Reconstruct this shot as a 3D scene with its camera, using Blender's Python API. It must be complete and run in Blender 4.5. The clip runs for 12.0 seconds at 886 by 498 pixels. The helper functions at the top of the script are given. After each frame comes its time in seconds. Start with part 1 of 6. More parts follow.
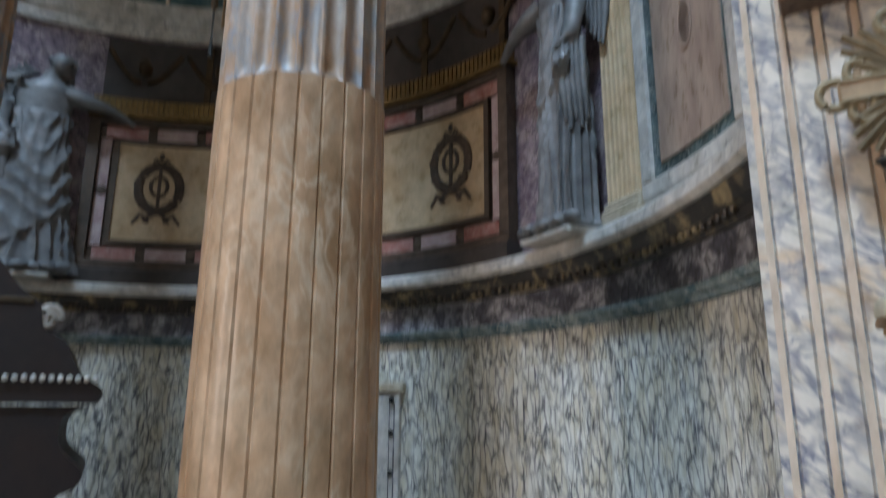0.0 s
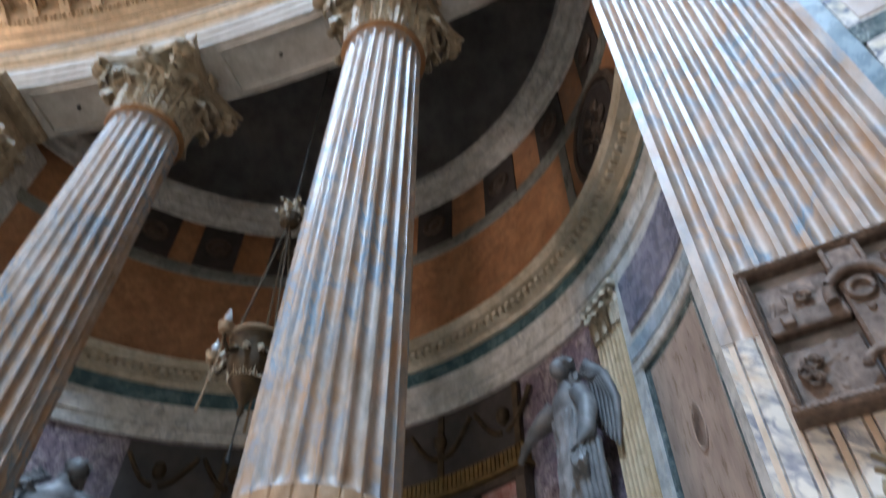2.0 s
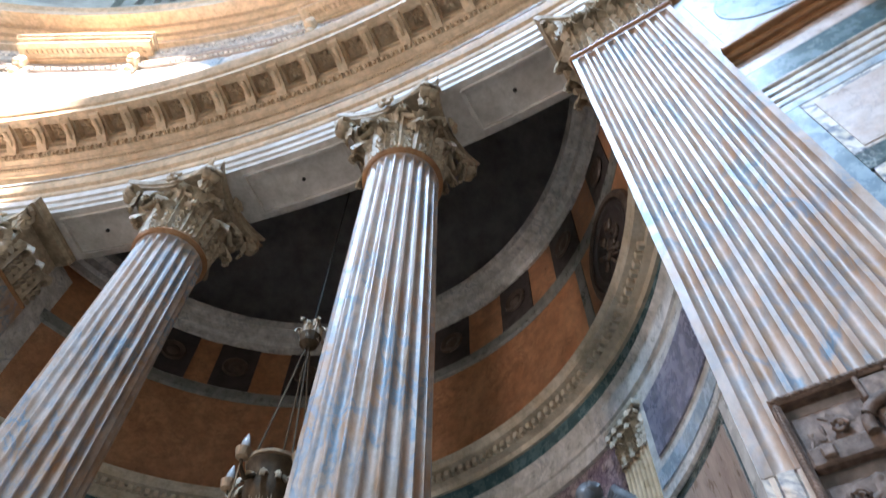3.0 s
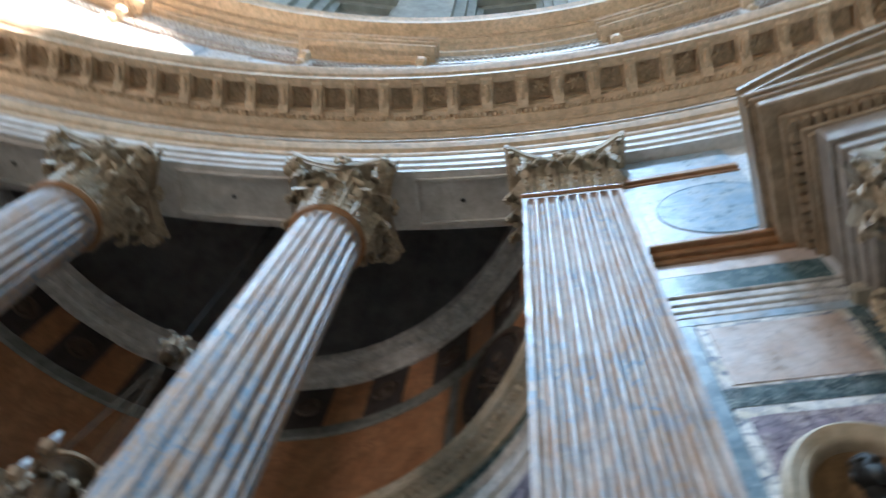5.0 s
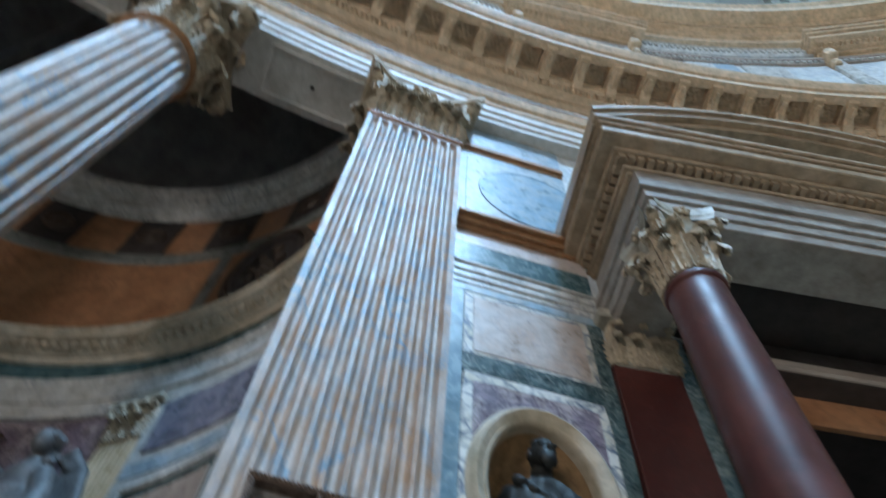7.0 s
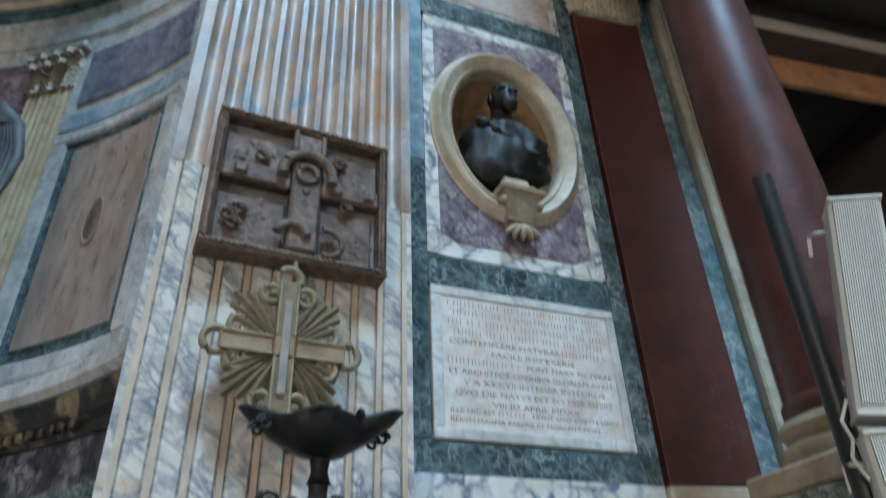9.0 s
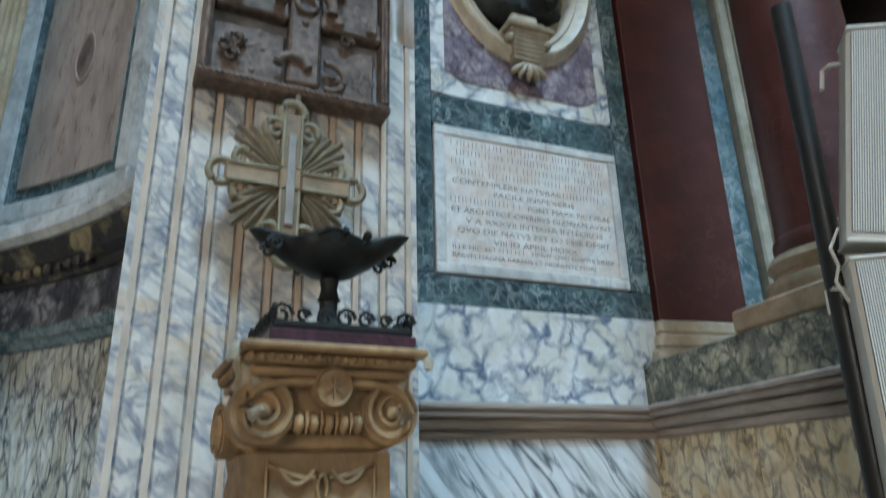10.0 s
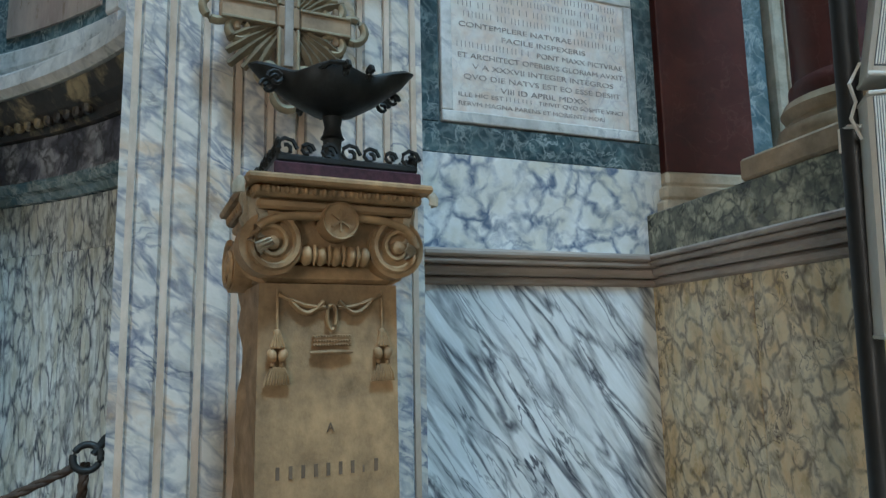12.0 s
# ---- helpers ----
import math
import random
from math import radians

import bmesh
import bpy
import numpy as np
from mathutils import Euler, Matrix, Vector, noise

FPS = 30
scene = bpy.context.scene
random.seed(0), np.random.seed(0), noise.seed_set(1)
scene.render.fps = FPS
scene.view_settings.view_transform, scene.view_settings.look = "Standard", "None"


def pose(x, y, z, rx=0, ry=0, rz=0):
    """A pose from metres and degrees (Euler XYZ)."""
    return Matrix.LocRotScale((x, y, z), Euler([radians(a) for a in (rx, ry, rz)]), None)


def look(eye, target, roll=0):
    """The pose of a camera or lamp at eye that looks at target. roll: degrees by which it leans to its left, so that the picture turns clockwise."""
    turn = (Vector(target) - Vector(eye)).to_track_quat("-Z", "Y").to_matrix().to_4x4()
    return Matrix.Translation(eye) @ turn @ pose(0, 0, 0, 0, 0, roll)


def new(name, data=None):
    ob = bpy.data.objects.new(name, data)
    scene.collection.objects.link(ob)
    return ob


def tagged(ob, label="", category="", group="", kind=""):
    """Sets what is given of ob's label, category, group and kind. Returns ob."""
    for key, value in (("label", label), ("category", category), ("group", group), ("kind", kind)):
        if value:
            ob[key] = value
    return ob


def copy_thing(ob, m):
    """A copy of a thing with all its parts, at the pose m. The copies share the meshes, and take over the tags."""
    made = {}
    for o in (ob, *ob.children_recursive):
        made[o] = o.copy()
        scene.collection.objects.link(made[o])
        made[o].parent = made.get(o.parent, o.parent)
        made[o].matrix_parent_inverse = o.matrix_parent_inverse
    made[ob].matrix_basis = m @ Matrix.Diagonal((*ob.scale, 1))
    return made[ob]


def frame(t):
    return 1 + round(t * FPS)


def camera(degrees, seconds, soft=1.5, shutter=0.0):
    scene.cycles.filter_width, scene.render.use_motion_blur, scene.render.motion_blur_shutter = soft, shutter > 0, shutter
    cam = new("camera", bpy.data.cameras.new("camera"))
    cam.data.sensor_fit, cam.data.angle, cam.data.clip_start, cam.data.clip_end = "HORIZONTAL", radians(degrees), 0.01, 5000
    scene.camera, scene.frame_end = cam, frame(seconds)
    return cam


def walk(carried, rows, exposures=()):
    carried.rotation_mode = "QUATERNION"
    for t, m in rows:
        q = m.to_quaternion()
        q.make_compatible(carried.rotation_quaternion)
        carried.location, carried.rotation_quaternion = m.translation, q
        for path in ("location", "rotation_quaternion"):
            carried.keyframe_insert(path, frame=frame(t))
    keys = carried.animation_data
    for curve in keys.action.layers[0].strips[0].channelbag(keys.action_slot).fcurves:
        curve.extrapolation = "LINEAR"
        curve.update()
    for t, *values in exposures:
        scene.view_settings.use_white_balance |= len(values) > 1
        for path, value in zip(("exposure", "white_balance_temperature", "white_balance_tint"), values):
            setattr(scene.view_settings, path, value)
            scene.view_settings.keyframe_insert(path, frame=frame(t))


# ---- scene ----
# ---- camera ----
cam = camera(67.5, 12.0, soft=1.3, shutter=0.8)
EXPO = [(0.0, 3.15, 7150, 23), (1.5, 3.35, 7050, 24), (3.0, 3.6, 6650, 25), (5.0, 3.1, 6500, 19), (6.0, 2.92, 6200, 14), (7.5, 2.95, 6050, 13), (9.5, 3.05, 6400, 11), (12.0, 2.77, 6250, 8)]
PATH = [
    (0, (0.067, 0.078, 1.702), (0.04, 2.023, 2.167), 0.3),
    (0.5, (0.031, 0.059, 1.717), (0.025, 1.908, 2.479), -0.1),
    (1, (0.037, 0.064, 1.738), (0.014, 1.778, 2.769), 0.2),
    (1.5, (0.031, 0.052, 1.772), (0.008, 1.615, 3.019), 0.1),
    (2, (0.027, 0.031, 1.79), (-0.028, 1.411, 3.236), 0.5),
    (2.5, (0.005, 0.005, 1.805), (-0.07, 1.222, 3.39), 0.5),
    (3, (-0.036, -0.056, 1.8), (-0.121, 1.059, 3.458), 1.6),
    (3.2, (-0.032, -0.049, 1.807), (-0.122, 1.034, 3.486), 2.5),
    (4.8, (-0.073, -0.215, 1.815), (0.004, 0.678, 3.603), 12.1),
    (5, (-0.054, -0.234, 1.815), (0.088, 0.651, 3.603), 12.4),
    (5.5, (-0.079, -0.281, 1.802), (0.314, 0.489, 3.606), 7.8),
    (6, (-0.025, -0.257, 1.807), (0.467, 0.449, 3.613), 5.8),
    (6.5, (0.043, -0.233, 1.79), (0.569, 0.482, 3.582), 7.1),
    (7, (0.025, -0.152, 1.764), (0.743, 0.567, 3.486), 5.3),
    (7.5, (-0.056, -0.003, 1.757), (0.92, 0.745, 3.335), 3.2),
    (7.7, (-0.053, 0.04, 1.744), (1.013, 0.848, 3.231), 2.8),
    (9.3, (-0.013, 0.172, 1.668), (1.444, 1.172, 2.605), -2.8),
    (9.5, (-0.012, 0.177, 1.648), (1.478, 1.208, 2.495), -2.7),
    (10, (-0.012, 0.185, 1.601), (1.532, 1.269, 2.265), -1.5),
    (10.5, (-0.004, 0.192, 1.564), (1.577, 1.311, 2.062), -0.7),
    (11, (0.01, 0.204, 1.529), (1.615, 1.349, 1.864), -1.1),
    (11.5, (0.013, 0.204, 1.517), (1.624, 1.362, 1.77), -1.2),
    (12, (0.012, 0.202, 1.519), (1.617, 1.362, 1.798), -1.2),
]
walk(cam, [(t, look(eye, target, roll)) for t, eye, target, roll in PATH],
     EXPO)

# ---- plan: the rotunda's axis and the exedra's centre ----
OX, OY = -9.5, -17.9
AXIS = 17.25


def place(a, r, z=0.0, spin=0.0):
    """A frame on the rotunda's circle: x to the right along the wall, y outwards, z up."""
    s, c = math.sin(radians(a)), math.cos(radians(a))
    return Matrix.Translation((OX + r * s, OY + r * c, z)) @ Matrix.Rotation(-radians(a + spin), 4, "Z")


EX = place(AXIS, 22.5)
CX, CY = EX.translation.x, EX.translation.y

# ---- light: open oculus, sky and sun ----
world = bpy.data.worlds.new("sky")
scene.world = world
world.use_nodes = True
sky = world.node_tree.nodes.new("ShaderNodeTexSky")
sky.sky_type, sky.sun_disc = "NISHITA", False
patch = Vector(place(-0.5, 23.0, 14.3).translation)
to_sun = (Vector((OX, OY, 43.5)) - patch).normalized()
sky.sun_elevation = math.asin(to_sun.z)
sky.sun_rotation = math.atan2(to_sun.x, to_sun.y)
background = world.node_tree.nodes["Background"]
world.node_tree.links.new(sky.outputs[0], background.inputs[0])
background.inputs[1].default_value = 0.12

sun = new("sun", bpy.data.lights.new("sun", "SUN"))
sun.data.energy, sun.data.angle, sun.data.color = 5.0, radians(0.5), (1.0, 0.93, 0.82)
sun.matrix_world = look(Vector((OX, OY, 60)), Vector((OX, OY, 60)) - to_sun)

oculus_light = new("oculus_light", bpy.data.lights.new("oculus_light", "AREA"))
oculus_light.data.shape, oculus_light.data.size = "DISK", 8.7
oculus_light.data.energy, oculus_light.data.color = 1950.0, (0.42, 0.72, 1.0)
oculus_light.data.spread = radians(115)
oculus_light.matrix_world = Matrix.Translation((OX, OY, 43.2))

# daylight through the open entrance door, a quarter turn from the recess
DOOR = AXIS - 90
door_light = new("door_light", bpy.data.lights.new("door_light", "AREA"))
door_light.data.shape, door_light.data.size, door_light.data.size_y = "RECTANGLE", 6.0, 9.0
door_light.data.energy, door_light.data.color = 390.0, (1.0, 0.94, 0.86)
door_light.matrix_world = place(DOOR, 23.4, 5.0) @ Matrix.Rotation(radians(-90), 4, "X")


# ---- node materials ----
def material(name):
    m = bpy.data.materials.new(name)
    m.use_nodes = True
    return m, m.node_tree.nodes, m.node_tree.links, m.node_tree.nodes["Principled BSDF"]


def ramp_of(nodes, stops):
    n = nodes.new("ShaderNodeValToRGB")
    while len(n.color_ramp.elements) < len(stops):
        n.color_ramp.elements.new(0.5)
    for e, (p, c) in zip(n.color_ramp.elements, stops):
        e.position, e.color = p, (*c, 1) if len(c) == 3 else c
    return n


def coords(nodes, links, stretch=(1, 1, 1), turn=(0, 0, 0), jitter=True):
    tc, mp, rot = nodes.new("ShaderNodeTexCoord"), nodes.new("ShaderNodeMapping"), nodes.new("ShaderNodeMapping")
    mp.inputs["Scale"].default_value = stretch
    rot.inputs["Rotation"].default_value = [radians(v) for v in turn]
    if jitter:
        info, mul = nodes.new("ShaderNodeObjectInfo"), nodes.new("ShaderNodeMath")
        mul.operation = "MULTIPLY"
        mul.inputs[1].default_value = 37.0
        links.new(info.outputs["Random"], mul.inputs[0])
        links.new(mul.outputs[0], mp.inputs["Location"])
    links.new(tc.outputs["Object"], rot.inputs[0])
    links.new(rot.outputs[0], mp.inputs[0])
    return mp.outputs[0]


def noise_of(nodes, links, vec, scale, detail=5.0, rough=0.55, distort=0.0):
    n = nodes.new("ShaderNodeTexNoise")
    n.inputs["Scale"].default_value, n.inputs["Detail"].default_value = scale, detail
    n.inputs["Roughness"].default_value, n.inputs["Distortion"].default_value = rough, distort
    links.new(vec, n.inputs["Vector"])
    return n


def mix_of(nodes, links, fac, a, b, kind="MIX"):
    n = nodes.new("ShaderNodeMix")
    n.data_type, n.blend_type = "RGBA", kind
    for socket, v in ((n.inputs[0], fac), (n.inputs[6], a), (n.inputs[7], b)):
        if isinstance(v, (int, float)):
            socket.default_value = v
        elif isinstance(v, tuple):
            socket.default_value = (*v, 1)
        else:
            links.new(v, socket)
    return n.outputs[2]


def bump_of(nodes, links, bsdf, height, strength=0.2, distance=0.01):
    b = nodes.new("ShaderNodeBump")
    b.inputs["Strength"].default_value, b.inputs["Distance"].default_value = strength, distance
    links.new(height, b.inputs["Height"])
    links.new(b.outputs[0], bsdf.inputs["Normal"])


def warp(nodes, links, vec, scale, amount):
    """The coordinates pushed about by a noise."""
    n = noise_of(nodes, links, vec, scale, 3.0)
    sub, mul, add = (nodes.new("ShaderNodeVectorMath") for _ in range(3))
    sub.operation, mul.operation, add.operation = "SUBTRACT", "SCALE", "ADD"
    sub.inputs[1].default_value = (0.5, 0.5, 0.5)
    mul.inputs["Scale"].default_value = amount
    links.new(n.outputs["Color"], sub.inputs[0])
    links.new(sub.outputs[0], mul.inputs[0])
    links.new(vec, add.inputs[0])
    links.new(mul.outputs[0], add.inputs[1])
    return add.outputs[0]


def marble(name, ground, blotch, vein, scale=1.0, stretch=(1, 1, 1), turn=(0, 0, 0), veins=0.5, width=0.06,
           breccia=0.0, rough=0.3, blotching=(0.42, 0.62), dirt=0.25, jitter=True):
    """Polished stone: a ground colour, clouds of a second one, veins or clast joints of a third, and grime."""
    m, N, L, B = material(name)
    v = coords(N, L, stretch, turn, jitter)
    w = warp(N, L, v, 1.3 * scale, 0.55 / scale)
    cloud = noise_of(N, L, w, 1.6 * scale, 6.0, 0.6)
    r1 = ramp_of(N, [(blotching[0], ground), (blotching[1], blotch)])
    L.new(cloud.outputs["Fac"], r1.inputs[0])
    colour = r1.outputs[0]
    vn = noise_of(N, L, w, 2.2 * scale, 5.0, 0.55, 0.6)
    r2 = ramp_of(N, [(0.5 - width, (0, 0, 0)), (0.5, (1, 1, 1)), (0.5 + width, (0, 0, 0))])
    L.new(vn.outputs["Fac"], r2.inputs[0])
    patchy = noise_of(N, L, v, 0.9 * scale, 3.0)
    r3 = ramp_of(N, [(0.38, (0, 0, 0)), (0.62, (veins, veins, veins))])
    L.new(patchy.outputs["Fac"], r3.inputs[0])
    colour = mix_of(N, L, mix_of(N, L, 1.0, r2.outputs[0], r3.outputs[0], "MULTIPLY"), colour, vein)
    if breccia:
        vo = N.new("ShaderNodeTexVoronoi")
        vo.feature = "DISTANCE_TO_EDGE"
        vo.inputs["Scale"].default_value = 3.2 * scale
        L.new(warp(N, L, w, 4.0 * scale, 0.22 / scale), vo.inputs["Vector"])
        r4 = ramp_of(N, [(0.0, (breccia,) * 3), (0.05, (breccia * 0.8,) * 3), (0.16, (0, 0, 0))])
        L.new(vo.outputs["Distance"], r4.inputs[0])
        fine = noise_of(N, L, w, 3.0 * scale, 6.0, 0.65)
        r5 = ramp_of(N, [(0.36, (0.1, 0.1, 0.1)), (0.6, (1, 1, 1))])
        L.new(fine.outputs["Fac"], r5.inputs[0])
        colour = mix_of(N, L, mix_of(N, L, 1.0, r4.outputs[0], r5.outputs[0], "MULTIPLY"), colour, vein)
    grime = noise_of(N, L, v, 7.0, 8.0, 0.7)
    r6 = ramp_of(N, [(0.35, (1 - dirt, 1 - dirt, (1 - dirt) * 0.96)), (0.6, (1, 1, 1))])
    L.new(grime.outputs["Fac"], r6.inputs[0])
    colour = mix_of(N, L, 1.0, colour, r6.outputs[0], "MULTIPLY")
    L.new(colour, B.inputs["Base Color"])
    r7 = ramp_of(N, [(0.3, (rough * 0.75,) * 3), (0.7, (rough * 1.4,) * 3)])
    L.new(grime.outputs["Fac"], r7.inputs[0])
    L.new(r7.outputs[0], B.inputs["Roughness"])
    bump_of(N, L, B, grime.outputs["Fac"], 0.12, 0.006)
    return m


def plain(name, colour, rough=0.5, metal=0.0, vary=0.35, scale=6.0, bump=0.2):
    """Bronze, timber, plaster or paint with grain, grime and slight relief."""
    m, N, L, B = material(name)
    v = coords(N, L)
    n1, n2 = noise_of(N, L, v, scale, 8.0, 0.65), noise_of(N, L, v, scale * 0.17, 4.0)
    d = tuple(c * (1 - vary) for c in colour)
    r1 = ramp_of(N, [(0.3, d), (0.65, colour)])
    L.new(n1.outputs["Fac"], r1.inputs[0])
    r2 = ramp_of(N, [(0.35, (1 - vary * 0.7,) * 3), (0.65, (1, 1, 1))])
    L.new(n2.outputs["Fac"], r2.inputs[0])
    L.new(mix_of(N, L, 1.0, r1.outputs[0], r2.outputs[0], "MULTIPLY"), B.inputs["Base Color"])
    B.inputs["Metallic"].default_value = metal
    r3 = ramp_of(N, [(0.3, (rough * 1.2,) * 3), (0.7, (rough * 0.8,) * 3)])
    L.new(n1.outputs["Fac"], r3.inputs[0])
    L.new(r3.outputs[0], B.inputs["Roughness"])
    bump_of(N, L, B, n1.outputs["Fac"], bump, 0.008)
    return m


M_SHAFT_LOW = marble("yellow_marble", (0.58, 0.37, 0.23), (0.42, 0.24, 0.13), (0.74, 0.60, 0.46), 1.6, (1, 1, 0.6), veins=0.55, width=0.05, rough=0.36, dirt=0.35)
M_SHAFT = marble("pavonazzetto_shaft", (0.53, 0.42, 0.35), (0.44, 0.26, 0.15), (0.13, 0.26, 0.37), 2.2, (1, 1, 0.5), veins=0.9, width=0.07, breccia=0.15, rough=0.42, dirt=0.35)
M_PILASTER = marble("pavonazzetto", (0.76, 0.70, 0.62), (0.66, 0.48, 0.32), (0.14, 0.16, 0.23), 2.4, (0.8, 0.8, 1.7), (0, -35, 0), veins=0.95, width=0.05, breccia=0.7, rough=0.3, blotching=(0.54, 0.70), dirt=0.2)
M_ARABESC = marble("veined_white_marble", (0.82, 0.83, 0.82), (0.74, 0.74, 0.72), (0.045, 0.05, 0.07), 1.55, (2.6, 2.6, 0.42), (0, 36, 0), veins=1.0, width=0.022, breccia=0.9, rough=0.22, dirt=0.15)
M_ARABESC_V = marble("upright_veined_marble", (0.78, 0.79, 0.74), (0.66, 0.62, 0.50), (0.05, 0.055, 0.08), 1.9, (2.3, 2.3, 0.8), (0, 6, 0), veins=0.9, width=0.028, breccia=0.95, rough=0.25, dirt=0.2)
M_BRECCIA_W = marble("white_breccia", (0.82, 0.81, 0.78), (0.70, 0.66, 0.56), (0.12, 0.16, 0.24), 2.2, veins=0.6, width=0.04, breccia=1.0, rough=0.22, dirt=0.12)
M_BRECCIA_Y = marble("yellow_breccia", (0.88, 0.76, 0.54), (0.78, 0.58, 0.32), (0.13, 0.085, 0.065), 2.5, (1.5, 1.5, 0.7), (0, 42, 0), veins=1.0, width=0.016, breccia=0.85, rough=0.28, dirt=0.2)
M_GREEN = marble("serpentine", (0.035, 0.065, 0.075), (0.09, 0.15, 0.16), (0.44, 0.50, 0.49), 4.5, veins=0.8, width=0.035, breccia=0.25, rough=0.22, dirt=0.3)
M_GREEN_BR = marble("green_breccia", (0.19, 0.19, 0.145), (0.58, 0.55, 0.40), (0.02, 0.025, 0.025), 5.0, breccia=0.9, veins=0.5, rough=0.3, dirt=0.3, blotching=(0.45, 0.58))
M_PURPLE = marble("purple_breccia", (0.24, 0.18, 0.22), (0.46, 0.38, 0.38), (0.07, 0.05, 0.08), 4.5, breccia=0.85, veins=0.5, rough=0.28, blotching=(0.44, 0.6))
M_PORPHYRY = marble("porphyry", (0.075, 0.015, 0.012), (0.11, 0.026, 0.020), (0.20, 0.09, 0.075), 2.0, veins=0.3, width=0.012, rough=0.42, dirt=0.3)
M_GRANITE = marble("grey_granite", (0.10, 0.10, 0.13), (0.46, 0.46, 0.50), (0.03, 0.03, 0.035), 3.4, breccia=0.9, veins=0.5, rough=0.35, blotching=(0.44, 0.6))
M_ORANGE = marble("orange_marble", (0.40, 0.18, 0.085), (0.50, 0.25, 0.125), (0.22, 0.09, 0.05), 1.2, veins=0.5, rough=0.35, dirt=0.35)
M_ALABASTER = marble("pale_alabaster", (0.62, 0.47, 0.31), (0.52, 0.36, 0.21), (0.34, 0.25, 0.17), 1.5, veins=0.6, rough=0.3)
M_WOODY = marble("figured_alabaster", (0.45, 0.34, 0.28), (0.33, 0.24, 0.20), (0.46, 0.37, 0.30), 1.6, (2.2, 2.2, 0.7), veins=0.8, width=0.04, rough=0.3)
M_CREAM = marble("cream_marble", (0.66, 0.58, 0.46), (0.56, 0.46, 0.33), (0.46, 0.36, 0.25), 1.5, veins=0.4, rough=0.35, dirt=0.35)
M_CORNICE = marble("cornice_stone", (0.78, 0.59, 0.40), (0.66, 0.48, 0.31), (0.48, 0.34, 0.22), 1.0, veins=0.3, rough=0.5, dirt=0.35)
M_WHITE = marble("white_marble", (0.76, 0.74, 0.70), (0.58, 0.56, 0.52), (0.30, 0.31, 0.34), 2.4, veins=0.75, width=0.05, breccia=0.25, rough=0.3, dirt=0.3)
M_PINKISH = marble("pale_pink_breccia", (0.64, 0.55, 0.50), (0.56, 0.42, 0.34), (0.40, 0.33, 0.32), 2.6, veins=0.6, width=0.03, breccia=0.2, rough=0.3, dirt=0.25)
M_PALEBLUE = marble("pale_blue_border_marble", (0.46, 0.56, 0.63), (0.56, 0.60, 0.62), (0.32, 0.42, 0.50), 2.2, veins=0.6, breccia=0.2, rough=0.3)
M_GREYGREEN = marble("grey_green_marble", (0.17, 0.18, 0.165), (0.25, 0.25, 0.225), (0.34, 0.33, 0.29), 2.4, veins=0.4, rough=0.3, dirt=0.35)
M_ARCHI = marble("architrave_marble", (0.70, 0.67, 0.63), (0.60, 0.56, 0.52), (0.46, 0.43, 0.41), 1.2, veins=0.35, width=0.03, rough=0.4, dirt=0.22)
M_ATTIC = marble("attic_marble", (0.76, 0.77, 0.76), (0.60, 0.63, 0.66), (0.30, 0.36, 0.44), 1.6, veins=0.6, rough=0.4)
M_TEAL = marble("teal_marble", (0.055, 0.12, 0.135), (0.09, 0.17, 0.19), (0.24, 0.32, 0.33), 2.0, veins=0.3, rough=0.25)
M_CAPITAL = plain("capital_stone", (0.66, 0.53, 0.37), 0.6, 0, 0.5, 9.0, 0.5)
M_PLASTER = plain("grey_plaster", (0.46, 0.44, 0.43), 0.85, 0, 0.4, 3.0)
M_DOME = plain("dome_concrete", (0.48, 0.51, 0.46), 0.85, 0, 0.3, 2.5, 0.5)
M_BRONZE = plain("dark_bronze", (0.045, 0.045, 0.042), 0.55, 0.5, 0.5, 14.0, 0.4)
M_STATUE = plain("patinated_statue_metal", (0.27, 0.275, 0.28), 0.55, 0.15, 0.6, 6.0, 0.6)
M_GILT = plain("gilt_bronze", (0.42, 0.26, 0.10), 0.4, 0.7, 0.5, 10.0)
M_IRON = plain("rusted_iron", (0.30, 0.20, 0.15), 0.65, 0.1, 0.65, 22.0, 0.9)
M_IRONPLATE = plain("weathered_iron_sheet", (0.42, 0.37, 0.34), 0.6, 0.05, 0.6, 9.0, 1.0)
M_STELE = plain("carved_sandstone", (0.56, 0.34, 0.165), 0.65, 0, 0.55, 11.0, 1.0)
M_SILVER = plain("dull_silver", (0.50, 0.34, 0.21), 0.4, 0.25, 0.5, 10.0, 0.3)
M_GREYMOULD = marble("grey_moulding_marble", (0.46, 0.38, 0.32), (0.34, 0.27, 0.23), (0.58, 0.50, 0.43), 2.0, (0.4, 1, 3), veins=0.5, rough=0.35)
M_BLUEDISC = marble("blue_disc_marble", (0.22, 0.38, 0.52), (0.36, 0.47, 0.55), (0.5, 0.57, 0.62), 3.0, veins=0.3, rough=0.3)
M_TEALBLUE = marble("blue_grey_marble", (0.20, 0.30, 0.36), (0.30, 0.40, 0.45), (0.5, 0.56, 0.58), 2.0, veins=0.4, rough=0.25)
M_TABLET = marble("pinkish_tablet", (0.80, 0.76, 0.70), (0.72, 0.58, 0.48), (0.50, 0.44, 0.46), 3.6, veins=0.7, width=0.025, breccia=0.25, rough=0.4, dirt=0.15)
M_ASTRAGAL = marble("orange_ring_marble", (0.40, 0.20, 0.09), (0.30, 0.14, 0.06), (0.5, 0.3, 0.15), 2.0, rough=0.35)
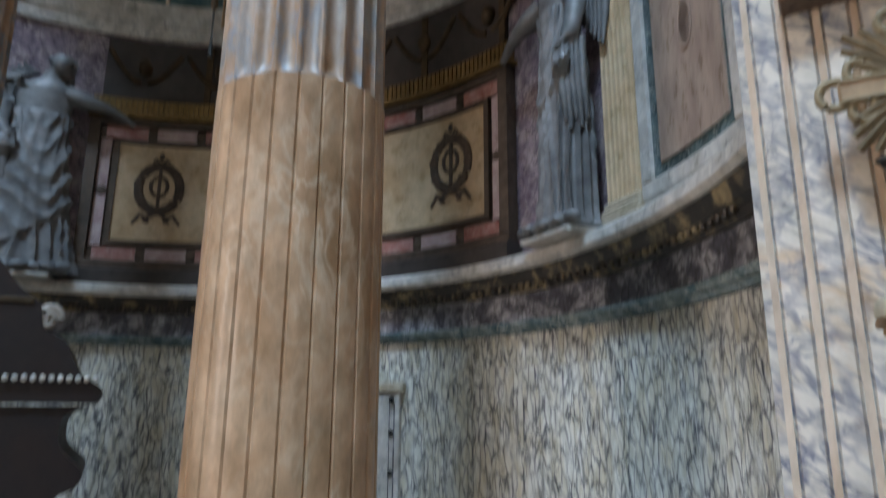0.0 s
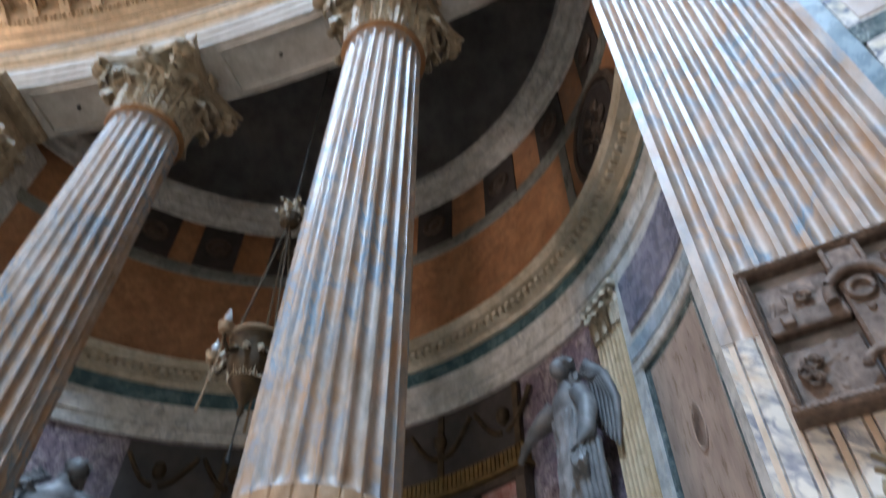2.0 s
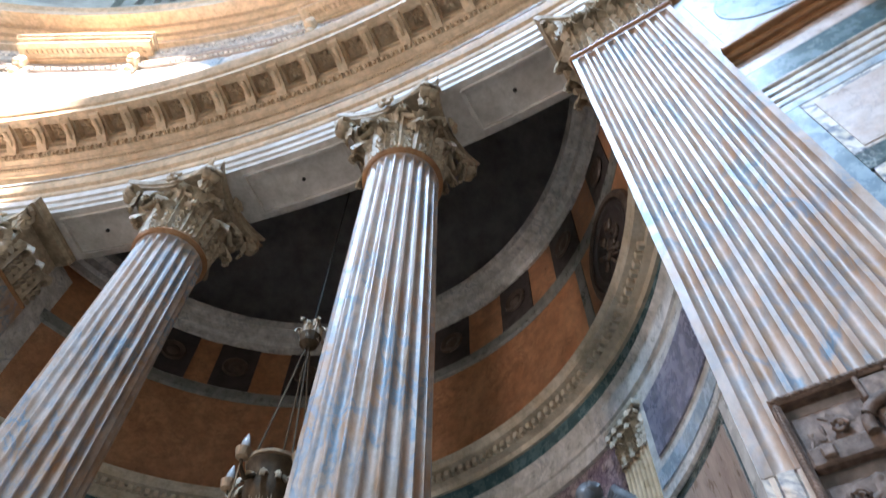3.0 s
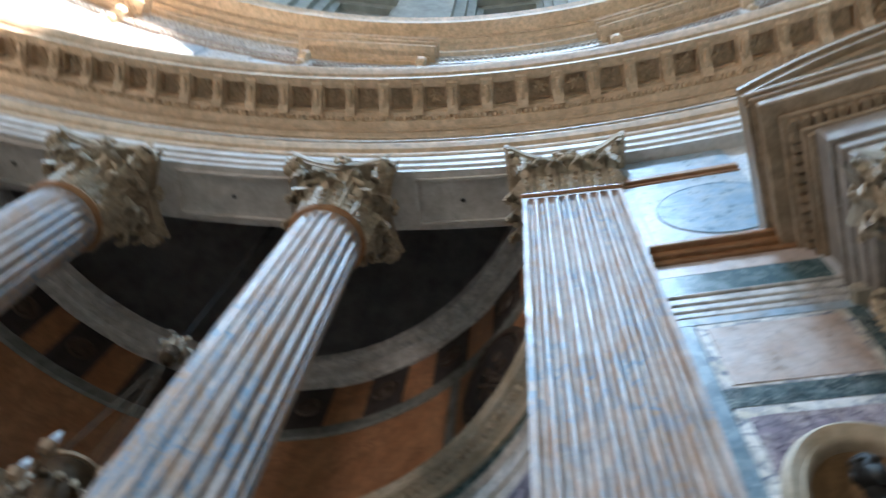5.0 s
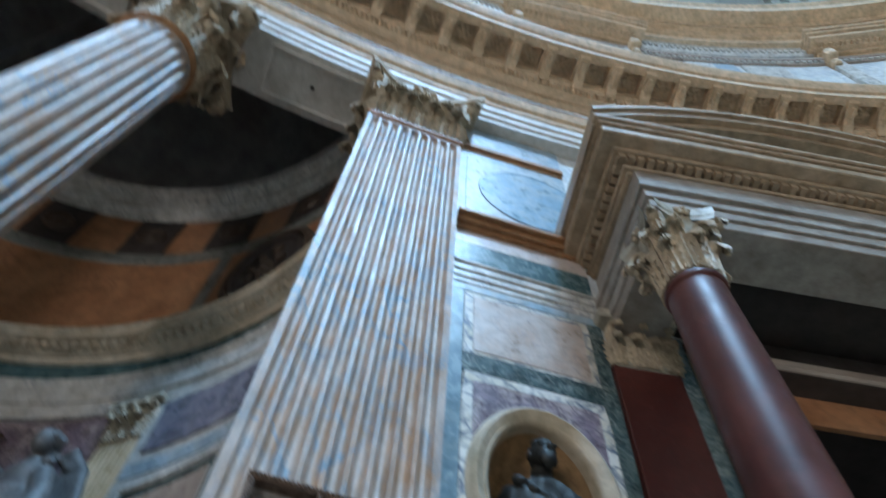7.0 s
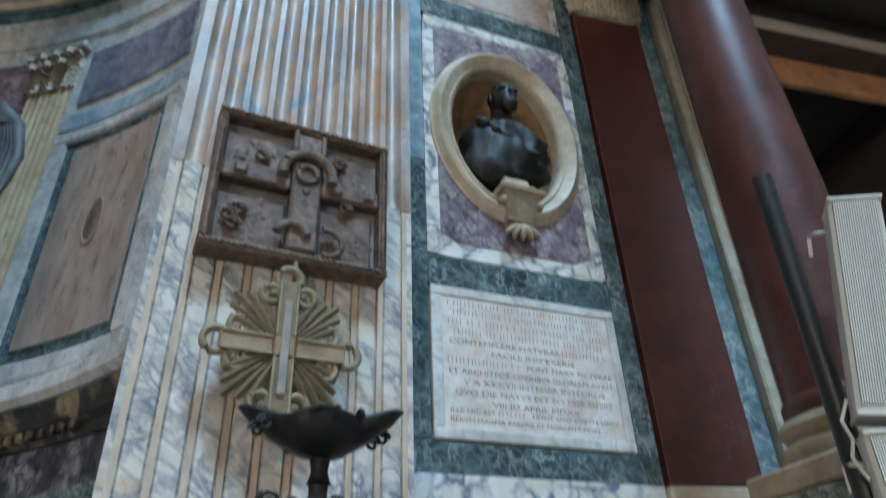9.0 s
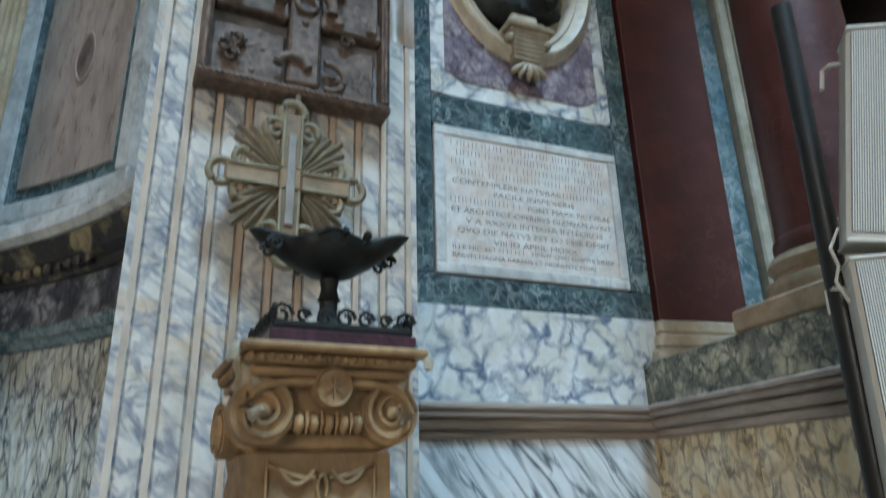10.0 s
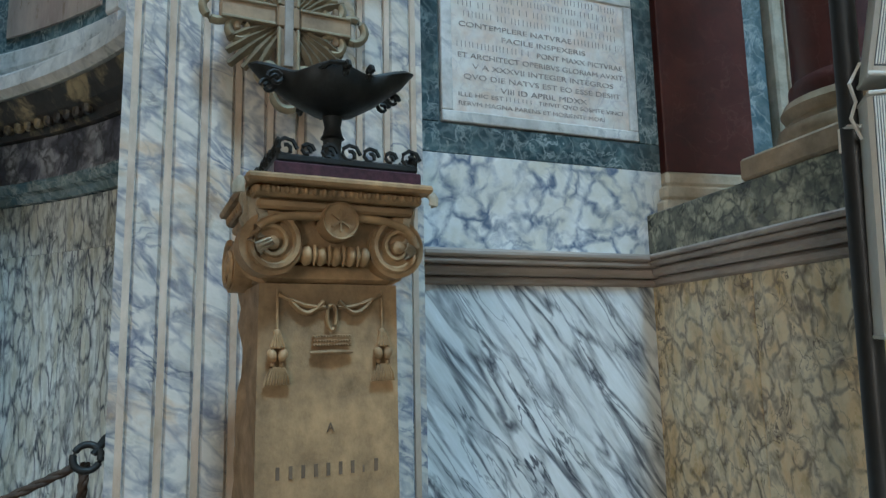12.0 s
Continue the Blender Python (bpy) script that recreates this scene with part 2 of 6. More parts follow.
# bluish stone, tinted further to hold the blue skylight on the upper bay
M_BLUEWHITE = marble("bluish_skylit_marble", (0.32, 0.45, 0.55), (0.50, 0.54, 0.57), (0.24, 0.36, 0.46), 2.0, veins=0.7, breccia=0.2, rough=0.3)
M_AEDSTONE = marble("tan_aedicule_marble", (0.50, 0.37, 0.25), (0.41, 0.29, 0.18), (0.30, 0.21, 0.14), 1.5, veins=0.4, rough=0.4, dirt=0.4)
M_RAY = plain("tarnished_ray_metal", (0.36, 0.28, 0.18), 0.45, 0.3, 0.5, 12.0, 0.3)
M_FARWALL = marble("far_wall_marble", (0.40, 0.28, 0.18), (0.28, 0.18, 0.11), (0.44, 0.36, 0.27), 0.8, veins=0.5, rough=0.35)
M_FLOOR = marble("floor_stone", (0.34, 0.24, 0.155), (0.25, 0.16, 0.11), (0.38, 0.31, 0.24), 0.6, veins=0.4, rough=0.35)
M_DARK = plain("dark_timber", (0.05, 0.03, 0.025), 0.5, 0, 0.4, 6.0)

M_CAPSMALL = plain("pale_capital_stone", (0.52, 0.47, 0.37), 0.55, 0, 0.4, 11.0, 0.4)
M_GREYWHITE = marble("grey_white_marble", (0.42, 0.38, 0.34), (0.34, 0.29, 0.25), (0.26, 0.22, 0.19), 1.5, veins=0.4, rough=0.4, dirt=0.35)
M_TEALBR = marble("blue_green_breccia", (0.09, 0.17, 0.21), (0.20, 0.27, 0.28), (0.60, 0.64, 0.62), 3.0, veins=0.6, width=0.04, breccia=0.2, rough=0.25)
# on the aedicule's niche this near-black also carries the shade
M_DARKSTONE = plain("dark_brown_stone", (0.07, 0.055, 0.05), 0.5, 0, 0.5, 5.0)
M_PORPHYRY_RED = plain("speckled_red_porphyry", (0.10, 0.035, 0.05), 0.35, 0, 0.6, 60.0)
M_STELEINK = plain("incised_letters", (0.20, 0.13, 0.08), 0.8, 0, 0.3, 20.0)
M_IVORY = plain("tarnished_ivory", (0.46, 0.38, 0.25), 0.5, 0.2, 0.4, 12.0)
M_POLE = plain("dark_painted_steel", (0.035, 0.035, 0.035), 0.4, 0.3, 0.25, 20.0)
M_CABINET = plain("cream_enamel", (0.78, 0.74, 0.66), 0.45, 0, 0.12, 15.0, 0.05)
M_GRILLE = plain("grey_grille", (0.22, 0.24, 0.26), 0.6, 0.2, 0.2, 20.0)
M_DARKBRONZE = plain("brown_bronze", (0.13, 0.09, 0.065), 0.5, 0.2, 0.5, 10.0)
M_PINK = marble("pale_pink_marble", (0.50, 0.38, 0.38), (0.42, 0.28, 0.28), (0.6, 0.52, 0.5), 4.0, rough=0.3)
M_REDPINK = marble("rosy_marble", (0.36, 0.13, 0.11), (0.46, 0.26, 0.24), (0.6, 0.5, 0.46), 4.0, rough=0.3)
M_TANSTRIP = marble("tan_fillet_marble", (0.73, 0.60, 0.48), (0.64, 0.47, 0.34), (0.46, 0.30, 0.22), 2.0, (1, 1, 0.5), veins=0.5, rough=0.35, dirt=0.3)
M_DARKGILT = plain("dim_gilding", (0.13, 0.082, 0.04), 0.6, 0.4, 0.6, 8.0, 0.8)
M_FLUTEDCREAM = marble("honey_marble", (0.66, 0.49, 0.32), (0.58, 0.41, 0.25), (0.68, 0.58, 0.42), 2.0, rough=0.3)
M_BLUESLAB = marble("blue_violet_marble", (0.16, 0.16, 0.22), (0.24, 0.23, 0.30), (0.40, 0.38, 0.42), 2.4, breccia=0.4, rough=0.25)
M_BLUEBAND = marble("pale_blue_marble", (0.36, 0.46, 0.54), (0.5, 0.56, 0.6), (0.2, 0.25, 0.3), 3.0, breccia=0.4, rough=0.25)
M_TANBLACK = marble("black_tan_marble", (0.05, 0.042, 0.038), (0.40, 0.31, 0.18), (0.02, 0.018, 0.018), 3.5, (1, 1, 1), veins=0.6, breccia=0.4, rough=0.35, blotching=(0.50, 0.62))
M_DARKRED = plain("dark_red_stone", (0.018, 0.008, 0.008), 0.55, 0, 0.4, 6.0)
M_GLASSY = plain("bright_glass", (0.48, 0.50, 0.52), 0.12, 0.0, 0.1, 8.0)
M_ROPE = plain("brown_rope", (0.09, 0.055, 0.035), 0.8, 0, 0.4, 60.0)


# ---- mesh helpers ----
def mesh_of(name, bm, mats, smooth=None):
    me = bpy.data.meshes.new(name)
    bmesh.ops.recalc_face_normals(bm, faces=bm.faces[:])
    bm.to_mesh(me)
    bm.free()
    for m in mats if isinstance(mats, (list, tuple)) else [mats]:
        me.materials.append(m)
    if smooth:
        me.shade_smooth()
        me.set_sharp_from_angle(angle=radians(smooth))
    return me


def part(name, bm, mat, parent=None, label="", m=None, smooth=None):
    data = bm if isinstance(bm, bpy.types.Mesh) else mesh_of(name, bm, mat, smooth)
    ob = new(name, data)
    if parent:
        ob.parent = parent
    if m is not None:
        ob.matrix_basis = m
    if label:
        ob["label"] = label
    return ob


def thing(name, m, label, category, group="", kind=""):
    ob = new(name)
    ob.empty_display_size = 0.2
    ob.matrix_basis = m
    return tagged(ob, label, category, group, kind)


def box(bm, x0, x1, y0, y1, z0, z1, bevel=0.0, mat=0, m=None):
    """A block between two corners, with eased edges."""
    made = bmesh.ops.create_cube(bm, size=1.0)["verts"]
    t = Matrix.Translation(((x0 + x1) / 2, (y0 + y1) / 2, (z0 + z1) / 2)) @ Matrix.Diagonal((abs(x1 - x0), abs(y1 - y0), abs(z1 - z0), 1))
    bmesh.ops.transform(bm, matrix=(m or Matrix()) @ t, verts=made)
    faces = list({f for v in made for f in v.link_faces})
    if bevel:
        edges = list({e for f in faces for e in f.edges})
        out = bmesh.ops.bevel(bm, geom=edges, offset=bevel, segments=1, affect="EDGES", clamp_overlap=True)
        faces = list({f for f in out["faces"]} | {f for f in faces if f.is_valid})
    for f in faces:
        if f.is_valid:
            f.material_index = mat
    return bm


def boxes(*specs, bevel=0.0):
    bm = bmesh.new()
    for s in specs:
        box(bm, *s, bevel=bevel)
    return bm


def sweep(profile, a0, a1, step=0.6, cx=None, cy=None, ends=True):
    """A profile of (radius, height) carried round an upright axis from bearing a0 to a1."""
    cx, cy = OX if cx is None else cx, OY if cy is None else cy
    bm = bmesh.new()
    n = max(2, int(math.ceil((a1 - a0) / step)))
    whole = a1 - a0 >= 359.9
    rows = []
    for i in range(n if whole else n + 1):
        a = radians(a0 + (a1 - a0) * i / n)
        rows.append([bm.verts.new((cx + r * math.sin(a), cy + r * math.cos(a), z)) for r, z in profile])
    k = len(profile)
    for i in range(n):
        p, q = rows[i], rows[(i + 1) % len(rows)]
        for j in range(k):
            bm.faces.new((p[j], p[(j + 1) % k], q[(j + 1) % k], q[j]))
    if ends and not whole:
        bm.faces.new(rows[0])
        bm.faces.new(rows[-1][::-1])
    return bm


def lathe(profile, n=32, bm=None, m=None):
    """A turned solid about z from (radius, height) pairs."""
    bm = bm or bmesh.new()
    rows = []
    for r, z in profile:
        rows.append([bm.verts.new((m or Matrix()) @ Vector((r * math.cos(2 * math.pi * i / n), r * math.sin(2 * math.pi * i / n), z))) for i in range(n)])
    for p, q in zip(rows, rows[1:]):
        for i in range(n):
            bm.faces.new((p[i], p[(i + 1) % n], q[(i + 1) % n], q[i]))
    bm.faces.new(rows[0][::-1])
    bm.faces.new(rows[-1])
    return bm


def extrude(outline, y0, y1, bm=None, m=None):
    """A flat outline of (x, z) given depth from y0 to y1."""
    bm = bm or bmesh.new()
    m = m or Matrix()
    f = [bm.verts.new(m @ Vector((x, y0, z))) for x, z in outline]
    b = [bm.verts.new(m @ Vector((x, y1, z))) for x, z in outline]
    bm.faces.new(f)
    bm.faces.new(b[::-1])
    for i in range(len(f)):
        j = (i + 1) % len(f)
        bm.faces.new((f[i], b[i], b[j], f[j]))
    return bm


def tube(points, radius, n=8, bm=None):
    """A round bar along points; radius is one number or one for each point."""
    bm = bm or bmesh.new()
    pts = [Vector(p) for p in points]
    rows = []
    for i, p in enumerate(pts):
        d = (pts[min(i + 1, len(pts) - 1)] - pts[max(i - 1, 0)]).normalized()
        u = d.cross(Vector((0, 0, 1)) if abs(d.z) < 0.9 else Vector((1, 0, 0))).normalized()
        v = d.cross(u)
        r = radius if isinstance(radius, (int, float)) else radius[i]
        rows.append([bm.verts.new(p + r * (math.cos(2 * math.pi * k / n) * u + math.sin(2 * math.pi * k / n) * v)) for k in range(n)])
    for p, q in zip(rows, rows[1:]):
        for k in range(n):
            bm.faces.new((p[k], p[(k + 1) % n], q[(k + 1) % n], q[k]))
    bm.faces.new(rows[0][::-1])
    bm.faces.new(rows[-1])
    return bm


def band(name, profile, a0, a1, mat, label="", parent=None, step=0.6, exedra=False, smooth=None, kind="structure"):
    bm = sweep(profile, a0, a1, step, CX if exedra else None, CY if exedra else None)
    ob = part(name, bm, mat, parent, smooth=smooth)
    if parent is None:
        tagged(ob, label, name.split("_")[0], kind=kind)
    return ob

# ---- large structure ----
ground = bmesh.new()
bmesh.ops.create_circle(ground, cap_ends=True, radius=34, segments=64, matrix=Matrix.Translation((OX, OY, 0)))
tagged(part("floor", ground, M_FLOOR), "worn polished stone floor of the round hall", "floor", kind="structure")

WALL = 23.2
wall_main = band("wall_rotunda", [(WALL, 0), (WALL, 10.6), (25.4, 10.6), (25.4, 0)], 43.4, DOOR + 360 - 8.2, M_FARWALL, "curved inner wall clad in dark polished marble", step=1.5)
band("wall_entrance", [(WALL, 0), (WALL, 10.6), (25.4, 10.6), (25.4, 0)], DOOR + 8.2, 3.9, M_FARWALL, "curved inner wall beside the entrance", step=1.5)
band("wall_over_door", [(WALL, 9.8), (WALL, 10.6), (25.4, 10.6), (25.4, 9.8)], DOOR - 8.2, DOOR + 8.2, M_WHITE, "marble lintel over the entrance", step=1.5)
band("wall_drum", [(33.5, 0), (33.5, 22.2), (23.9, 22.2), (23.9, 22.5), (34.0, 22.5), (34.0, 0)], -180, 180, M_PLASTER, "outer masonry drum that closes the building", step=4)
wall_side = band("wall_bay", [(23.22, 0), (23.22, 3.6), (25.4, 3.6), (25.4, 0)], 28.0, 36.2, M_WHITE, "wall bay clad in coloured marble slabs", step=1.0)
wall_deep = band("wall_bay_core", [(24.0, 3.6), (24.0, 5.5), (25.4, 5.5), (25.4, 3.6)], 28.0, 36.2, M_PLASTER, "masonry core behind the marble bay", step=1.0)
wall_top = band("wall_bay_upper", [(23.22, 5.5), (23.22, 10.6), (25.4, 10.6), (25.4, 5.5)], 28.0, 36.2, M_ATTIC, "upper wall bay clad in bluish marble", step=1.0)
wall_over = band("wall_over_niche", [(23.22, 6.6), (23.22, 10.6), (25.4, 10.6), (25.4, 6.6)], 36.2, 43.4, M_ATTIC, "wall above the aedicule clad in bluish marble", step=1.0)
attic = band("wall_attic", [(WALL, 12.9), (WALL, 20.7), (23.95, 20.7), (23.95, 12.9)], -180, 180, M_ATTIC, "pale blue-white marble attic wall above the main cornice", step=1.5)
band("wall_lintel", [(23.25, 11.62), (23.25, 12.88), (23.95, 12.88), (23.95, 11.62)], -180, 180, M_PLASTER, "masonry band behind the main entablature", step=1.5)
ARCHITRAVE = [(23.92, 10.6), (23.02, 10.6), (23.02, 10.72), (22.985, 10.735), (22.985, 10.88), (22.95, 10.895), (22.95, 11.06), (23.1, 11.06), (23.1, 11.6), (23.92, 11.6)]
band("architrave_far", [(23.92, 10.6), (23.0, 10.6), (22.9, 11.4), (22.85, 11.5), (23.0, 11.5), (23.0, 12.1), (22.2, 12.6), (22.0, 12.95), (23.92, 13.0)], 120, 300, M_CORNICE, "far side of the main entablature", step=2)
architrave = band("architrave", ARCHITRAVE, -60, 120, M_ARCHI, "white marble architrave with three stepped fasciae", step=0.6)
band("architrave_crown", [(23.1, 11.062), (22.94, 11.062), (22.92, 11.10), (22.92, 11.18), (22.87, 11.22), (22.83, 11.32), (22.82, 11.38), (23.1, 11.38)], -60, 120, M_CORNICE, "ochre crown moulding of the architrave", step=0.6)
band("architrave_fillet", [(23.1, 11.382), (22.80, 11.382), (22.80, 11.425), (23.1, 11.425)], -60, 120, M_WHITE, "thin white fillet above the architrave", step=0.6)
band("frieze", [(22.99, 11.428), (22.99, 12.08), (23.15, 12.08), (23.15, 11.428)], -60, 120, M_CORNICE, "plain ochre marble frieze band", step=0.6)
CORNICE = [(23.2, 12.08), (22.96, 12.08), (22.94, 12.12), (22.90, 12.15), (22.90, 12.26), (22.84, 12.28), (22.84, 12.30), (22.76, 12.33), (22.72, 12.46), (22.66, 12.50), (22.64, 12.60), (22.62, 12.60), (22.62, 12.78), (22.27, 12.78), (22.27, 12.60), (22.12, 12.60), (22.12, 12.76), (22.08, 12.78), (22.02, 12.90), (22.00, 12.96), (23.2, 13.05)]
cornice = band("cornice", CORNICE, -60, 120, M_CORNICE, "ochre marble main cornice with carved brackets", step=0.6)
UPPER = [(23.2, 20.0), (22.95, 20.0), (22.93, 20.2), (22.85, 20.25), (22.80, 20.45), (22.70, 20.5), (22.62, 20.7), (22.28, 20.75), (22.26, 21.0), (22.18, 21.15), (23.2, 21.2)]
cornice_up = band("cornice_upper", UPPER, -180, 180, M_CORNICE, "ochre upper cornice at the foot of the dome", step=0.9)

# recess shell
E0, E1 = AXIS - 84, AXIS + 84
wall_ex = band("wall_exedra", [(4.75, 0), (4.75, 11.6), (5.4, 11.6), (5.4, 0)], E0, E1, M_PURPLE, "curved recess wall faced with dark purple marble", step=3, exedra=True)
bm = bmesh.new()
rows = []
for i in range(13):
    t = radians(90 * i / 12)
    rows.append([bm.verts.new((4.60 * math.sin(radians(q)) * math.cos(t), 3.42 * math.cos(radians(q)) * math.cos(t), 11.30 + 2.5 * math.sin(t))) for q in range(-90, 91, 6)])
for p, q in zip(rows[:-1], rows[1:]):
    for i in range(len(p) - 1):
        bm.faces.new((p[i], p[i + 1], q[i + 1], q[i]))
bmesh.ops.solidify(bm, geom=bm.faces[:], thickness=-0.3)
tagged(part("ceiling_exedra", bm, M_PLASTER, m=place(AXIS, 23.93), smooth=50), "dark grey plastered half dome of the recess", "ceiling", kind="structure")
band("trim_dado", [(4.76, 2.53), (4.66, 2.53), (4.66, 2.80), (4.76, 2.80)], E0, E1, M_GRANITE, "dark mottled granite frieze under the ledge", step=2, exedra=True)
band("trim_dado_foot", [(4.76, 2.42), (4.70, 2.42), (4.68, 2.46), (4.64, 2.47), (4.62, 2.51), (4.62, 2.527), (4.76, 2.527)], E0, E1, M_TEALBR, "blue-grey moulding below the granite frieze", step=2, exedra=True)
dado_crown = band("trim_dado_crown", [(4.76, 2.803), (4.62, 2.803), (4.60, 2.85), (4.53, 2.88), (4.49, 2.93), (4.46, 2.98), (4.76, 2.98)], E0, E1, M_TANBLACK, "black and tan marble crown moulding carved with eggs", step=2, exedra=True)
bm = bmesh.new()
for i in range(120):
    c = E0 + 14 + 1.17 * i
    s_, c_ = math.sin(radians(c)), math.cos(radians(c))
    box(bm, -0.028, 0.028, -0.015, 0.03, -0.04, 0.03, bevel=0.012, m=Matrix.Translation((CX + 4.56 * s_, CY + 4.56 * c_, 2.86)) @ Matrix.Rotation(-radians(c), 4, "Z"))
tagged(part("egg_row", bm, M_TANBLACK, dado_crown), kind="stuff")
band("trim_ledge", [(4.76, 2.984), (4.44, 2.984), (4.40, 3.02), (4.40, 3.10), (4.43, 3.13), (4.76, 3.13)], E0, E1, M_WHITE, "white marble ledge on the dado cornice", step=2, exedra=True)
band("trim_dado_top", [(4.735, 2.10), (4.735, 2.416), (4.76, 2.416), (4.76, 2.10)], E0, E1, M_ARABESC_V, "veined tan marble course under the dado cornice", step=2, exedra=True)
for i in range(21):
    a0 = E0 + 4 + 8 * i
    ob = band("slab", [(4.73, 0.0), (4.73, 2.096), (4.77, 2.096), (4.77, 0.0)], a0, a0 + 7.94, M_ARABESC_V, parent=wall_ex, step=2, exedra=True)
band("trim_architrave", [(4.76, 6.55), (4.70, 6.55), (4.70, 6.74), (4.67, 6.75), (4.67, 7.0), (4.62, 7.06), (4.76, 7.06)], E0, E1, M_WHITE, "white veined architrave of the recess", step=2, exedra=True)
band("trim_frieze", [(4.72, 7.06), (4.72, 7.38), (4.76, 7.38), (4.76, 7.06)], E0, E1, M_TEAL, "dark teal marble frieze", step=2, exedra=True)
trim_cor = band("trim_cornice", [(4.76, 7.38), (4.68, 7.38), (4.66, 7.45), (4.58, 7.48), (4.58, 7.56), (4.45, 7.58), (4.44, 7.66), (4.40, 7.70), (4.76, 7.74)], E0, E1, M_CREAM, "cream marble cornice with dentils", step=2, exedra=True)
orange = band("trim_orange", [(4.735, 7.74), (4.735, 9.58), (4.76, 9.58), (4.76, 7.74)], E0, E1, M_ORANGE, "orange marble wall panels", step=2, exedra=True)
band("trim_line", [(4.72, 9.58), (4.69, 9.62), (4.68, 9.79), (4.72, 9.83), (4.76, 9.83), (4.76, 9.58)], E0, E1, M_GREYGREEN, "grey marble string course", step=2, exedra=True)
squares = band("trim_squares", [(4.735, 9.83), (4.735, 10.84), (4.76, 10.84), (4.76, 9.83)], E0, E1, M_ORANGE, "orange marble band set with dark squares", step=2, exedra=True)
band("trim_upper_cornice", [(4.76, 10.84), (4.69, 10.84), (4.66, 10.96), (4.58, 11.0), (4.54, 11.12), (4.38, 11.16), (4.34, 11.30), (4.76, 11.36)], E0, E1, M_WHITE, "grey-white cornice under the half dome", step=2, exedra=True, smooth=30)
for c in (-31.5, -18.2, -3.0, 13.4, 30.7, 47.8, 63.6, 79.5):
    ob = band("dark_square", [(4.715, 9.834), (4.715, 10.836), (4.74, 10.836), (4.74, 9.834)], c - 4.2, c + 4.2, M_DARKSTONE, parent=squares, step=2, exedra=True)
    ob["label"] = "near-black stone square with carved relief"
    s, co = math.sin(radians(c)), math.cos(radians(c))
    bm = lathe([(0.02, 0.0), (0.20, 0.0), (0.23, 0.03), (0.20, 0.055), (0.12, 0.03), (0.05, 0.06), (0.0, 0.07)], 14)
    part("relief", bm, M_DARKBRONZE, ob, m=Matrix.Translation((CX + 4.72 * s, CY + 4.72 * co, 10.33)) @ Matrix.Rotation(-radians(c), 4, "Z") @ Matrix.Rotation(radians(90), 4, "X"))
for c in (-36.0, 5.0, 24.6, 65.6, 92.0):
    ob = band("strip", [(4.72, 7.745), (4.72, 9.575), (4.74, 9.575), (4.74, 7.745)], c - 1.0, c + 1.0, M_GREYGREEN, parent=orange, step=1, exedra=True)
tooth = mesh_of("dentil", boxes((-0.035, 0.035, -0.02, 0.1, 0, 0.09), bevel=0.008), M_CREAM)
for i in range(90):
    c = E0 + 20 + 1.5 * i
    s, co = math.sin(radians(c)), math.cos(radians(c))
    part("dentil", tooth, None, trim_cor, m=Matrix.Translation((CX + 4.53 * s, CY + 4.53 * co, 7.487)) @ Matrix.Rotation(-radians(c), 4, "Z"))


# dome: stepped coffers between ribs, open oculus
def dome_point(a, t, depth):
    r, z = (22.5 + depth) * math.cos(t), 21.2 + (22.3 + depth) * math.sin(t)
    return (OX + r * math.sin(a), OY + r * math.cos(a), z)


bm = bmesh.new()
N28 = 28
levels = [radians(v) for v in (0, 3.0, 15.5, 18.5, 29.5, 32.3, 41.8, 44.5, 52.5, 55.0, 61.5)]
for k in range(N28):
    mid, half = radians(40.0 + 360 / N28 * k), radians(180 / N28)
    for j in range(10):
        t0, t1 = levels[j], levels[j + 1]
        cuts = [(-half, -half * 0.70), (-half * 0.70, half * 0.70), (half * 0.70, half)]
        for ci, (b0, b1) in enumerate(cuts):
            if ci == 1 and j % 2:
                ring = [(mid + b0, t0), (mid + b1, t0), (mid + b1, t1), (mid + b0, t1)]
                depth = 0.0
                prev = [bm.verts.new(dome_point(a, t, 0)) for a, t in ring]
                for step in range(4):
                    depth2 = depth + 0.22
                    rim = [bm.verts.new(dome_point(a, t, depth2)) for a, t in ring]
                    for q in range(4):
                        bm.faces.new((prev[q], prev[(q + 1) % 4], rim[(q + 1) % 4], rim[q]))
                    f = 0.10
                    ca, ct = mid, t0 + (t1 - t0) * 0.56
                    ring = [(a + (ca - a) * 2 * f, t + (ct - t) * 2 * f) for a, t in ring]
                    inner = [bm.verts.new(dome_point(a, t, depth2)) for a, t in ring]
                    for q in range(4):
                        bm.faces.new((rim[q], rim[(q + 1) % 4], inner[(q + 1) % 4], inner[q]))
                    prev, depth = inner, depth2
                bm.faces.new(prev)
            else:
                bm.faces.new([bm.verts.new(dome_point(mid + b, t, 0)) for b, t in ((b0, t0), (b1, t0), (b1, t1), (b0, t1))])
    for j in range(6):
        t0, t1 = radians(61.5 + j * 2.85), radians(61.5 + (j + 1) * 2.85)
        bm.faces.new([bm.verts.new(dome_point(mid + b, t, 0)) for b, t in ((-half, t0), (half, t0), (half, t1), (-half, t1))])
tagged(part("ceiling_dome", bm, M_DOME), "pale concrete dome with stepped coffers and an open eye", "ceiling", kind="structure")
shell = [(24.6 * math.cos(radians(t)), 21.1 + 24.4 * math.sin(radians(t))) for t in np.linspace(-2, 79.6, 20)]
band("ceiling_shell", shell + [(r + 0.4, z + 0.5) for r, z in shell[::-1]], -180, 180, M_DOME, "outer concrete shell of the dome", step=6)

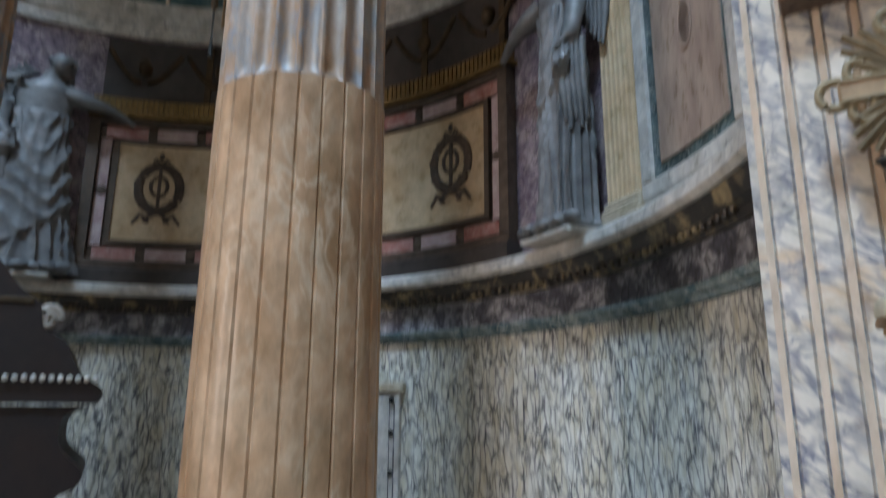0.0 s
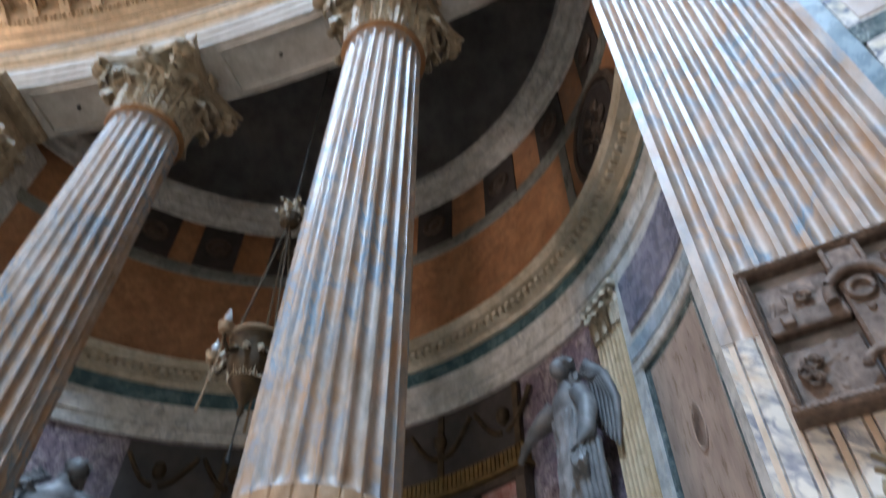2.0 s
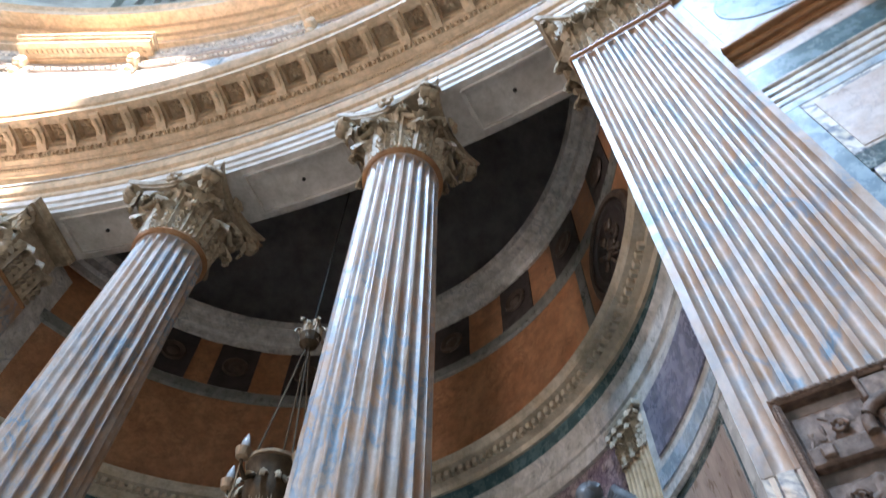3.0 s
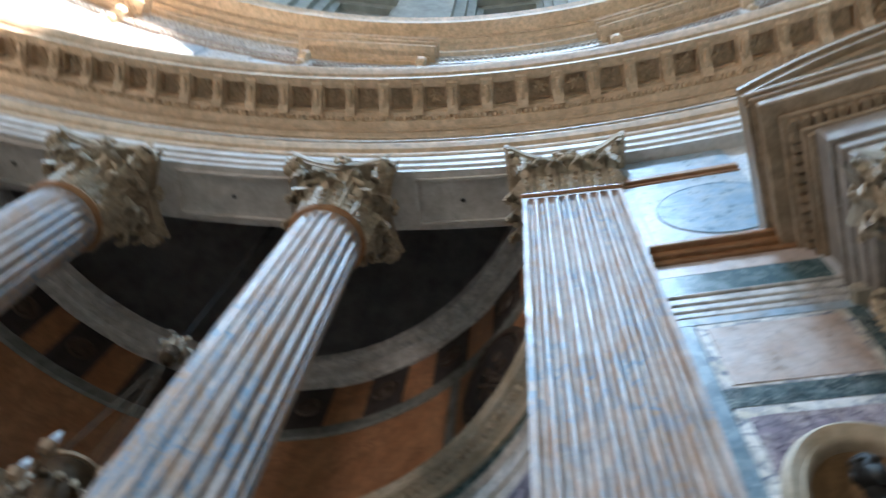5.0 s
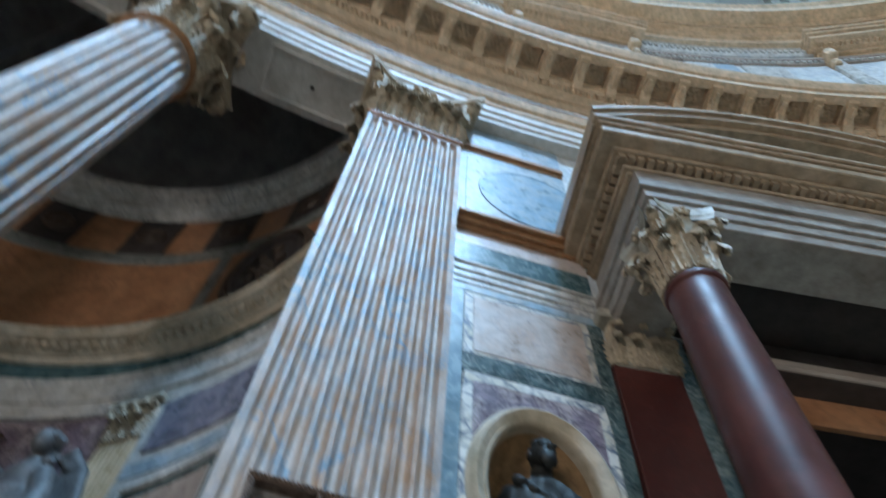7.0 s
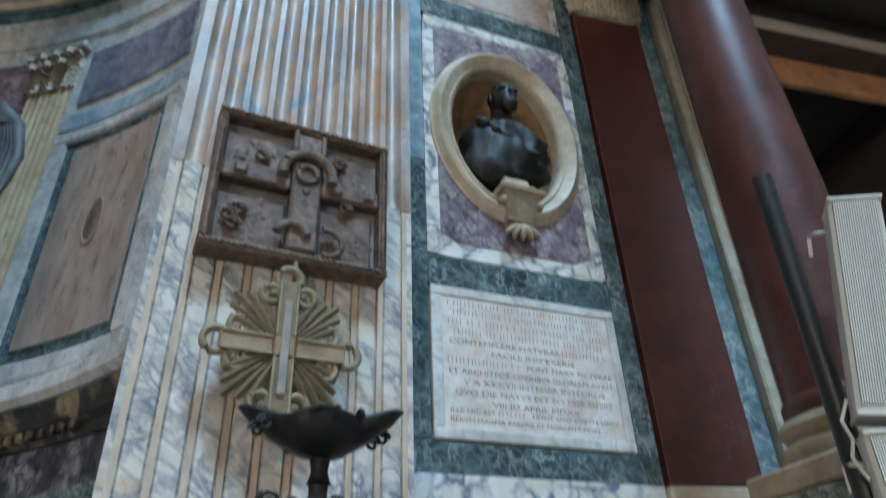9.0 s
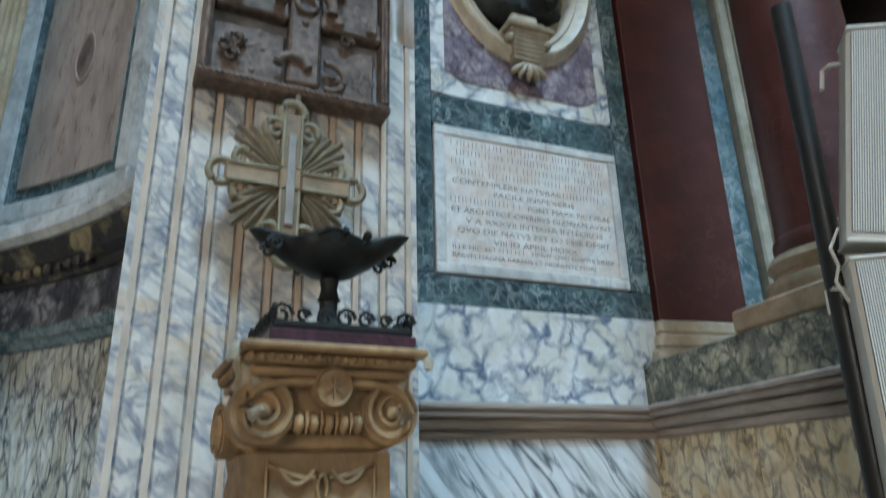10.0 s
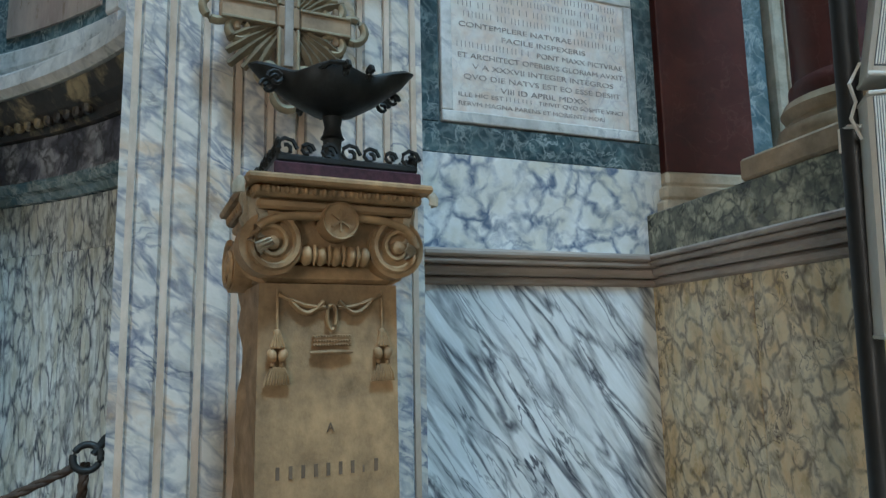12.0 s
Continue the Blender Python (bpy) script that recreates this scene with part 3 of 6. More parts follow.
# brackets, coffer rosettes and carved eggs of the main cornice
PITCH = 1.44
bm = bmesh.new()
prof = [(0.0, 0.0), (-0.47, 0.02), (-0.50, 0.06), (-0.46, 0.10), (-0.36, 0.09), (-0.24, 0.03), (-0.10, -0.06), (0.0, -0.12)]
for x0, x1 in ((-0.085, 0.085),):
    f = [bm.verts.new((x0, y, z)) for y, z in prof]
    b = [bm.verts.new((x1, y, z)) for y, z in prof]
    bm.faces.new(f)
    bm.faces.new(b[::-1])
    for i in range(len(prof)):
        j = (i + 1) % len(prof)
        bm.faces.new((f[i], b[i], b[j], f[j]))
box(bm, -0.115, 0.115, -0.52, 0.02, 0.09, 0.24)
box(bm, -0.03, 0.03, -0.40, -0.05, -0.05, 0.02, bevel=0.012)
bracket = mesh_of("bracket", bm, M_CORNICE)
rosette = bmesh.new()
for k in range(6):
    m = Matrix.Rotation(k * math.pi / 3, 4, "Z") @ Matrix.Translation((0.06, 0, 0)) @ Matrix.Diagonal((0.045, 0.032, 0.025, 1))
    bmesh.ops.create_icosphere(rosette, subdivisions=1, radius=1, matrix=m)
bmesh.ops.create_icosphere(rosette, subdivisions=1, radius=0.035, matrix=Matrix.Translation((0, 0, -0.015)))
rosette = mesh_of("rosette", rosette, M_CORNICE)
egg = bmesh.new()
bmesh.ops.create_icosphere(egg, subdivisions=1, radius=1, matrix=Matrix.Diagonal((0.042, 0.05, 0.06, 1)))
box(egg, 0.06, 0.082, -0.035, 0.03, -0.06, 0.055)
egg = mesh_of("egg", egg, M_CORNICE)
for k in range(-32, 26):
    a = 27.17 + PITCH * k
    part("rosette", rosette, None, cornice, m=place(a, 22.445, 12.755) @ Matrix.Scale(1.35, 4))
    part("bracket", bracket, None, cornice, m=place(a + PITCH / 2, 22.68, 12.53))
for k in range(-112, 90):
    part("egg", egg, None, cornice, m=place(27.17 + PITCH / 3.5 * k, 22.725, 12.40))
bm = bmesh.new()
for k in range(-330, 270):
    box(bm, -0.02, 0.02, -0.03, 0.02, 0, 0.07, m=place(27.17 + 0.137 * k, 22.90, 12.17))
tagged(part("carved_row", bm, M_CORNICE, cornice), kind="stuff")
bm = bmesh.new()
for k in range(-250, 300):
    box(bm, -0.06, 0.06, -0.12, 0.03, 0, 0.14, m=place(30 + 0.5 * k * 0.5, 22.78, 20.52))
tagged(part("dentil_row", bm, M_CORNICE, cornice_up), kind="stuff")

# recessed panels in the architrave's soffit
for a0, a1 in ((7.6, 10.7), (15.3, 19.4), (24.0, 27.2), (-1.5, 3.0)):
    bm = bmesh.new()
    for r0, r1, b0, b1 in ((23.12, 23.16, a0, a1), (23.78, 23.82, a0, a1)):
        for i in range(8):
            c0 = b0 + (b1 - b0) * i / 8
            c1 = b0 + (b1 - b0) * (i + 1) / 8
            half = (r0 * radians(c1 - c0)) / 2 + 0.002
            box(bm, -half, half, 0, r1 - r0, -0.06, 0.01, m=place((c0 + c1) / 2, r0, 10.6))
    for c in (a0, a1):
        box(bm, -0.03, 0.03, 0.0, 0.66, -0.06, 0.01, m=place(c, 23.14, 10.6))
    part("soffit_frame", bm, M_ARCHI, architrave)
    bm = bmesh.new()
    bmesh.ops.create_icosphere(bm, subdivisions=1, radius=0.035)
    part("boss", bm, M_BRONZE, architrave, m=place((a0 + a1) / 2, 23.47, 10.58))


# attic windows: sill, jambs, cornice and pediment
def attic_window(a):
    t = thing("attic_window", place(a, WALL, 0), "marble-framed blind attic window with a projecting moulded cornice", "window", "windows of the attic")
    bm = bmesh.new()
    for o, z0, z1 in ((0.12, 18.95, 19.06), (0.22, 19.06, 19.18), (0.34, 19.18, 19.26), (0.60, 19.26, 19.42), (0.68, 19.42, 19.52), (0.74, 19.52, 19.60)):
        box(bm, -1.50 - o * 0.5, 1.50 + o * 0.5, -o, 0.02, z0, z1, bevel=0.015)
    part("cornice", bm, M_CORNICE, t)
    bm = bmesh.new()
    for k in range(24):
        box(bm, -1.6 + k * 0.135, -1.53 + k * 0.135, -0.44, -0.3, 19.19, 19.258)
    part("dentil_row", bm, M_CORNICE, t)["kind"] = "stuff"
    for s in (-1, 1):
        part("console", boxes((s * 1.50 - 0.13, s * 1.50 + 0.13, -0.40, 0.02, 18.55, 18.94), (s * 1.50 - 0.10, s * 1.50 + 0.10, -0.26, 0.02, 18.2, 18.55), bevel=0.05), M_CORNICE, t)
    part("pediment", boxes((-1.5, 1.5, -0.3, 0.02, 19.60, 19.9), bevel=0.03), M_CORNICE, t)
    for s in (-1, 1):
        part("jamb", boxes((s * 1.42 - 0.16, s * 1.42 + 0.16, -0.16, 0.02, 14.0, 18.94), bevel=0.015), M_WHITE, t)
    part("sill", boxes((-1.75, 1.75, -0.3, 0.02, 13.75, 14.0), (-1.6, 1.6, -0.18, 0.02, 13.5, 13.75), bevel=0.02), M_WHITE, t)
    part("pane", boxes((-1.26, 1.26, -0.03, 0.02, 14.0, 18.94)), M_ATTIC, t)
    return t


first = attic_window(17.9)
for k in (-2, -1, 1, 2, 3):
    copy_thing(first, place(17.9 + 19.5 * k, WALL, 0))
band("attic_band", [(23.2, 18.6), (23.14, 18.6), (23.12, 18.72), (23.06, 18.74), (23.06, 18.86), (23.2, 18.9)], -120, 150, M_GREYMOULD, "grey carved string course under the upper cornice", step=1)
band("attic_band_upper", [(23.2, 19.2), (23.1, 19.2), (23.06, 19.3), (23.06, 19.5), (22.98, 19.55), (23.2, 19.6)], -120, 150, M_WHITE, "white moulded band under the upper cornice", step=1)
bm = bmesh.new()
for k in range(-160, 220):
    box(bm, -0.05, 0.05, -0.04, 0.02, 18.63, 18.71, m=place(17.0 + 0.36 * k, 23.12, 0))
    box(bm, -0.04, 0.04, -0.05, 0.02, 19.34, 19.46, m=place(17.0 + 0.36 * k, 23.06, 0))
tagged(part("carved_row", bm, M_WHITE, attic), kind="stuff")
for k in range(-3, 5):
    for off in (-8.0, 8.0, -10.5):
        c = 17.9 + 19.5 * k + off
        w = 0.5 if off != -10.5 else 0.36
        part("panel", boxes((-w, w, -0.05, 0.03, 13.9, 18.5), bevel=0.02), M_BLUEWHITE if off == -10.5 else M_WHITE, attic, m=place(c, WALL, 0))


# ---- the order before the recess ----
def acanthus(w, h, curl=0.34, lobes=4, reach=0.16):
    """A carved leaf that climbs in z, leans and curls towards -y."""
    bm = bmesh.new()
    nu, nv = 10, 20
    grid = []
    for j in range(nv + 1):
        v = j / nv
        if v < 0.68:
            y, z = -reach * h * 0.45 * v, h * v / 0.68 * 0.86
        else:
            q = (v - 0.68) / 0.32 * radians(200)
            rc = curl * h * 0.36
            y = -reach * h * 0.3 - rc * (1 - math.cos(q))
            z = h * 0.86 + rc * 1.1 * math.sin(q)
        half = w / 2 * (0.80 + 0.30 * math.sin(math.pi * min(1, v * 1.1))) * (1 - 0.38 * abs(math.sin(math.pi * lobes * v)))
        if v > 0.8:
            half *= 1 - 0.55 * (v - 0.8) / 0.2
        row = []
        for i in range(nu + 1):
            u = 2 * i / nu - 1
            ridge = -0.10 * w * math.cos(u * math.pi / 2) - 0.07 * w * math.cos(u * math.pi * 3)
            row.append(bm.verts.new((half * u, y + ridge + 0.02 * w, z - 0.10 * w * abs(u) * abs(math.sin(math.pi * lobes * v)))))
        grid.append(row)
    for p, q in zip(grid, grid[1:]):
        for i in range(nu):
            bm.faces.new((p[i], p[i + 1], q[i + 1], q[i]))
    bmesh.ops.recalc_face_normals(bm, faces=bm.faces[:])
    bmesh.ops.solidify(bm, geom=bm.faces[:], thickness=0.025 * h)
    return bm


def volute(r, turns=1.6, thick=0.03, stem=0.4):
    """A scroll in the xz plane on a stem that rises from below."""
    pts, rad = [], []
    for k in range(6):
        f = k / 6
        pts.append((-r - (1 - f) ** 2 * stem * 0.7, 0, -stem * (1 - f)))
        rad.append(thick * (0.8 + 0.4 * f))
    n = 26
    for k in range(n + 1):
        q = math.pi - 2 * math.pi * turns * k / n
        rr = r * (1 - 0.88 * k / n)
        pts.append((rr * math.cos(q), 0, rr * math.sin(q)))
        rad.append(thick * (1.2 - 0.5 * k / n))
    bm = tube(pts, rad, 6)
    bmesh.ops.scale(bm, vec=(1, 2.2, 1), verts=bm.verts[:])
    return bm


def rose():
    bm = bmesh.new()
    for k in range(5):
        m = Matrix.Rotation(k * 2 * math.pi / 5, 4, "Y") @ Matrix.Translation((0, -0.02, 0.07)) @ Matrix.Diagonal((0.05, 0.035, 0.065, 1))
        bmesh.ops.create_icosphere(bm, subdivisions=2, radius=1, matrix=m)
    bmesh.ops.create_icosphere(bm, subdivisions=2, radius=0.045, matrix=Matrix.Translation((0, -0.045, 0)))
    return bm


LEAF_LOW = mesh_of("leaf", acanthus(0.36, 0.50, 0.62, 5, 0.34), M_CAPITAL, 60)
LEAF_HIGH = mesh_of("leaf", acanthus(0.36, 0.80, 0.46, 6, 0.22), M_CAPITAL, 60)
LEAF_CURL = mesh_of("leaf", acanthus(0.24, 0.36, 0.7, 3, 0.3), M_CAPITAL, 60)
VOLUTE = mesh_of("volute", volute(0.13, 1.7, 0.032, 0.42), M_CAPITAL, 60)
HELIX = mesh_of("helix", volute(0.075, 1.6, 0.022, 0.32), M_CAPITAL, 60)
ROSE = mesh_of("fleuron", rose(), M_CAPITAL, 60)


def abacus_outline(half, dip, n=8):
    """Four concave sides between cut corners."""
    pts = []
    cut = 0.075
    for k in range(4):
        rot = Matrix.Rotation(-k * math.pi / 2, 3, "Z")
        for i in range(n + 1):
            u = -1 + 2 * i / n
            pts.append(rot @ Vector(((half - cut) * u, -half - cut * 0.2 + dip * (1 - u * u), 0)))
    return pts


def abacus(half, dip, z0):
    bm = bmesh.new()
    rows = []
    for s, z in ((0.93, 0), (0.95, 0.05), (0.98, 0.06), (1.0, 0.12), (1.0, 0.15), (0.9, 0.15)):
        rows.append([bm.verts.new((p.x * s, p.y * s, z0 + z)) for p in abacus_outline(half, dip)])
    for p, q in zip(rows, rows[1:]):
        for i in range(len(p)):
            j = (i + 1) % len(p)
            bm.faces.new((p[i], p[j], q[j], q[i]))
    bm.faces.new(rows[0])
    bm.faces.new(rows[-1][::-1])
    return bm


def corinthian(parent, z0, r, h, half):
    """A capital for a round shaft: bell, two rows of leaves, scrolls and a concave slab."""
    cap = part("capital", lathe([(r, z0), (r * 1.0, z0 + h * 0.3), (r * 1.05, z0 + h * 0.65), (r * 1.28, z0 + h * 0.87)], 32), M_CAPITAL, parent, "weathered carved leafy capital", smooth=40)
    k8 = h / 1.18
    S = Matrix.Scale(k8, 4)
    for k in range(8):
        spin = Matrix.Rotation(k * math.pi / 4, 4, "Z")
        part("leaf", LEAF_LOW, None, cap, m=spin @ Matrix.Translation((0, -r * 1.0, z0)) @ S)
        spin2 = Matrix.Rotation((k + 0.5) * math.pi / 4, 4, "Z")
        part("leaf", LEAF_HIGH, None, cap, m=spin2 @ Matrix.Translation((0, -r * 1.0, z0)) @ S)
    for k in range(4):
        spin = Matrix.Rotation(math.pi / 4 + k * math.pi / 2, 4, "Z")
        for s in (-1, 1):
            part("volute", VOLUTE, None, cap, m=spin @ Matrix.Translation((0, s * 0.05 * k8, z0 + h * 0.78)) @ Matrix.Translation((half * 1.14, 0, 0)) @ Matrix.Rotation(s * 0.25, 4, "Z") @ S)
        part("leaf", LEAF_CURL, None, cap, m=spin @ Matrix.Translation((half * 1.02, 0, z0 + h * 0.52)) @ Matrix.Rotation(math.pi / 2, 4, "Z") @ S)
        flat = Matrix.Rotation(k * math.pi / 2, 4, "Z")
        for s in (-1, 1):
            part("helix", HELIX, None, cap, m=flat @ Matrix.Translation((s * -0.11 * k8, -r * 1.22, z0 + h * 0.78)) @ Matrix.Diagonal((s, 1, 1, 1)) @ S)
        part("fleuron", ROSE, None, cap, m=flat @ Matrix.Translation((0, -half * 0.86, z0 + h * 0.93)) @ S)
    part("abacus", abacus(half, half * 0.22, z0 + h - 0.15 * k8), M_CAPITAL, cap)
    return cap


def fluted(levels, flutes=24, per=12):
    """A fluted shaft. levels: (z, radius, groove depth, fill) with fill -1 for cabled strips."""
    bm = bmesh.new()
    rows = []
    n = flutes * per
    for z, r, depth, fill in levels:
        row = []
        for i in range(n):
            u = (i % per) / per
            q = 2 * math.pi * i / n
            if u < 0.16:
                d = 0.0
            else:
                w = math.sin(math.pi * (u - 0.16) / 0.84)
                d = depth * math.sqrt(max(0, w)) if fill > 0 else 0.014 * max(0.0, 1 - w / 0.3) - 0.004 * w
            row.append(bm.verts.new(((r - d) * math.cos(q), (r - d) * math.sin(q), z)))
        rows.append(row)
    for p, q in zip(rows, rows[1:]):
        for i in range(n):
            bm.faces.new((p[i], p[(i + 1) % n], q[(i + 1) % n], q[i]))
    bm.faces.new(rows[0][::-1])
    bm.faces.new(rows[-1])
    return bm


def shaft_radius(z):
    f = max(0.0, (z - 0.6) / 8.75)
    return 0.535 - 0.075 * f ** 1.5


def column(a, r):
    t = thing("column", place(a, r), "fluted yellow and violet-veined marble column with a leafy capital", "column", "columns before the recess")
    part("plinth", boxes((-0.72, 0.72, -0.72, 0.72, 0, 0.2), bevel=0.015), M_WHITE, t)
    part("base", lathe([(0.70, 0.2), (0.73, 0.26), (0.72, 0.33), (0.66, 0.36), (0.61, 0.42), (0.62, 0.46), (0.65, 0.50), (0.64, 0.55), (0.58, 0.58)], 40), M_WHITE, t, smooth=40)
    cab = [(z, shaft_radius(z), 0.05, -1) for z in (0.58, 1.2, 1.9, 2.6, 3.2, 3.50)] + [(3.54, shaft_radius(3.54), 0.02, -1)]
    part("lower_shaft", fluted(cab), M_SHAFT_LOW, t, "cabled lower shaft of patched honey-coloured marble", smooth=35)
    ups = [(3.541, shaft_radius(3.54), 0.012, 1), (3.57, shaft_radius(3.57), 0.03, 1), (3.63, shaft_radius(3.63), 0.045, 1)]
    ups += [(z, shaft_radius(z), 0.048, 1) for z in (4.4, 5.3, 6.2, 7.1, 8.0, 8.9, 9.14)] + [(9.20, 0.463, 0.040, 1), (9.24, 0.463, 0.022, 1), (9.26, 0.463, 0.001, 1), (9.30, 0.468, 0.0, 1)]
    part("upper_shaft", fluted(ups), M_SHAFT, t, "upper shaft with open flutes and bluish veins", smooth=35)
    part("astragal", lathe([(0.47, 9.30), (0.50, 9.31), (0.525, 9.35), (0.50, 9.40), (0.47, 9.41), (0.45, 9.42)], 40), M_ASTRAGAL, t, "turned ring of orange marble", smooth=50)
    corinthian(t, 9.42, 0.44, 1.18, 0.80)
    return t


one = column(21.47, 23.52)
copy_thing(one, place(12.88, 23.52))


def pilaster(a):
    """A flat fluted pilaster, cabled below, returned round the recess's corner."""
    t = thing("pilaster", place(a, 23.0), "fluted violet-veined marble pilaster with a leafy capital", "pilaster", "pilasters beside the recess")
    part("plinth", boxes((-0.66, 0.66, -0.12, 0.9, 0, 0.2), bevel=0.015), M_WHITE, t)
    part("base", boxes((-0.65, 0.65, -0.10, 0.9, 0.2, 0.32), (-0.61, 0.61, -0.05, 0.9, 0.32, 0.46), (-0.63, 0.63, -0.07, 0.9, 0.46, 0.56), bevel=0.03), M_WHITE, t)
    W, n, per = 0.588, 9, 10
    margin = 0.055
    pitch = (2 * W - 2 * margin + 0.03) / n

    def section(kind, depth):
        pts = [(-W, 0.9), (-W, 0.0)]
        for k in range(n):
            x0 = -W + margin + k * pitch
            g = pitch - 0.03
            for i in range(per + 1):
                u = i / per
                w = math.sin(math.pi * u)
                d = depth * math.sqrt(max(0, w)) if kind > 0 else 0.014 * max(0.0, 1 - w / 0.3) - 0.004 * w
                pts.append((x0 + g * u, d))
        return pts + [(W, 0.0), (W, 0.9)]

    def stack(levels):
        bm = bmesh.new()
        rows = [[bm.verts.new((x, y, z)) for x, y in section(kind, depth)] for z, kind, depth in levels]
        for p, q in zip(rows, rows[1:]):
            for i in range(len(p)):
                j = (i + 1) % len(p)
                bm.faces.new((p[i], p[j], q[j], q[i]))
        bm.faces.new(rows[0])
        bm.faces.new(rows[-1][::-1])
        return bm

    part("lower_shaft", stack([(0.56, -1, 0), (1.5, -1, 0), (2.5, -1, 0), (3.66, -1, 0)]), M_PILASTER, t, "cabled lower shaft with diagonal violet veins", smooth=35)
    for k in range(n + 1):
        x0 = -W + margin + k * pitch - 0.03
        part("fillet", boxes((x0 + 0.003, x0 + 0.027, -0.002, 0.02, 0.562, 3.655)), M_TANSTRIP, t, "narrow strip of tan marble")
    part("upper_shaft", stack([(3.661, 1, 0.008), (3.69, 1, 0.03), (3.74, 1, 0.042), (5, 1, 0.045), (6.5, 1, 0.045), (8, 1, 0.045), (9.22, 1, 0.045), (9.255, 1, 0.040), (9.275, 1, 0.024), (9.282, 1, 0.0), (9.33, 1, 0.0)]), M_SHAFT, t, "upper shaft with open flutes and bluish veins", smooth=35)
    part("astragal", boxes((-0.615, 0.615, -0.035, 0.9, 9.33, 9.41), bevel=0.025), M_ASTRAGAL, t, "band of orange marble")
    cap = part("capital", boxes((-0.53, 0.53, 0.02, 0.9, 9.41, 10.46), bevel=0.02), M_CAPITAL, t, "weathered carved leafy capital")
    for k in range(4):
        part("leaf", LEAF_LOW, None, cap, m=Matrix.Translation((-0.45 + 0.30 * k, 0.02, 9.41)))
    for k in range(3):
        part("leaf", LEAF_HIGH, None, cap, m=Matrix.Translation((-0.32 + 0.32 * k, 0.03, 9.41)) @ Matrix.Diagonal((1.15, 0.8, 0.94, 1)))
    for s in (-1, 1):
        for k in range(3):
            part("leaf", LEAF_LOW, None, cap, m=Matrix.Translation((s * 0.53, 0.2 + 0.28 * k, 9.41)) @ Matrix.Rotation(s * math.pi / 2, 4, "Z"))
        part("volute", VOLUTE, None, cap, m=Matrix.Translation((s * 0.62, -0.12, 10.34)) @ Matrix.Diagonal((s, 1, 1, 1)) @ Matrix.Rotation(-0.6, 4, "Z"))
        part("helix", HELIX, None, cap, m=Matrix.Translation((s * -0.10, -0.09, 10.34)) @ Matrix.Diagonal((s, 1, 1, 1)))
        part("leaf", LEAF_CURL, None, cap, m=Matrix.Translation((s * 0.60, -0.08, 10.02)) @ Matrix.Rotation(s * 0.6, 4, "Z"))
    part("fleuron", ROSE, None, cap, m=Matrix.Translation((0, -0.09, 10.51)) @ Matrix.Diagonal((1.3, 1, 1, 1)))
    bm = bmesh.new()
    rows = []
    for s, z in ((0.94, 10.45), (0.96, 10.50), (0.98, 10.51), (1.0, 10.57), (1.0, 10.598)):
        row = [(-0.80 * s, 0.9), (-0.80 * s, -0.30 * s)]
        row += [((-0.74 + 1.48 * i / 8) * s, (-0.30 + 0.27 * (1 - (2 * i / 8 - 1) ** 2)) * s) for i in range(9)]
        row += [(0.80 * s, -0.30 * s), (0.80 * s, 0.9)]
        rows.append([bm.verts.new((x, y, z)) for x, y in row])
    for p, q in zip(rows, rows[1:]):
        for i in range(len(p)):
            j = (i + 1) % len(p)
            bm.faces.new((p[i], p[j], q[j], q[i]))
    bm.faces.new(rows[0])
    bm.faces.new(rows[-1][::-1])
    part("abacus", bm, M_CAPITAL, cap)
    return t


right_pilaster = pilaster(29.165)
copy_thing(right_pilaster, place(5.31, 23.0))
for a0, a1 in ((27.95, 28.6), (5.9, 6.55)):
    band("wall_jamb", [(23.85, 0), (23.85, 10.6), (25.4, 10.6), (25.4, 0)], a0, a1, M_WHITE, "marble jamb at the recess's corner", step=0.5)


# ---- marble bay between pilaster and aedicule ----
BAY = place(32.45, 23.19)
X0, X1 = -0.70, 0.70


def slab(name, x0, x1, z0, z1, mat, label="", proud=0.012, bevel=0.003, m=None, parent=None):
    return part(name, boxes((x0, x1, -proud, 0.05, z0, z1), bevel=bevel), mat, parent or wall_side, label, m=BAY if m is None else m)


def bay_moulding(name, steps, mat, label):
    bm = bmesh.new()
    for z0, z1, o in steps:
        box(bm, X0, X1, -o, 0.05, z0, z1, bevel=min(0.012, (z1 - z0) / 3))
    return part(name, bm, mat, wall_side, label, m=BAY)


slab("slab", X0, X1, 0.0, 1.78, M_ARABESC, "white marble dado slab with slanting dark veins")
bay_moulding("moulding", [(1.78, 1.82, 0.03), (1.822, 1.87, 0.055), (1.872, 1.90, 0.085), (1.902, 1.94, 0.10)], M_GREYMOULD, "grey dado moulding")
slab("slab", X0, X1, 1.942, 2.40, M_BRECCIA_W, "white breccia band with blue-grey joints")
slab("slab", X0, X1, 2.402, 2.55, M_GREEN)
slab("slab", X0, -0.575, 2.552, 4.2, M_GREEN, "dark green serpentine border")
slab("slab", X0, -0.575, 4.203, 6.558, M_TEALBLUE)
slab("slab", 0.575, X1, 2.552, 6.558, M_GREEN)
slab("slab", -0.573, 0.573, 3.372, 3.555, M_GREEN)
slab("slab", -0.573, 0.573, 5.53, 5.73, M_GREEN)
slab("border", -0.57, 0.57, 5.735, 6.555, M_BRECCIA_W, "ragged white breccia border", 0.008)
slab("panel", -0.49, 0.50, 5.765, 6.49, M_PINKISH, "pale pinkish breccia panel", 0.016)
slab("slab", X0, X1, 6.56, 6.66, M_BLUEWHITE)
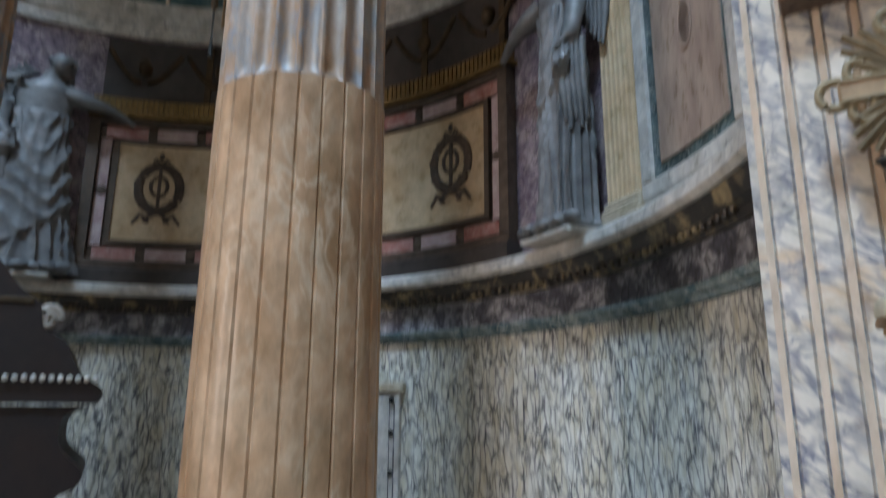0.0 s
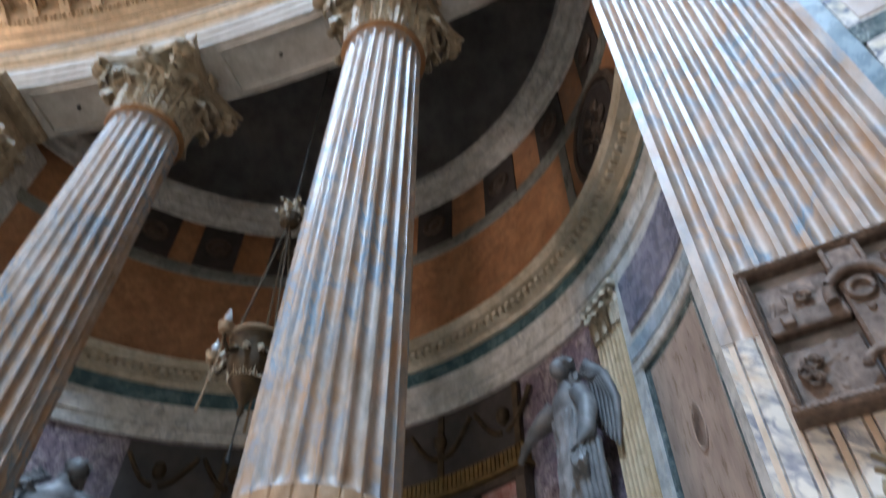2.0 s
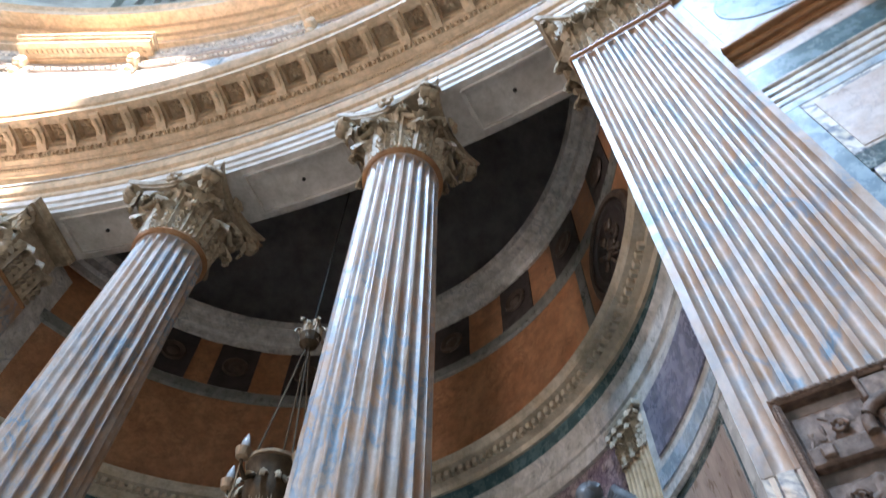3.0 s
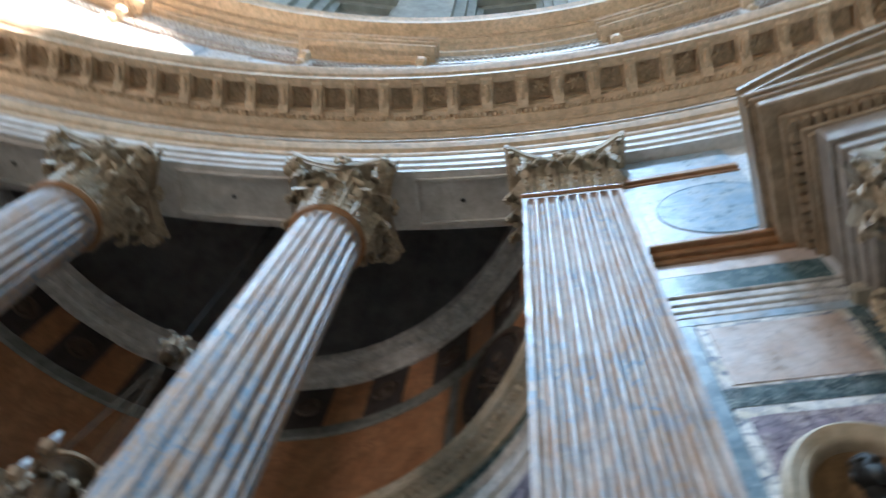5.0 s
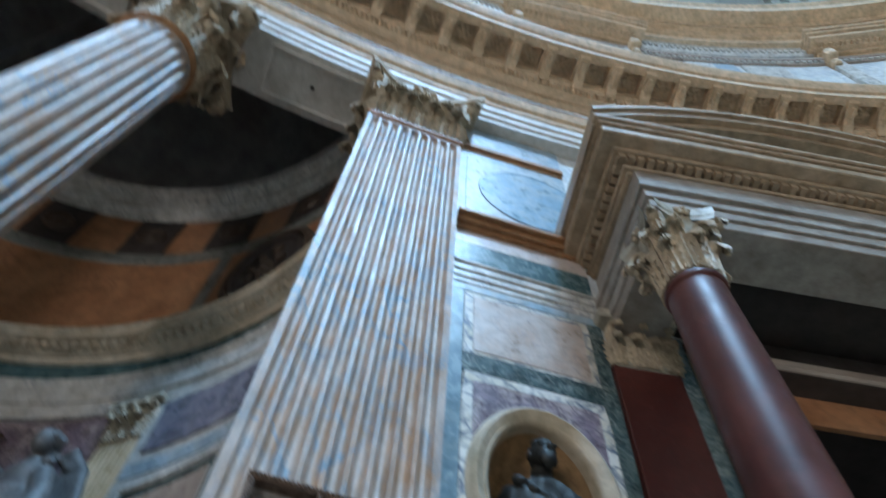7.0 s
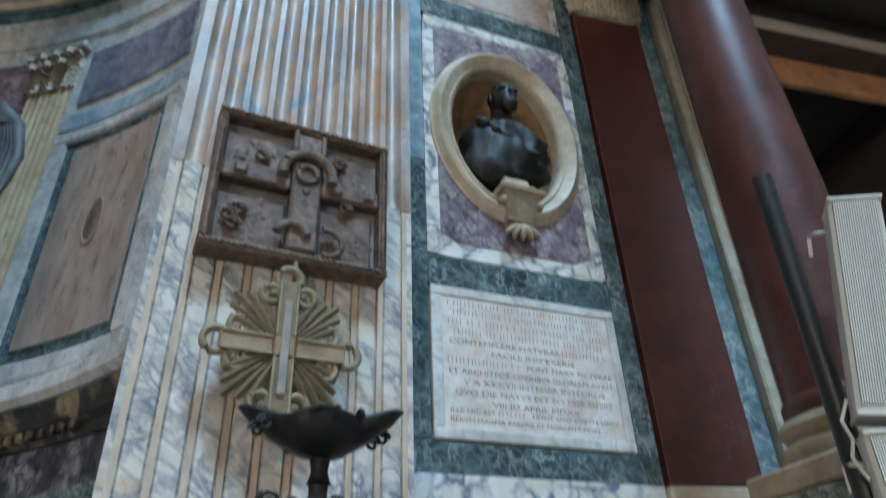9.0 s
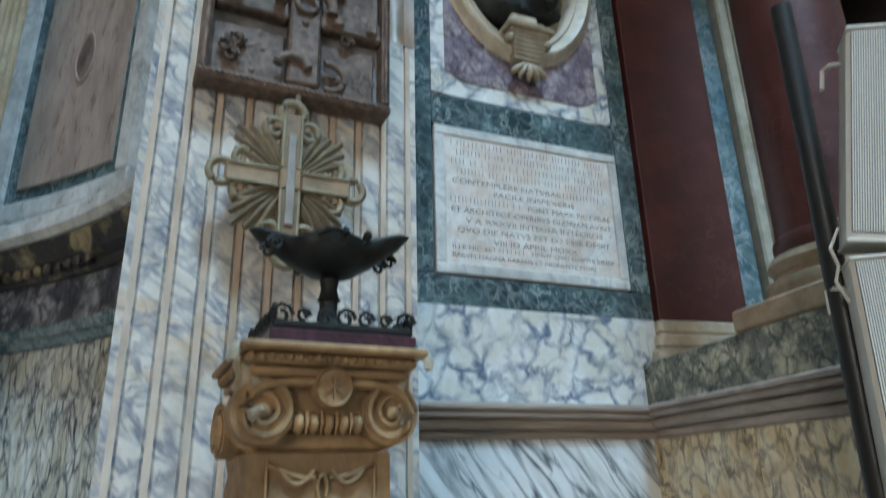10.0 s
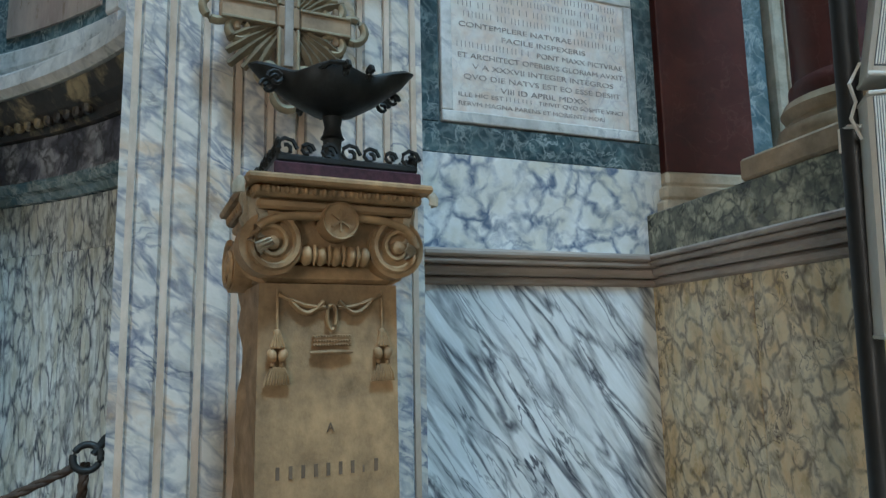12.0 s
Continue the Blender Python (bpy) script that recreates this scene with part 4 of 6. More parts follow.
bay_moulding("architrave", [(6.66, 6.74, 0.02), (6.742, 6.83, 0.035), (6.832, 6.93, 0.05), (6.932, 6.97, 0.07)], M_WHITE, "stepped white marble band")
slab("frieze", X0, X1, 6.972, 7.38, M_TEAL, "teal marble frieze")
slab("slab", X0, X1, 7.382, 7.62, M_PINKISH)
bay_moulding("moulding", [(7.62, 7.68, 0.05), (7.682, 7.76, 0.10), (7.762, 7.83, 0.16)], M_ASTRAGAL, "brown marble cornice moulding")
slab("field", X0, X1, 7.832, 9.72, M_BLUEWHITE, "bluish marble field with blue skylight put into its colour")
slab("border", -0.60, X1, 7.98, 9.56, M_PALEBLUE, "pale bluish marble border", 0.02)
part("roundel", lathe([(0.0, -0.016), (0.645, -0.016), (0.65, -0.011), (0.665, -0.011), (0.67, -0.016), (0.67, -0.03), (0.0, -0.03)], 40), M_BLUEDISC, wall_side, "bluish marble roundel", m=BAY @ Matrix.Translation((0.22, -0.045, 8.77)) @ Matrix.Rotation(radians(90), 4, "X"))
bay_moulding("moulding", [(9.72, 9.78, 0.03), (9.782, 9.88, 0.07)], M_ASTRAGAL, "brown marble moulding")
slab("slab", X0, X1, 9.882, 10.58, M_BLUEWHITE)

# purple panel pierced by the oval niche
OZ, OA, OB = 4.565, 0.42, 0.60


def oval(n, a, b):
    return [(a * math.cos(2 * math.pi * i / n), b * math.sin(2 * math.pi * i / n)) for i in range(n)]


def pierced(x0, x1, z0, z1, a, b, y0, y1, n=48):
    """A slab with an oval hole."""
    bm = bmesh.new()
    rings = []
    for y in (y0, y1):
        inner = [bm.verts.new((x, y, OZ + z)) for x, z in oval(n, a, b)]
        outer = []
        for i in range(n):
            q = 2 * math.pi * i / n
            c, s = math.cos(q), math.sin(q)
            hx, hz = (x1 - x0) / 2, max(z1 - OZ, OZ - z0)
            k = min(hx / max(1e-6, abs(c)), (z1 - OZ if s > 0 else OZ - z0) / max(1e-6, abs(s)))
            outer.append(bm.verts.new((c * k, y, OZ + s * k)))
        rings.append((inner, outer))
    (i0, o0), (i1, o1) = rings
    for i in range(n):
        j = (i + 1) % n
        bm.faces.new((i0[i], o0[i], o0[j], i0[j]))
        bm.faces.new((i1[i], i1[j], o1[j], o1[i]))
        bm.faces.new((i0[i], i0[j], i1[j], i1[i]))
        bm.faces.new((o0[i], o1[i], o1[j], o0[j]))
    return bm


part("border", pierced(-0.572, 0.572, 3.56, 5.525, OA + 0.06, OB + 0.06, -0.010, 0.05), M_BRECCIA_W, wall_side, "ragged white breccia border", m=BAY)
part("panel", pierced(-0.49, 0.49, 3.66, 5.43, OA + 0.055, OB + 0.055, -0.016, 0.04), M_PURPLE, wall_side, "mottled purple breccia panel", m=BAY)
part("backing", pierced(-0.75, 0.75, 3.59, 5.51, OA + 0.06, OB + 0.06, 0.03, 0.3), M_PLASTER, wall_side, m=BAY)
niche = thing("oval_niche", BAY, "oval niche with a moulded cream marble frame", "niche")
bm = bmesh.new()
rows = []
for o, y in ((-0.035, 0.10), (-0.04, 0.0), (-0.03, -0.03), (-0.01, -0.045), (0.0, -0.03), (0.02, -0.05), (0.06, -0.075), (0.085, -0.06), (0.095, -0.03), (0.115, -0.02), (0.12, 0.02)):
    rows.append([bm.verts.new((x, y, OZ + z)) for x, z in oval(56, OA + o, OB + o)])
for p, q in zip(rows, rows[1:]):
    for i in range(56):
        j = (i + 1) % 56
        bm.faces.new((p[i], p[j], q[j], q[i]))
part("frame", bm, M_CREAM, niche, smooth=45)
bm = bmesh.new()
rows = []
for k in range(9):
    q = radians(90 * k / 8)
    rows.append([bm.verts.new((x * math.cos(q) if k < 8 else 0.01 * x, 0.02 + 0.42 * math.sin(q), OZ + (z * math.cos(q) if k < 8 else 0.01 * z))) for x, z in oval(56, OA - 0.03, OB - 0.03)])
for p, q in zip(rows, rows[1:]):
    for i in range(56):
        j = (i + 1) % 56
        bm.faces.new((p[i], p[j], q[j], q[i]))
bm.faces.new(rows[-1])
part("bowl", bm, M_STELE, niche, "ochre plastered hollow", smooth=60)
bm = bmesh.new()
for z0, z1, w, y in ((-0.545, -0.515, 0.155, -0.15), (-0.515, -0.495, 0.14, -0.135)):
    box(bm, -w, w, y, 0.1, OZ + z0, OZ + z1, bevel=0.012)
for k in range(7):
    box(bm, -0.125 + 0.006 * k, 0.125 - 0.006 * k, -0.13 + 0.009 * k, 0.0, OZ - 0.57 - 0.024 * k, OZ - 0.5465 - 0.024 * k, bevel=0.008)
part("bracket", bm, M_CAPITAL, niche, "carved tan marble bracket")
bm = bmesh.new()
for z0, z1, w, y in ((-0.495, -0.455, 0.115, -0.10), (-0.455, -0.40, 0.085, -0.075)):
    box(bm, -w, w, y, 0.08, OZ + z0, OZ + z1, bevel=0.01)
part("foot", bm, M_CREAM, niche)


def blob(bm, cx, cy, cz, rx, ry, rz, turn=0.0, sub=3, rough=0.0):
    made = bmesh.ops.create_icosphere(bm, subdivisions=sub, radius=1.0)["verts"]
    for v in made:
        d = 1 + rough * noise.noise(v.co * 3.1 + Vector((cx, cy, cz)) * 7)
        v.co = v.co * d
    bmesh.ops.transform(bm, matrix=Matrix.Translation((cx, cy, cz)) @ Matrix.Rotation(turn, 4, "Y") @ Matrix.Diagonal((rx, ry, rz, 1)), verts=made)


# leafy pendant under the bracket
bm = bmesh.new()
for k in range(5):
    q = -0.9 + 0.45 * k
    blob(bm, 0.085 * math.sin(q), -0.07, OZ - 0.755 - 0.035 * math.cos(q), 0.022, 0.03, 0.06, -q, 2, 0.2)
for s in (-1, 1):
    blob(bm, s * 0.12, -0.085, OZ - 0.60, 0.03, 0.04, 0.03, 0, 2, 0.1)
part("leaf_pendant", bm, M_CAPITAL, niche, smooth=60)

# draped shoulders, neck and bearded head
bm = bmesh.new()
n = 72
rows = []
for z, a, b in ((-0.385, 0.10, 0.05), (-0.37, 0.22, 0.11), (-0.33, 0.285, 0.14), (-0.24, 0.30, 0.155), (-0.14, 0.295, 0.155), (-0.07, 0.285, 0.15), (-0.01, 0.255, 0.135), (0.035, 0.20, 0.115), (0.07, 0.13, 0.095), (0.10, 0.085, 0.08), (0.15, 0.07, 0.072), (0.21, 0.072, 0.075)):
    row = []
    for i in range(n):
        q = 2 * math.pi * i / n
        c, w = math.cos(q), math.sin(q)
        x, fold, lift = a * c, 1.0, 0.0
        if z < 0.08:
            sweep_line = z * 26 + x * 15
            fold += 0.19 * math.sin(sweep_line + 2.5 * noise.noise(Vector((c * 2, w * 2, z * 4)))) + 0.16 * noise.noise(Vector((c * 5, w * 5, z * 9)))
            lift = 0.05 * c if z < -0.2 else 0.0
        row.append(bm.verts.new((x * (0.5 + 0.5 * fold), 0.03 + b * fold * w, OZ + z + lift)))
    rows.append(row)
for p, q in zip(rows, rows[1:]):
    for i in range(n):
        j = (i + 1) % n
        bm.faces.new((p[i], p[j], q[j], q[i]))
bm.faces.new(list(reversed(rows[0])))
bm.faces.new(rows[-1])
for k in range(6):
    blob(bm, -0.2 + 0.075 * k, -0.10 + 0.01 * abs(k - 2), OZ - 0.02 - 0.05 * k, 0.06, 0.045, 0.035, 0.6, 2, 0.25)
blob(bm, 0.0, -0.01, OZ + 0.30, 0.092, 0.108, 0.125, 0, 3, 0.06)
blob(bm, 0.0, -0.085, OZ + 0.225, 0.062, 0.05, 0.075, 0, 3, 0.2)
blob(bm, 0.0, -0.125, OZ + 0.295, 0.018, 0.025, 0.035, 0, 2)
for s in (-1, 1):
    blob(bm, s * 0.042, -0.10, OZ + 0.325, 0.03, 0.022, 0.014, s * 0.15, 2)
    blob(bm, s * 0.092, 0.0, OZ + 0.285, 0.016, 0.03, 0.038, 0, 2)
hair = random.Random(3)
for k in range(34):
    q, e = hair.uniform(0, 6.28), hair.uniform(0.35, 1.5)
    blob(bm, 0.09 * math.cos(q) * math.cos(e), 0.01 + 0.10 * math.sin(q) * math.cos(e), OZ + 0.315 + 0.11 * math.sin(e), 0.026, 0.026, 0.022, hair.uniform(-1, 1), 1, 0.3)
bust = part("bust", bm, M_BRONZE, None, smooth=60, m=BAY)
tagged(bust, "dark bronze bust on a small stone foot in the oval niche", "bust")

# inscribed plaque
plaque = thing("plaque", BAY, "white marble plaque with worn Latin inscription in a pale frame", "plaque")
part("frame", boxes((-0.565, 0.565, -0.022, 0.03, 2.556, 2.612), (-0.565, 0.565, -0.022, 0.03, 3.315, 3.368), (-0.565, -0.508, -0.022, 0.03, 2.613, 3.314), (0.508, 0.565, -0.022, 0.03, 2.613, 3.314), bevel=0.005), M_WHITE, plaque)
part("tablet", boxes((-0.507, 0.507, -0.014, 0.03, 2.613, 3.314)), M_TABLET, plaque, "pinkish veined white tablet")
M_INK = plain("worn_letter_paint", (0.50, 0.42, 0.37), 0.7, 0, 0.5, 40.0)


def lettering(text, size, x, y, z, mat, parent, width=None, depth=0.0015):
    cu = bpy.data.curves.new("lettering", "FONT")
    cu.body, cu.size, cu.align_x, cu.extrude = text, size, "LEFT", depth
    tmp = bpy.data.objects.new("lettering", cu)
    scene.collection.objects.link(tmp)
    me = bpy.data.meshes.new_from_object(tmp.evaluated_get(bpy.context.evaluated_depsgraph_get()))
    bpy.data.objects.remove(tmp)
    me.materials.clear()
    me.materials.append(mat)
    wide = max(v.co.x for v in me.vertices) - min(v.co.x for v in me.vertices)
    s = (width / wide) if width else 1.0
    return part("lettering", me, None, parent, m=Matrix.Translation((x, y, z)) @ Matrix.Rotation(radians(90), 4, "X") @ Matrix.Diagonal((s, 1, 1, 1)))


def word_bars(bm, x0, x1, z, h, rng):
    """Upright strokes the size of letters that cannot be read."""
    x = x0
    while x < x1 - 0.012:
        w = rng.uniform(0.008, 0.017)
        box(bm, x, x + 0.0035, -0.0155, -0.013, z, z + h)
        x += w + 0.009
        if rng.random() < 0.14:
            x += 0.016


rng = random.Random(4)
bars = bmesh.new()
TOP, GAP, HT = 3.262, 0.0535, 0.031
for k in range(4):
    word_bars(bars, -0.47 + 0.03 * (k % 2), 0.47, TOP - GAP * k, HT, rng)
LINES = ((4, "CONTEMPLERE NATVRAE", -0.47, 0.17), (5, "FACILE INSPEXERIS", -0.24, 0.25), (6, "PONT MAXX PICTVRAE", -0.04, 0.48),
         (7, "ET ARCHITECT OPERIBVS GLORIAM AVXIT", -0.48, 0.48), (8, "V A XXXVII INTEGER INTEGROS", -0.40, 0.42), (9, "QVO DIE NATVS EST EO ESSE DESIIT", -0.45, 0.46), (10, "VIII ID APRIL MDXX", -0.25, 0.25))
for k, text, x0, x1 in LINES:
    lettering(text, HT * 1.22, x0, -0.0145, TOP - GAP * k, M_INK, plaque, x1 - x0)
word_bars(bars, 0.19, 0.47, TOP - GAP * 4, HT, rng)
word_bars(bars, -0.48, -0.06, TOP - GAP * 6, HT, rng)
lettering("ILLE HIC EST", 0.030, -0.48, -0.0145, 2.69, M_INK, plaque, 0.24)
word_bars(bars, -0.22, -0.06, 2.69, 0.022, rng)
lettering("TIMVIT QVO SOSPITE VINCI", 0.030, -0.04, -0.0145, 2.69, M_INK, plaque, 0.51)
lettering("RERVM MAGNA PARENS ET MORIENTE MORI", 0.030, -0.48, -0.0145, 2.645, M_INK, plaque, 0.83)
part("letter_bars", bars, M_INK, plaque)["kind"] = "stuff"


# ---- aedicule with porphyry columns ----
AED = place(39.75, 0)
aed = thing("aedicule", AED, "marble aedicule with porphyry columns and a curved pediment", "aedicule")
YW = 23.12


def u_moulding(steps, half, front, back=YW):
    """Mouldings mitred round three sides: steps of (z0, z1, overhang)."""
    bm = bmesh.new()
    for z0, z1, o in steps:
        box(bm, -half - o, half + o, front - o, back, z0, z1, bevel=min(0.014, (z1 - z0) / 3))
    return bm


podium = part("podium", boxes((-2.31, 2.31, 21.58, YW, 0, 1.78)), M_PLASTER, aed)
for s in (-1, 1):
    for y0, y1 in ((21.6, 22.33), (22.334, 23.1)):
        part("slab", boxes((s * 2.33 - 0.02, s * 2.33 + 0.02, y0, y1, 0, 1.779), bevel=0.003), M_BRECCIA_Y, podium, "yellow breccia slab with brown joints")
for k in range(4):
    part("slab", boxes((-2.33 + 1.165 * k + 0.002, -2.33 + 1.165 * (k + 1) - 0.002, 21.56, 21.6, 0, 1.779), bevel=0.003), M_BRECCIA_Y, podium)
part("moulding", u_moulding([(1.78, 1.83, 0.02), (1.832, 1.88, 0.05), (1.882, 1.91, 0.08), (1.912, 1.94, 0.09)], 2.33, 21.57), M_GREYMOULD, podium, "grey marble moulding")
part("course", boxes((-2.36, 2.36, 21.54, YW, 1.942, 2.16), bevel=0.006), M_GREEN_BR, podium, "dark green breccia course")


def smooth_shaft():
    prof = [(0.238, 2.44), (0.243, 2.47), (0.243, 2.50), (0.228, 2.52)]
    prof += [(0.226 - 0.028 * (k / 8) ** 1.5, 2.52 + 3.06 * k / 8) for k in range(9)]
    prof += [(0.212, 5.59), (0.220, 5.62), (0.208, 5.65), (0.186, 5.66)]
    return lathe(prof, 48)


for s in (-1, 1):
    col = part("column", smooth_shaft(), M_PORPHYRY, aed, "polished dark red porphyry column", m=Matrix.Translation((s * 2.04, 22.02, 0)), smooth=40)
    part("plinth", boxes((-0.32, 0.32, -0.32, 0.32, 2.164, 2.26), bevel=0.012), M_AEDSTONE, col, "tan marble plinth")
    part("base", lathe([(0.295, 2.26), (0.305, 2.29), (0.295, 2.325), (0.27, 2.335), (0.255, 2.36), (0.268, 2.38), (0.28, 2.40), (0.265, 2.43), (0.238, 2.44)], 44), M_AEDSTONE, col, smooth=40)
    bell = lathe([(0.186, 5.66), (0.186, 5.83), (0.205, 6.11), (0.26, 6.31)], 28)
    part("bell", bell, M_CAPSMALL, col, smooth=40)
    sc = Matrix.Scale(0.54, 4)
    sc2 = Matrix.Diagonal((0.52, 0.52, 0.64, 1))
    for k in range(8):
        part("leaf", LEAF_LOW, None, col, m=Matrix.Rotation(k * math.pi / 4, 4, "Z") @ Matrix.Translation((0, -0.19, 5.66)) @ sc2)
        part("leaf", LEAF_HIGH, None, col, m=Matrix.Rotation((k + 0.5) * math.pi / 4, 4, "Z") @ Matrix.Translation((0, -0.19, 5.66)) @ sc2)
    for k in range(4):
        spin = Matrix.Rotation(math.pi / 4 + k * math.pi / 2, 4, "Z")
        part("volute", VOLUTE, None, col, m=spin @ Matrix.Translation((0.335, 0, 6.26)) @ sc)
        part("leaf", LEAF_CURL, None, col, m=spin @ Matrix.Translation((0.31, 0, 6.09)) @ Matrix.Rotation(math.pi / 2, 4, "Z") @ sc)
        part("fleuron", ROSE, None, col, m=Matrix.Rotation(k * math.pi / 2, 4, "Z") @ Matrix.Translation((0, -0.265, 6.37)) @ sc)
    part("abacus", abacus(0.31, 0.065, 6.28), M_CAPSMALL, col)
    pil = part("back_pilaster", boxes((s * 1.95 - 0.285, s * 1.95 + 0.285, 23.05, 23.3, 2.40, 6.06), bevel=0.006), M_PORPHYRY, aed, "flat dark red porphyry pilaster")
    part("base", boxes((s * 1.95 - 0.34, s * 1.95 + 0.34, 23.0, 23.3, 2.164, 2.24), (s * 1.95 - 0.32, s * 1.95 + 0.32, 23.015, 23.3, 2.242, 2.32), (s * 1.95 - 0.30, s * 1.95 + 0.30, 23.03, 23.3, 2.322, 2.398), bevel=0.016), M_CREAM, pil)
    for k in range(4):
        part("leaf", LEAF_LOW, None, pil, m=Matrix.Translation((s * 1.95 - 0.24 + 0.16 * k, 23.05, 6.03)) @ sc)
    for k in range(3):
        part("leaf", LEAF_HIGH, None, pil, m=Matrix.Translation((s * 1.95 - 0.22 + 0.22 * k, 23.05, 6.03)) @ sc)
    part("capital", boxes((s * 1.95 - 0.27, s * 1.95 + 0.27, 23.03, 23.3, 6.022, 6.56), (s * 1.95 - 0.36, s * 1.95 + 0.36, 22.93, 23.3, 6.562, 6.68), bevel=0.02), M_CAPSMALL, pil)
    part("side_slab", boxes((s * 2.31 - 0.04, s * 2.31 + 0.04, 23.10, 23.3, 2.16, 6.6)), M_GREEN, aed)
    part("side_slab", boxes((s * 1.60 - 0.095, s * 1.60 + 0.095, 23.09, 23.3, 2.16, 6.6), bevel=0.004), M_TEALBR, aed, "mottled blue-green breccia strip")
    part("door_jamb", boxes((s * 1.44 - 0.06, s * 1.44 + 0.06, 23.02, 23.4, 2.16, 6.3), (s * 1.40 - 0.03, s * 1.40 + 0.03, 22.99, 23.4, 2.16, 6.3), bevel=0.012), M_CREAM, aed, "moulded tan marble jamb")
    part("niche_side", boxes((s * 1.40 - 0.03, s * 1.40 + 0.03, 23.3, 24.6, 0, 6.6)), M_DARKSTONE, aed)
part("door_head", boxes((-1.50, 1.50, 22.99, 23.3, 6.302, 6.43), bevel=0.02), M_GREYMOULD, aed, "grey marble door head")
part("niche_frieze", boxes((-1.37, 1.37, 23.27, 23.33, 5.96, 6.298), bevel=0.006), M_ORANGE, aed, "orange marble band under the door head")
# niche back, top and sides: the hollow's shade is painted as near-black stone
part("niche_back", boxes((-1.45, 1.45, 24.55, 24.7, 0, 6.65)), M_DARKSTONE, aed, "brown stone niche with its shade put into the near-black colour")
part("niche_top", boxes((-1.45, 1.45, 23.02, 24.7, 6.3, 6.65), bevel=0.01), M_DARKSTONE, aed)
part("niche_floor", boxes((-1.45, 1.45, 23.1, 24.7, 2.05, 2.16)), M_GREYMOULD, aed)

# entablature: beams, frieze, cornice, curved pediment
beam = part("architrave", boxes((-2.18, 2.18, 21.86, 22.33, 6.434, 6.57), bevel=0.008), M_GREYWHITE, aed, "stepped white marble architrave")
for z0, z1, o in ((6.572, 6.70, 0.025), (6.702, 6.83, 0.05), (6.832, 6.90, 0.085)):
    part("fascia", boxes((-2.18 - o, 2.18 + o, 21.86 - o, 22.33, z0, z1), bevel=0.008), M_GREYWHITE, beam)
for z0, z1, o in ((6.434, 6.57, 0.0), (6.572, 6.70, 0.025), (6.702, 6.83, 0.05), (6.832, 6.90, 0.085)):
    for s in (-1, 1):
        part("fascia", boxes((min(s * 1.72, s * (2.18 + o)), max(s * 1.72, s * (2.18 + o)), 22.332, 23.2, z0, z1), bevel=0.008), M_GREYWHITE, beam)
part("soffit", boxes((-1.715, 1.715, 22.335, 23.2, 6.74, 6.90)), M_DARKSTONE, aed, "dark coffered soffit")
part("frieze", boxes((-2.15, 2.15, 21.90, YW, 6.902, 7.42)), M_GREYWHITE, aed)
crown = None
for z0, z1, o in ((7.422, 7.47, 0.03), (7.472, 7.52, 0.07), (7.60, 7.66, 0.18), (7.662, 7.80, 0.31), (7.802, 7.86, 0.34), (7.862, 7.94, 0.37)):
    step = boxes((-2.17 - o, 2.17 + o, 21.96 - o, YW, z0, z1), bevel=min(0.014, (z1 - z0) / 3))
    if crown is None:
        crown = part("cornice", step, M_AEDSTONE, aed, "tan marble cornice with small dentils")
    else:
        part("moulding", step, M_AEDSTONE, crown)
DENTIL = mesh_of("dentil", boxes((-0.03, 0.03, 0, 0.14, 7.524, 7.598)), M_AEDSTONE)
for k in range(50):
    part("dentil", DENTIL, None, crown, m=Matrix.Translation((-2.26 + k * 0.0922, 21.82, 0)))
for k in range(13):
    for s in (-1, 1):
        part("dentil", DENTIL, None, crown, m=Matrix.Translation((s * 2.30, 21.88 + k * 0.0955, 0)) @ Matrix.Rotation(s * math.pi / 2, 4, "Z"))
rc = 4.6
cz = 7.95 + 0.62 - rc
outline = []
for k in range(25):
    q = -math.asin(2.54 / rc) + 2 * math.asin(2.54 / rc) * k / 24
    outline.append((rc * math.sin(q), cz + rc * math.cos(q)))
base_z = outline[0][1]
for dz0, dz1, y in ((0.0, 0.10, 21.68), (0.102, 0.20, 21.61), (0.202, 0.27, 21.57)):
    pts = [(x, z + dz0) for x, z in outline] + [(x, z + dz1) for x, z in outline[::-1]]
    part("pediment", extrude(pts, y, YW + 0.1), M_AEDSTONE, aed, "curved tan marble pediment cornice", smooth=30)
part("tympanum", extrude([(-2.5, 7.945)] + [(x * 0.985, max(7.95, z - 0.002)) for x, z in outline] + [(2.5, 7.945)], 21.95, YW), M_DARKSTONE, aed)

# ---- stele with a bronze lamp ----
ST = place(29.11, 22.20)
stele = thing("stele", ST @ Matrix.Translation((-0.005, 0.035, 0)) @ Matrix.Diagonal((0.87, 1.32, 1, 1)), "carved sandstone stele with scrolled capital and chipped sides", "stele")
bm = bmesh.new()
ring = []
for j in range(34):
    z = 1.685 * j / 33
    w = 0.235 - 0.012 * z / 1.66
    row = []
    for x, y, side in ((-w, 0.0, 0), (-w, 0.03, 1), (-w, 0.16, 1), (-w, 0.22, 1), (-w, 0.27, 1), (w, 0.27, 2), (w, 0.22, 2), (w, 0.16, 2), (w, 0.03, 2), (w, 0.0, 0)):
        chip = 0.0
        if side and y > 0.02:
            chip = 0.055 * max(0, noise.noise(Vector((side * 9, y * 6, z * 5.5)))) + 0.012 * noise.noise(Vector((side * 5, y * 20, z * 17)))
        row.append(bm.verts.new((x + (chip if side == 1 else -chip), y, z)))
    ring.append(row)
for p, q in zip(ring, ring[1:]):
    for i in range(len(p)):
        j = (i + 1) % len(p)
        bm.faces.new((p[i], p[j], q[j], q[i]))
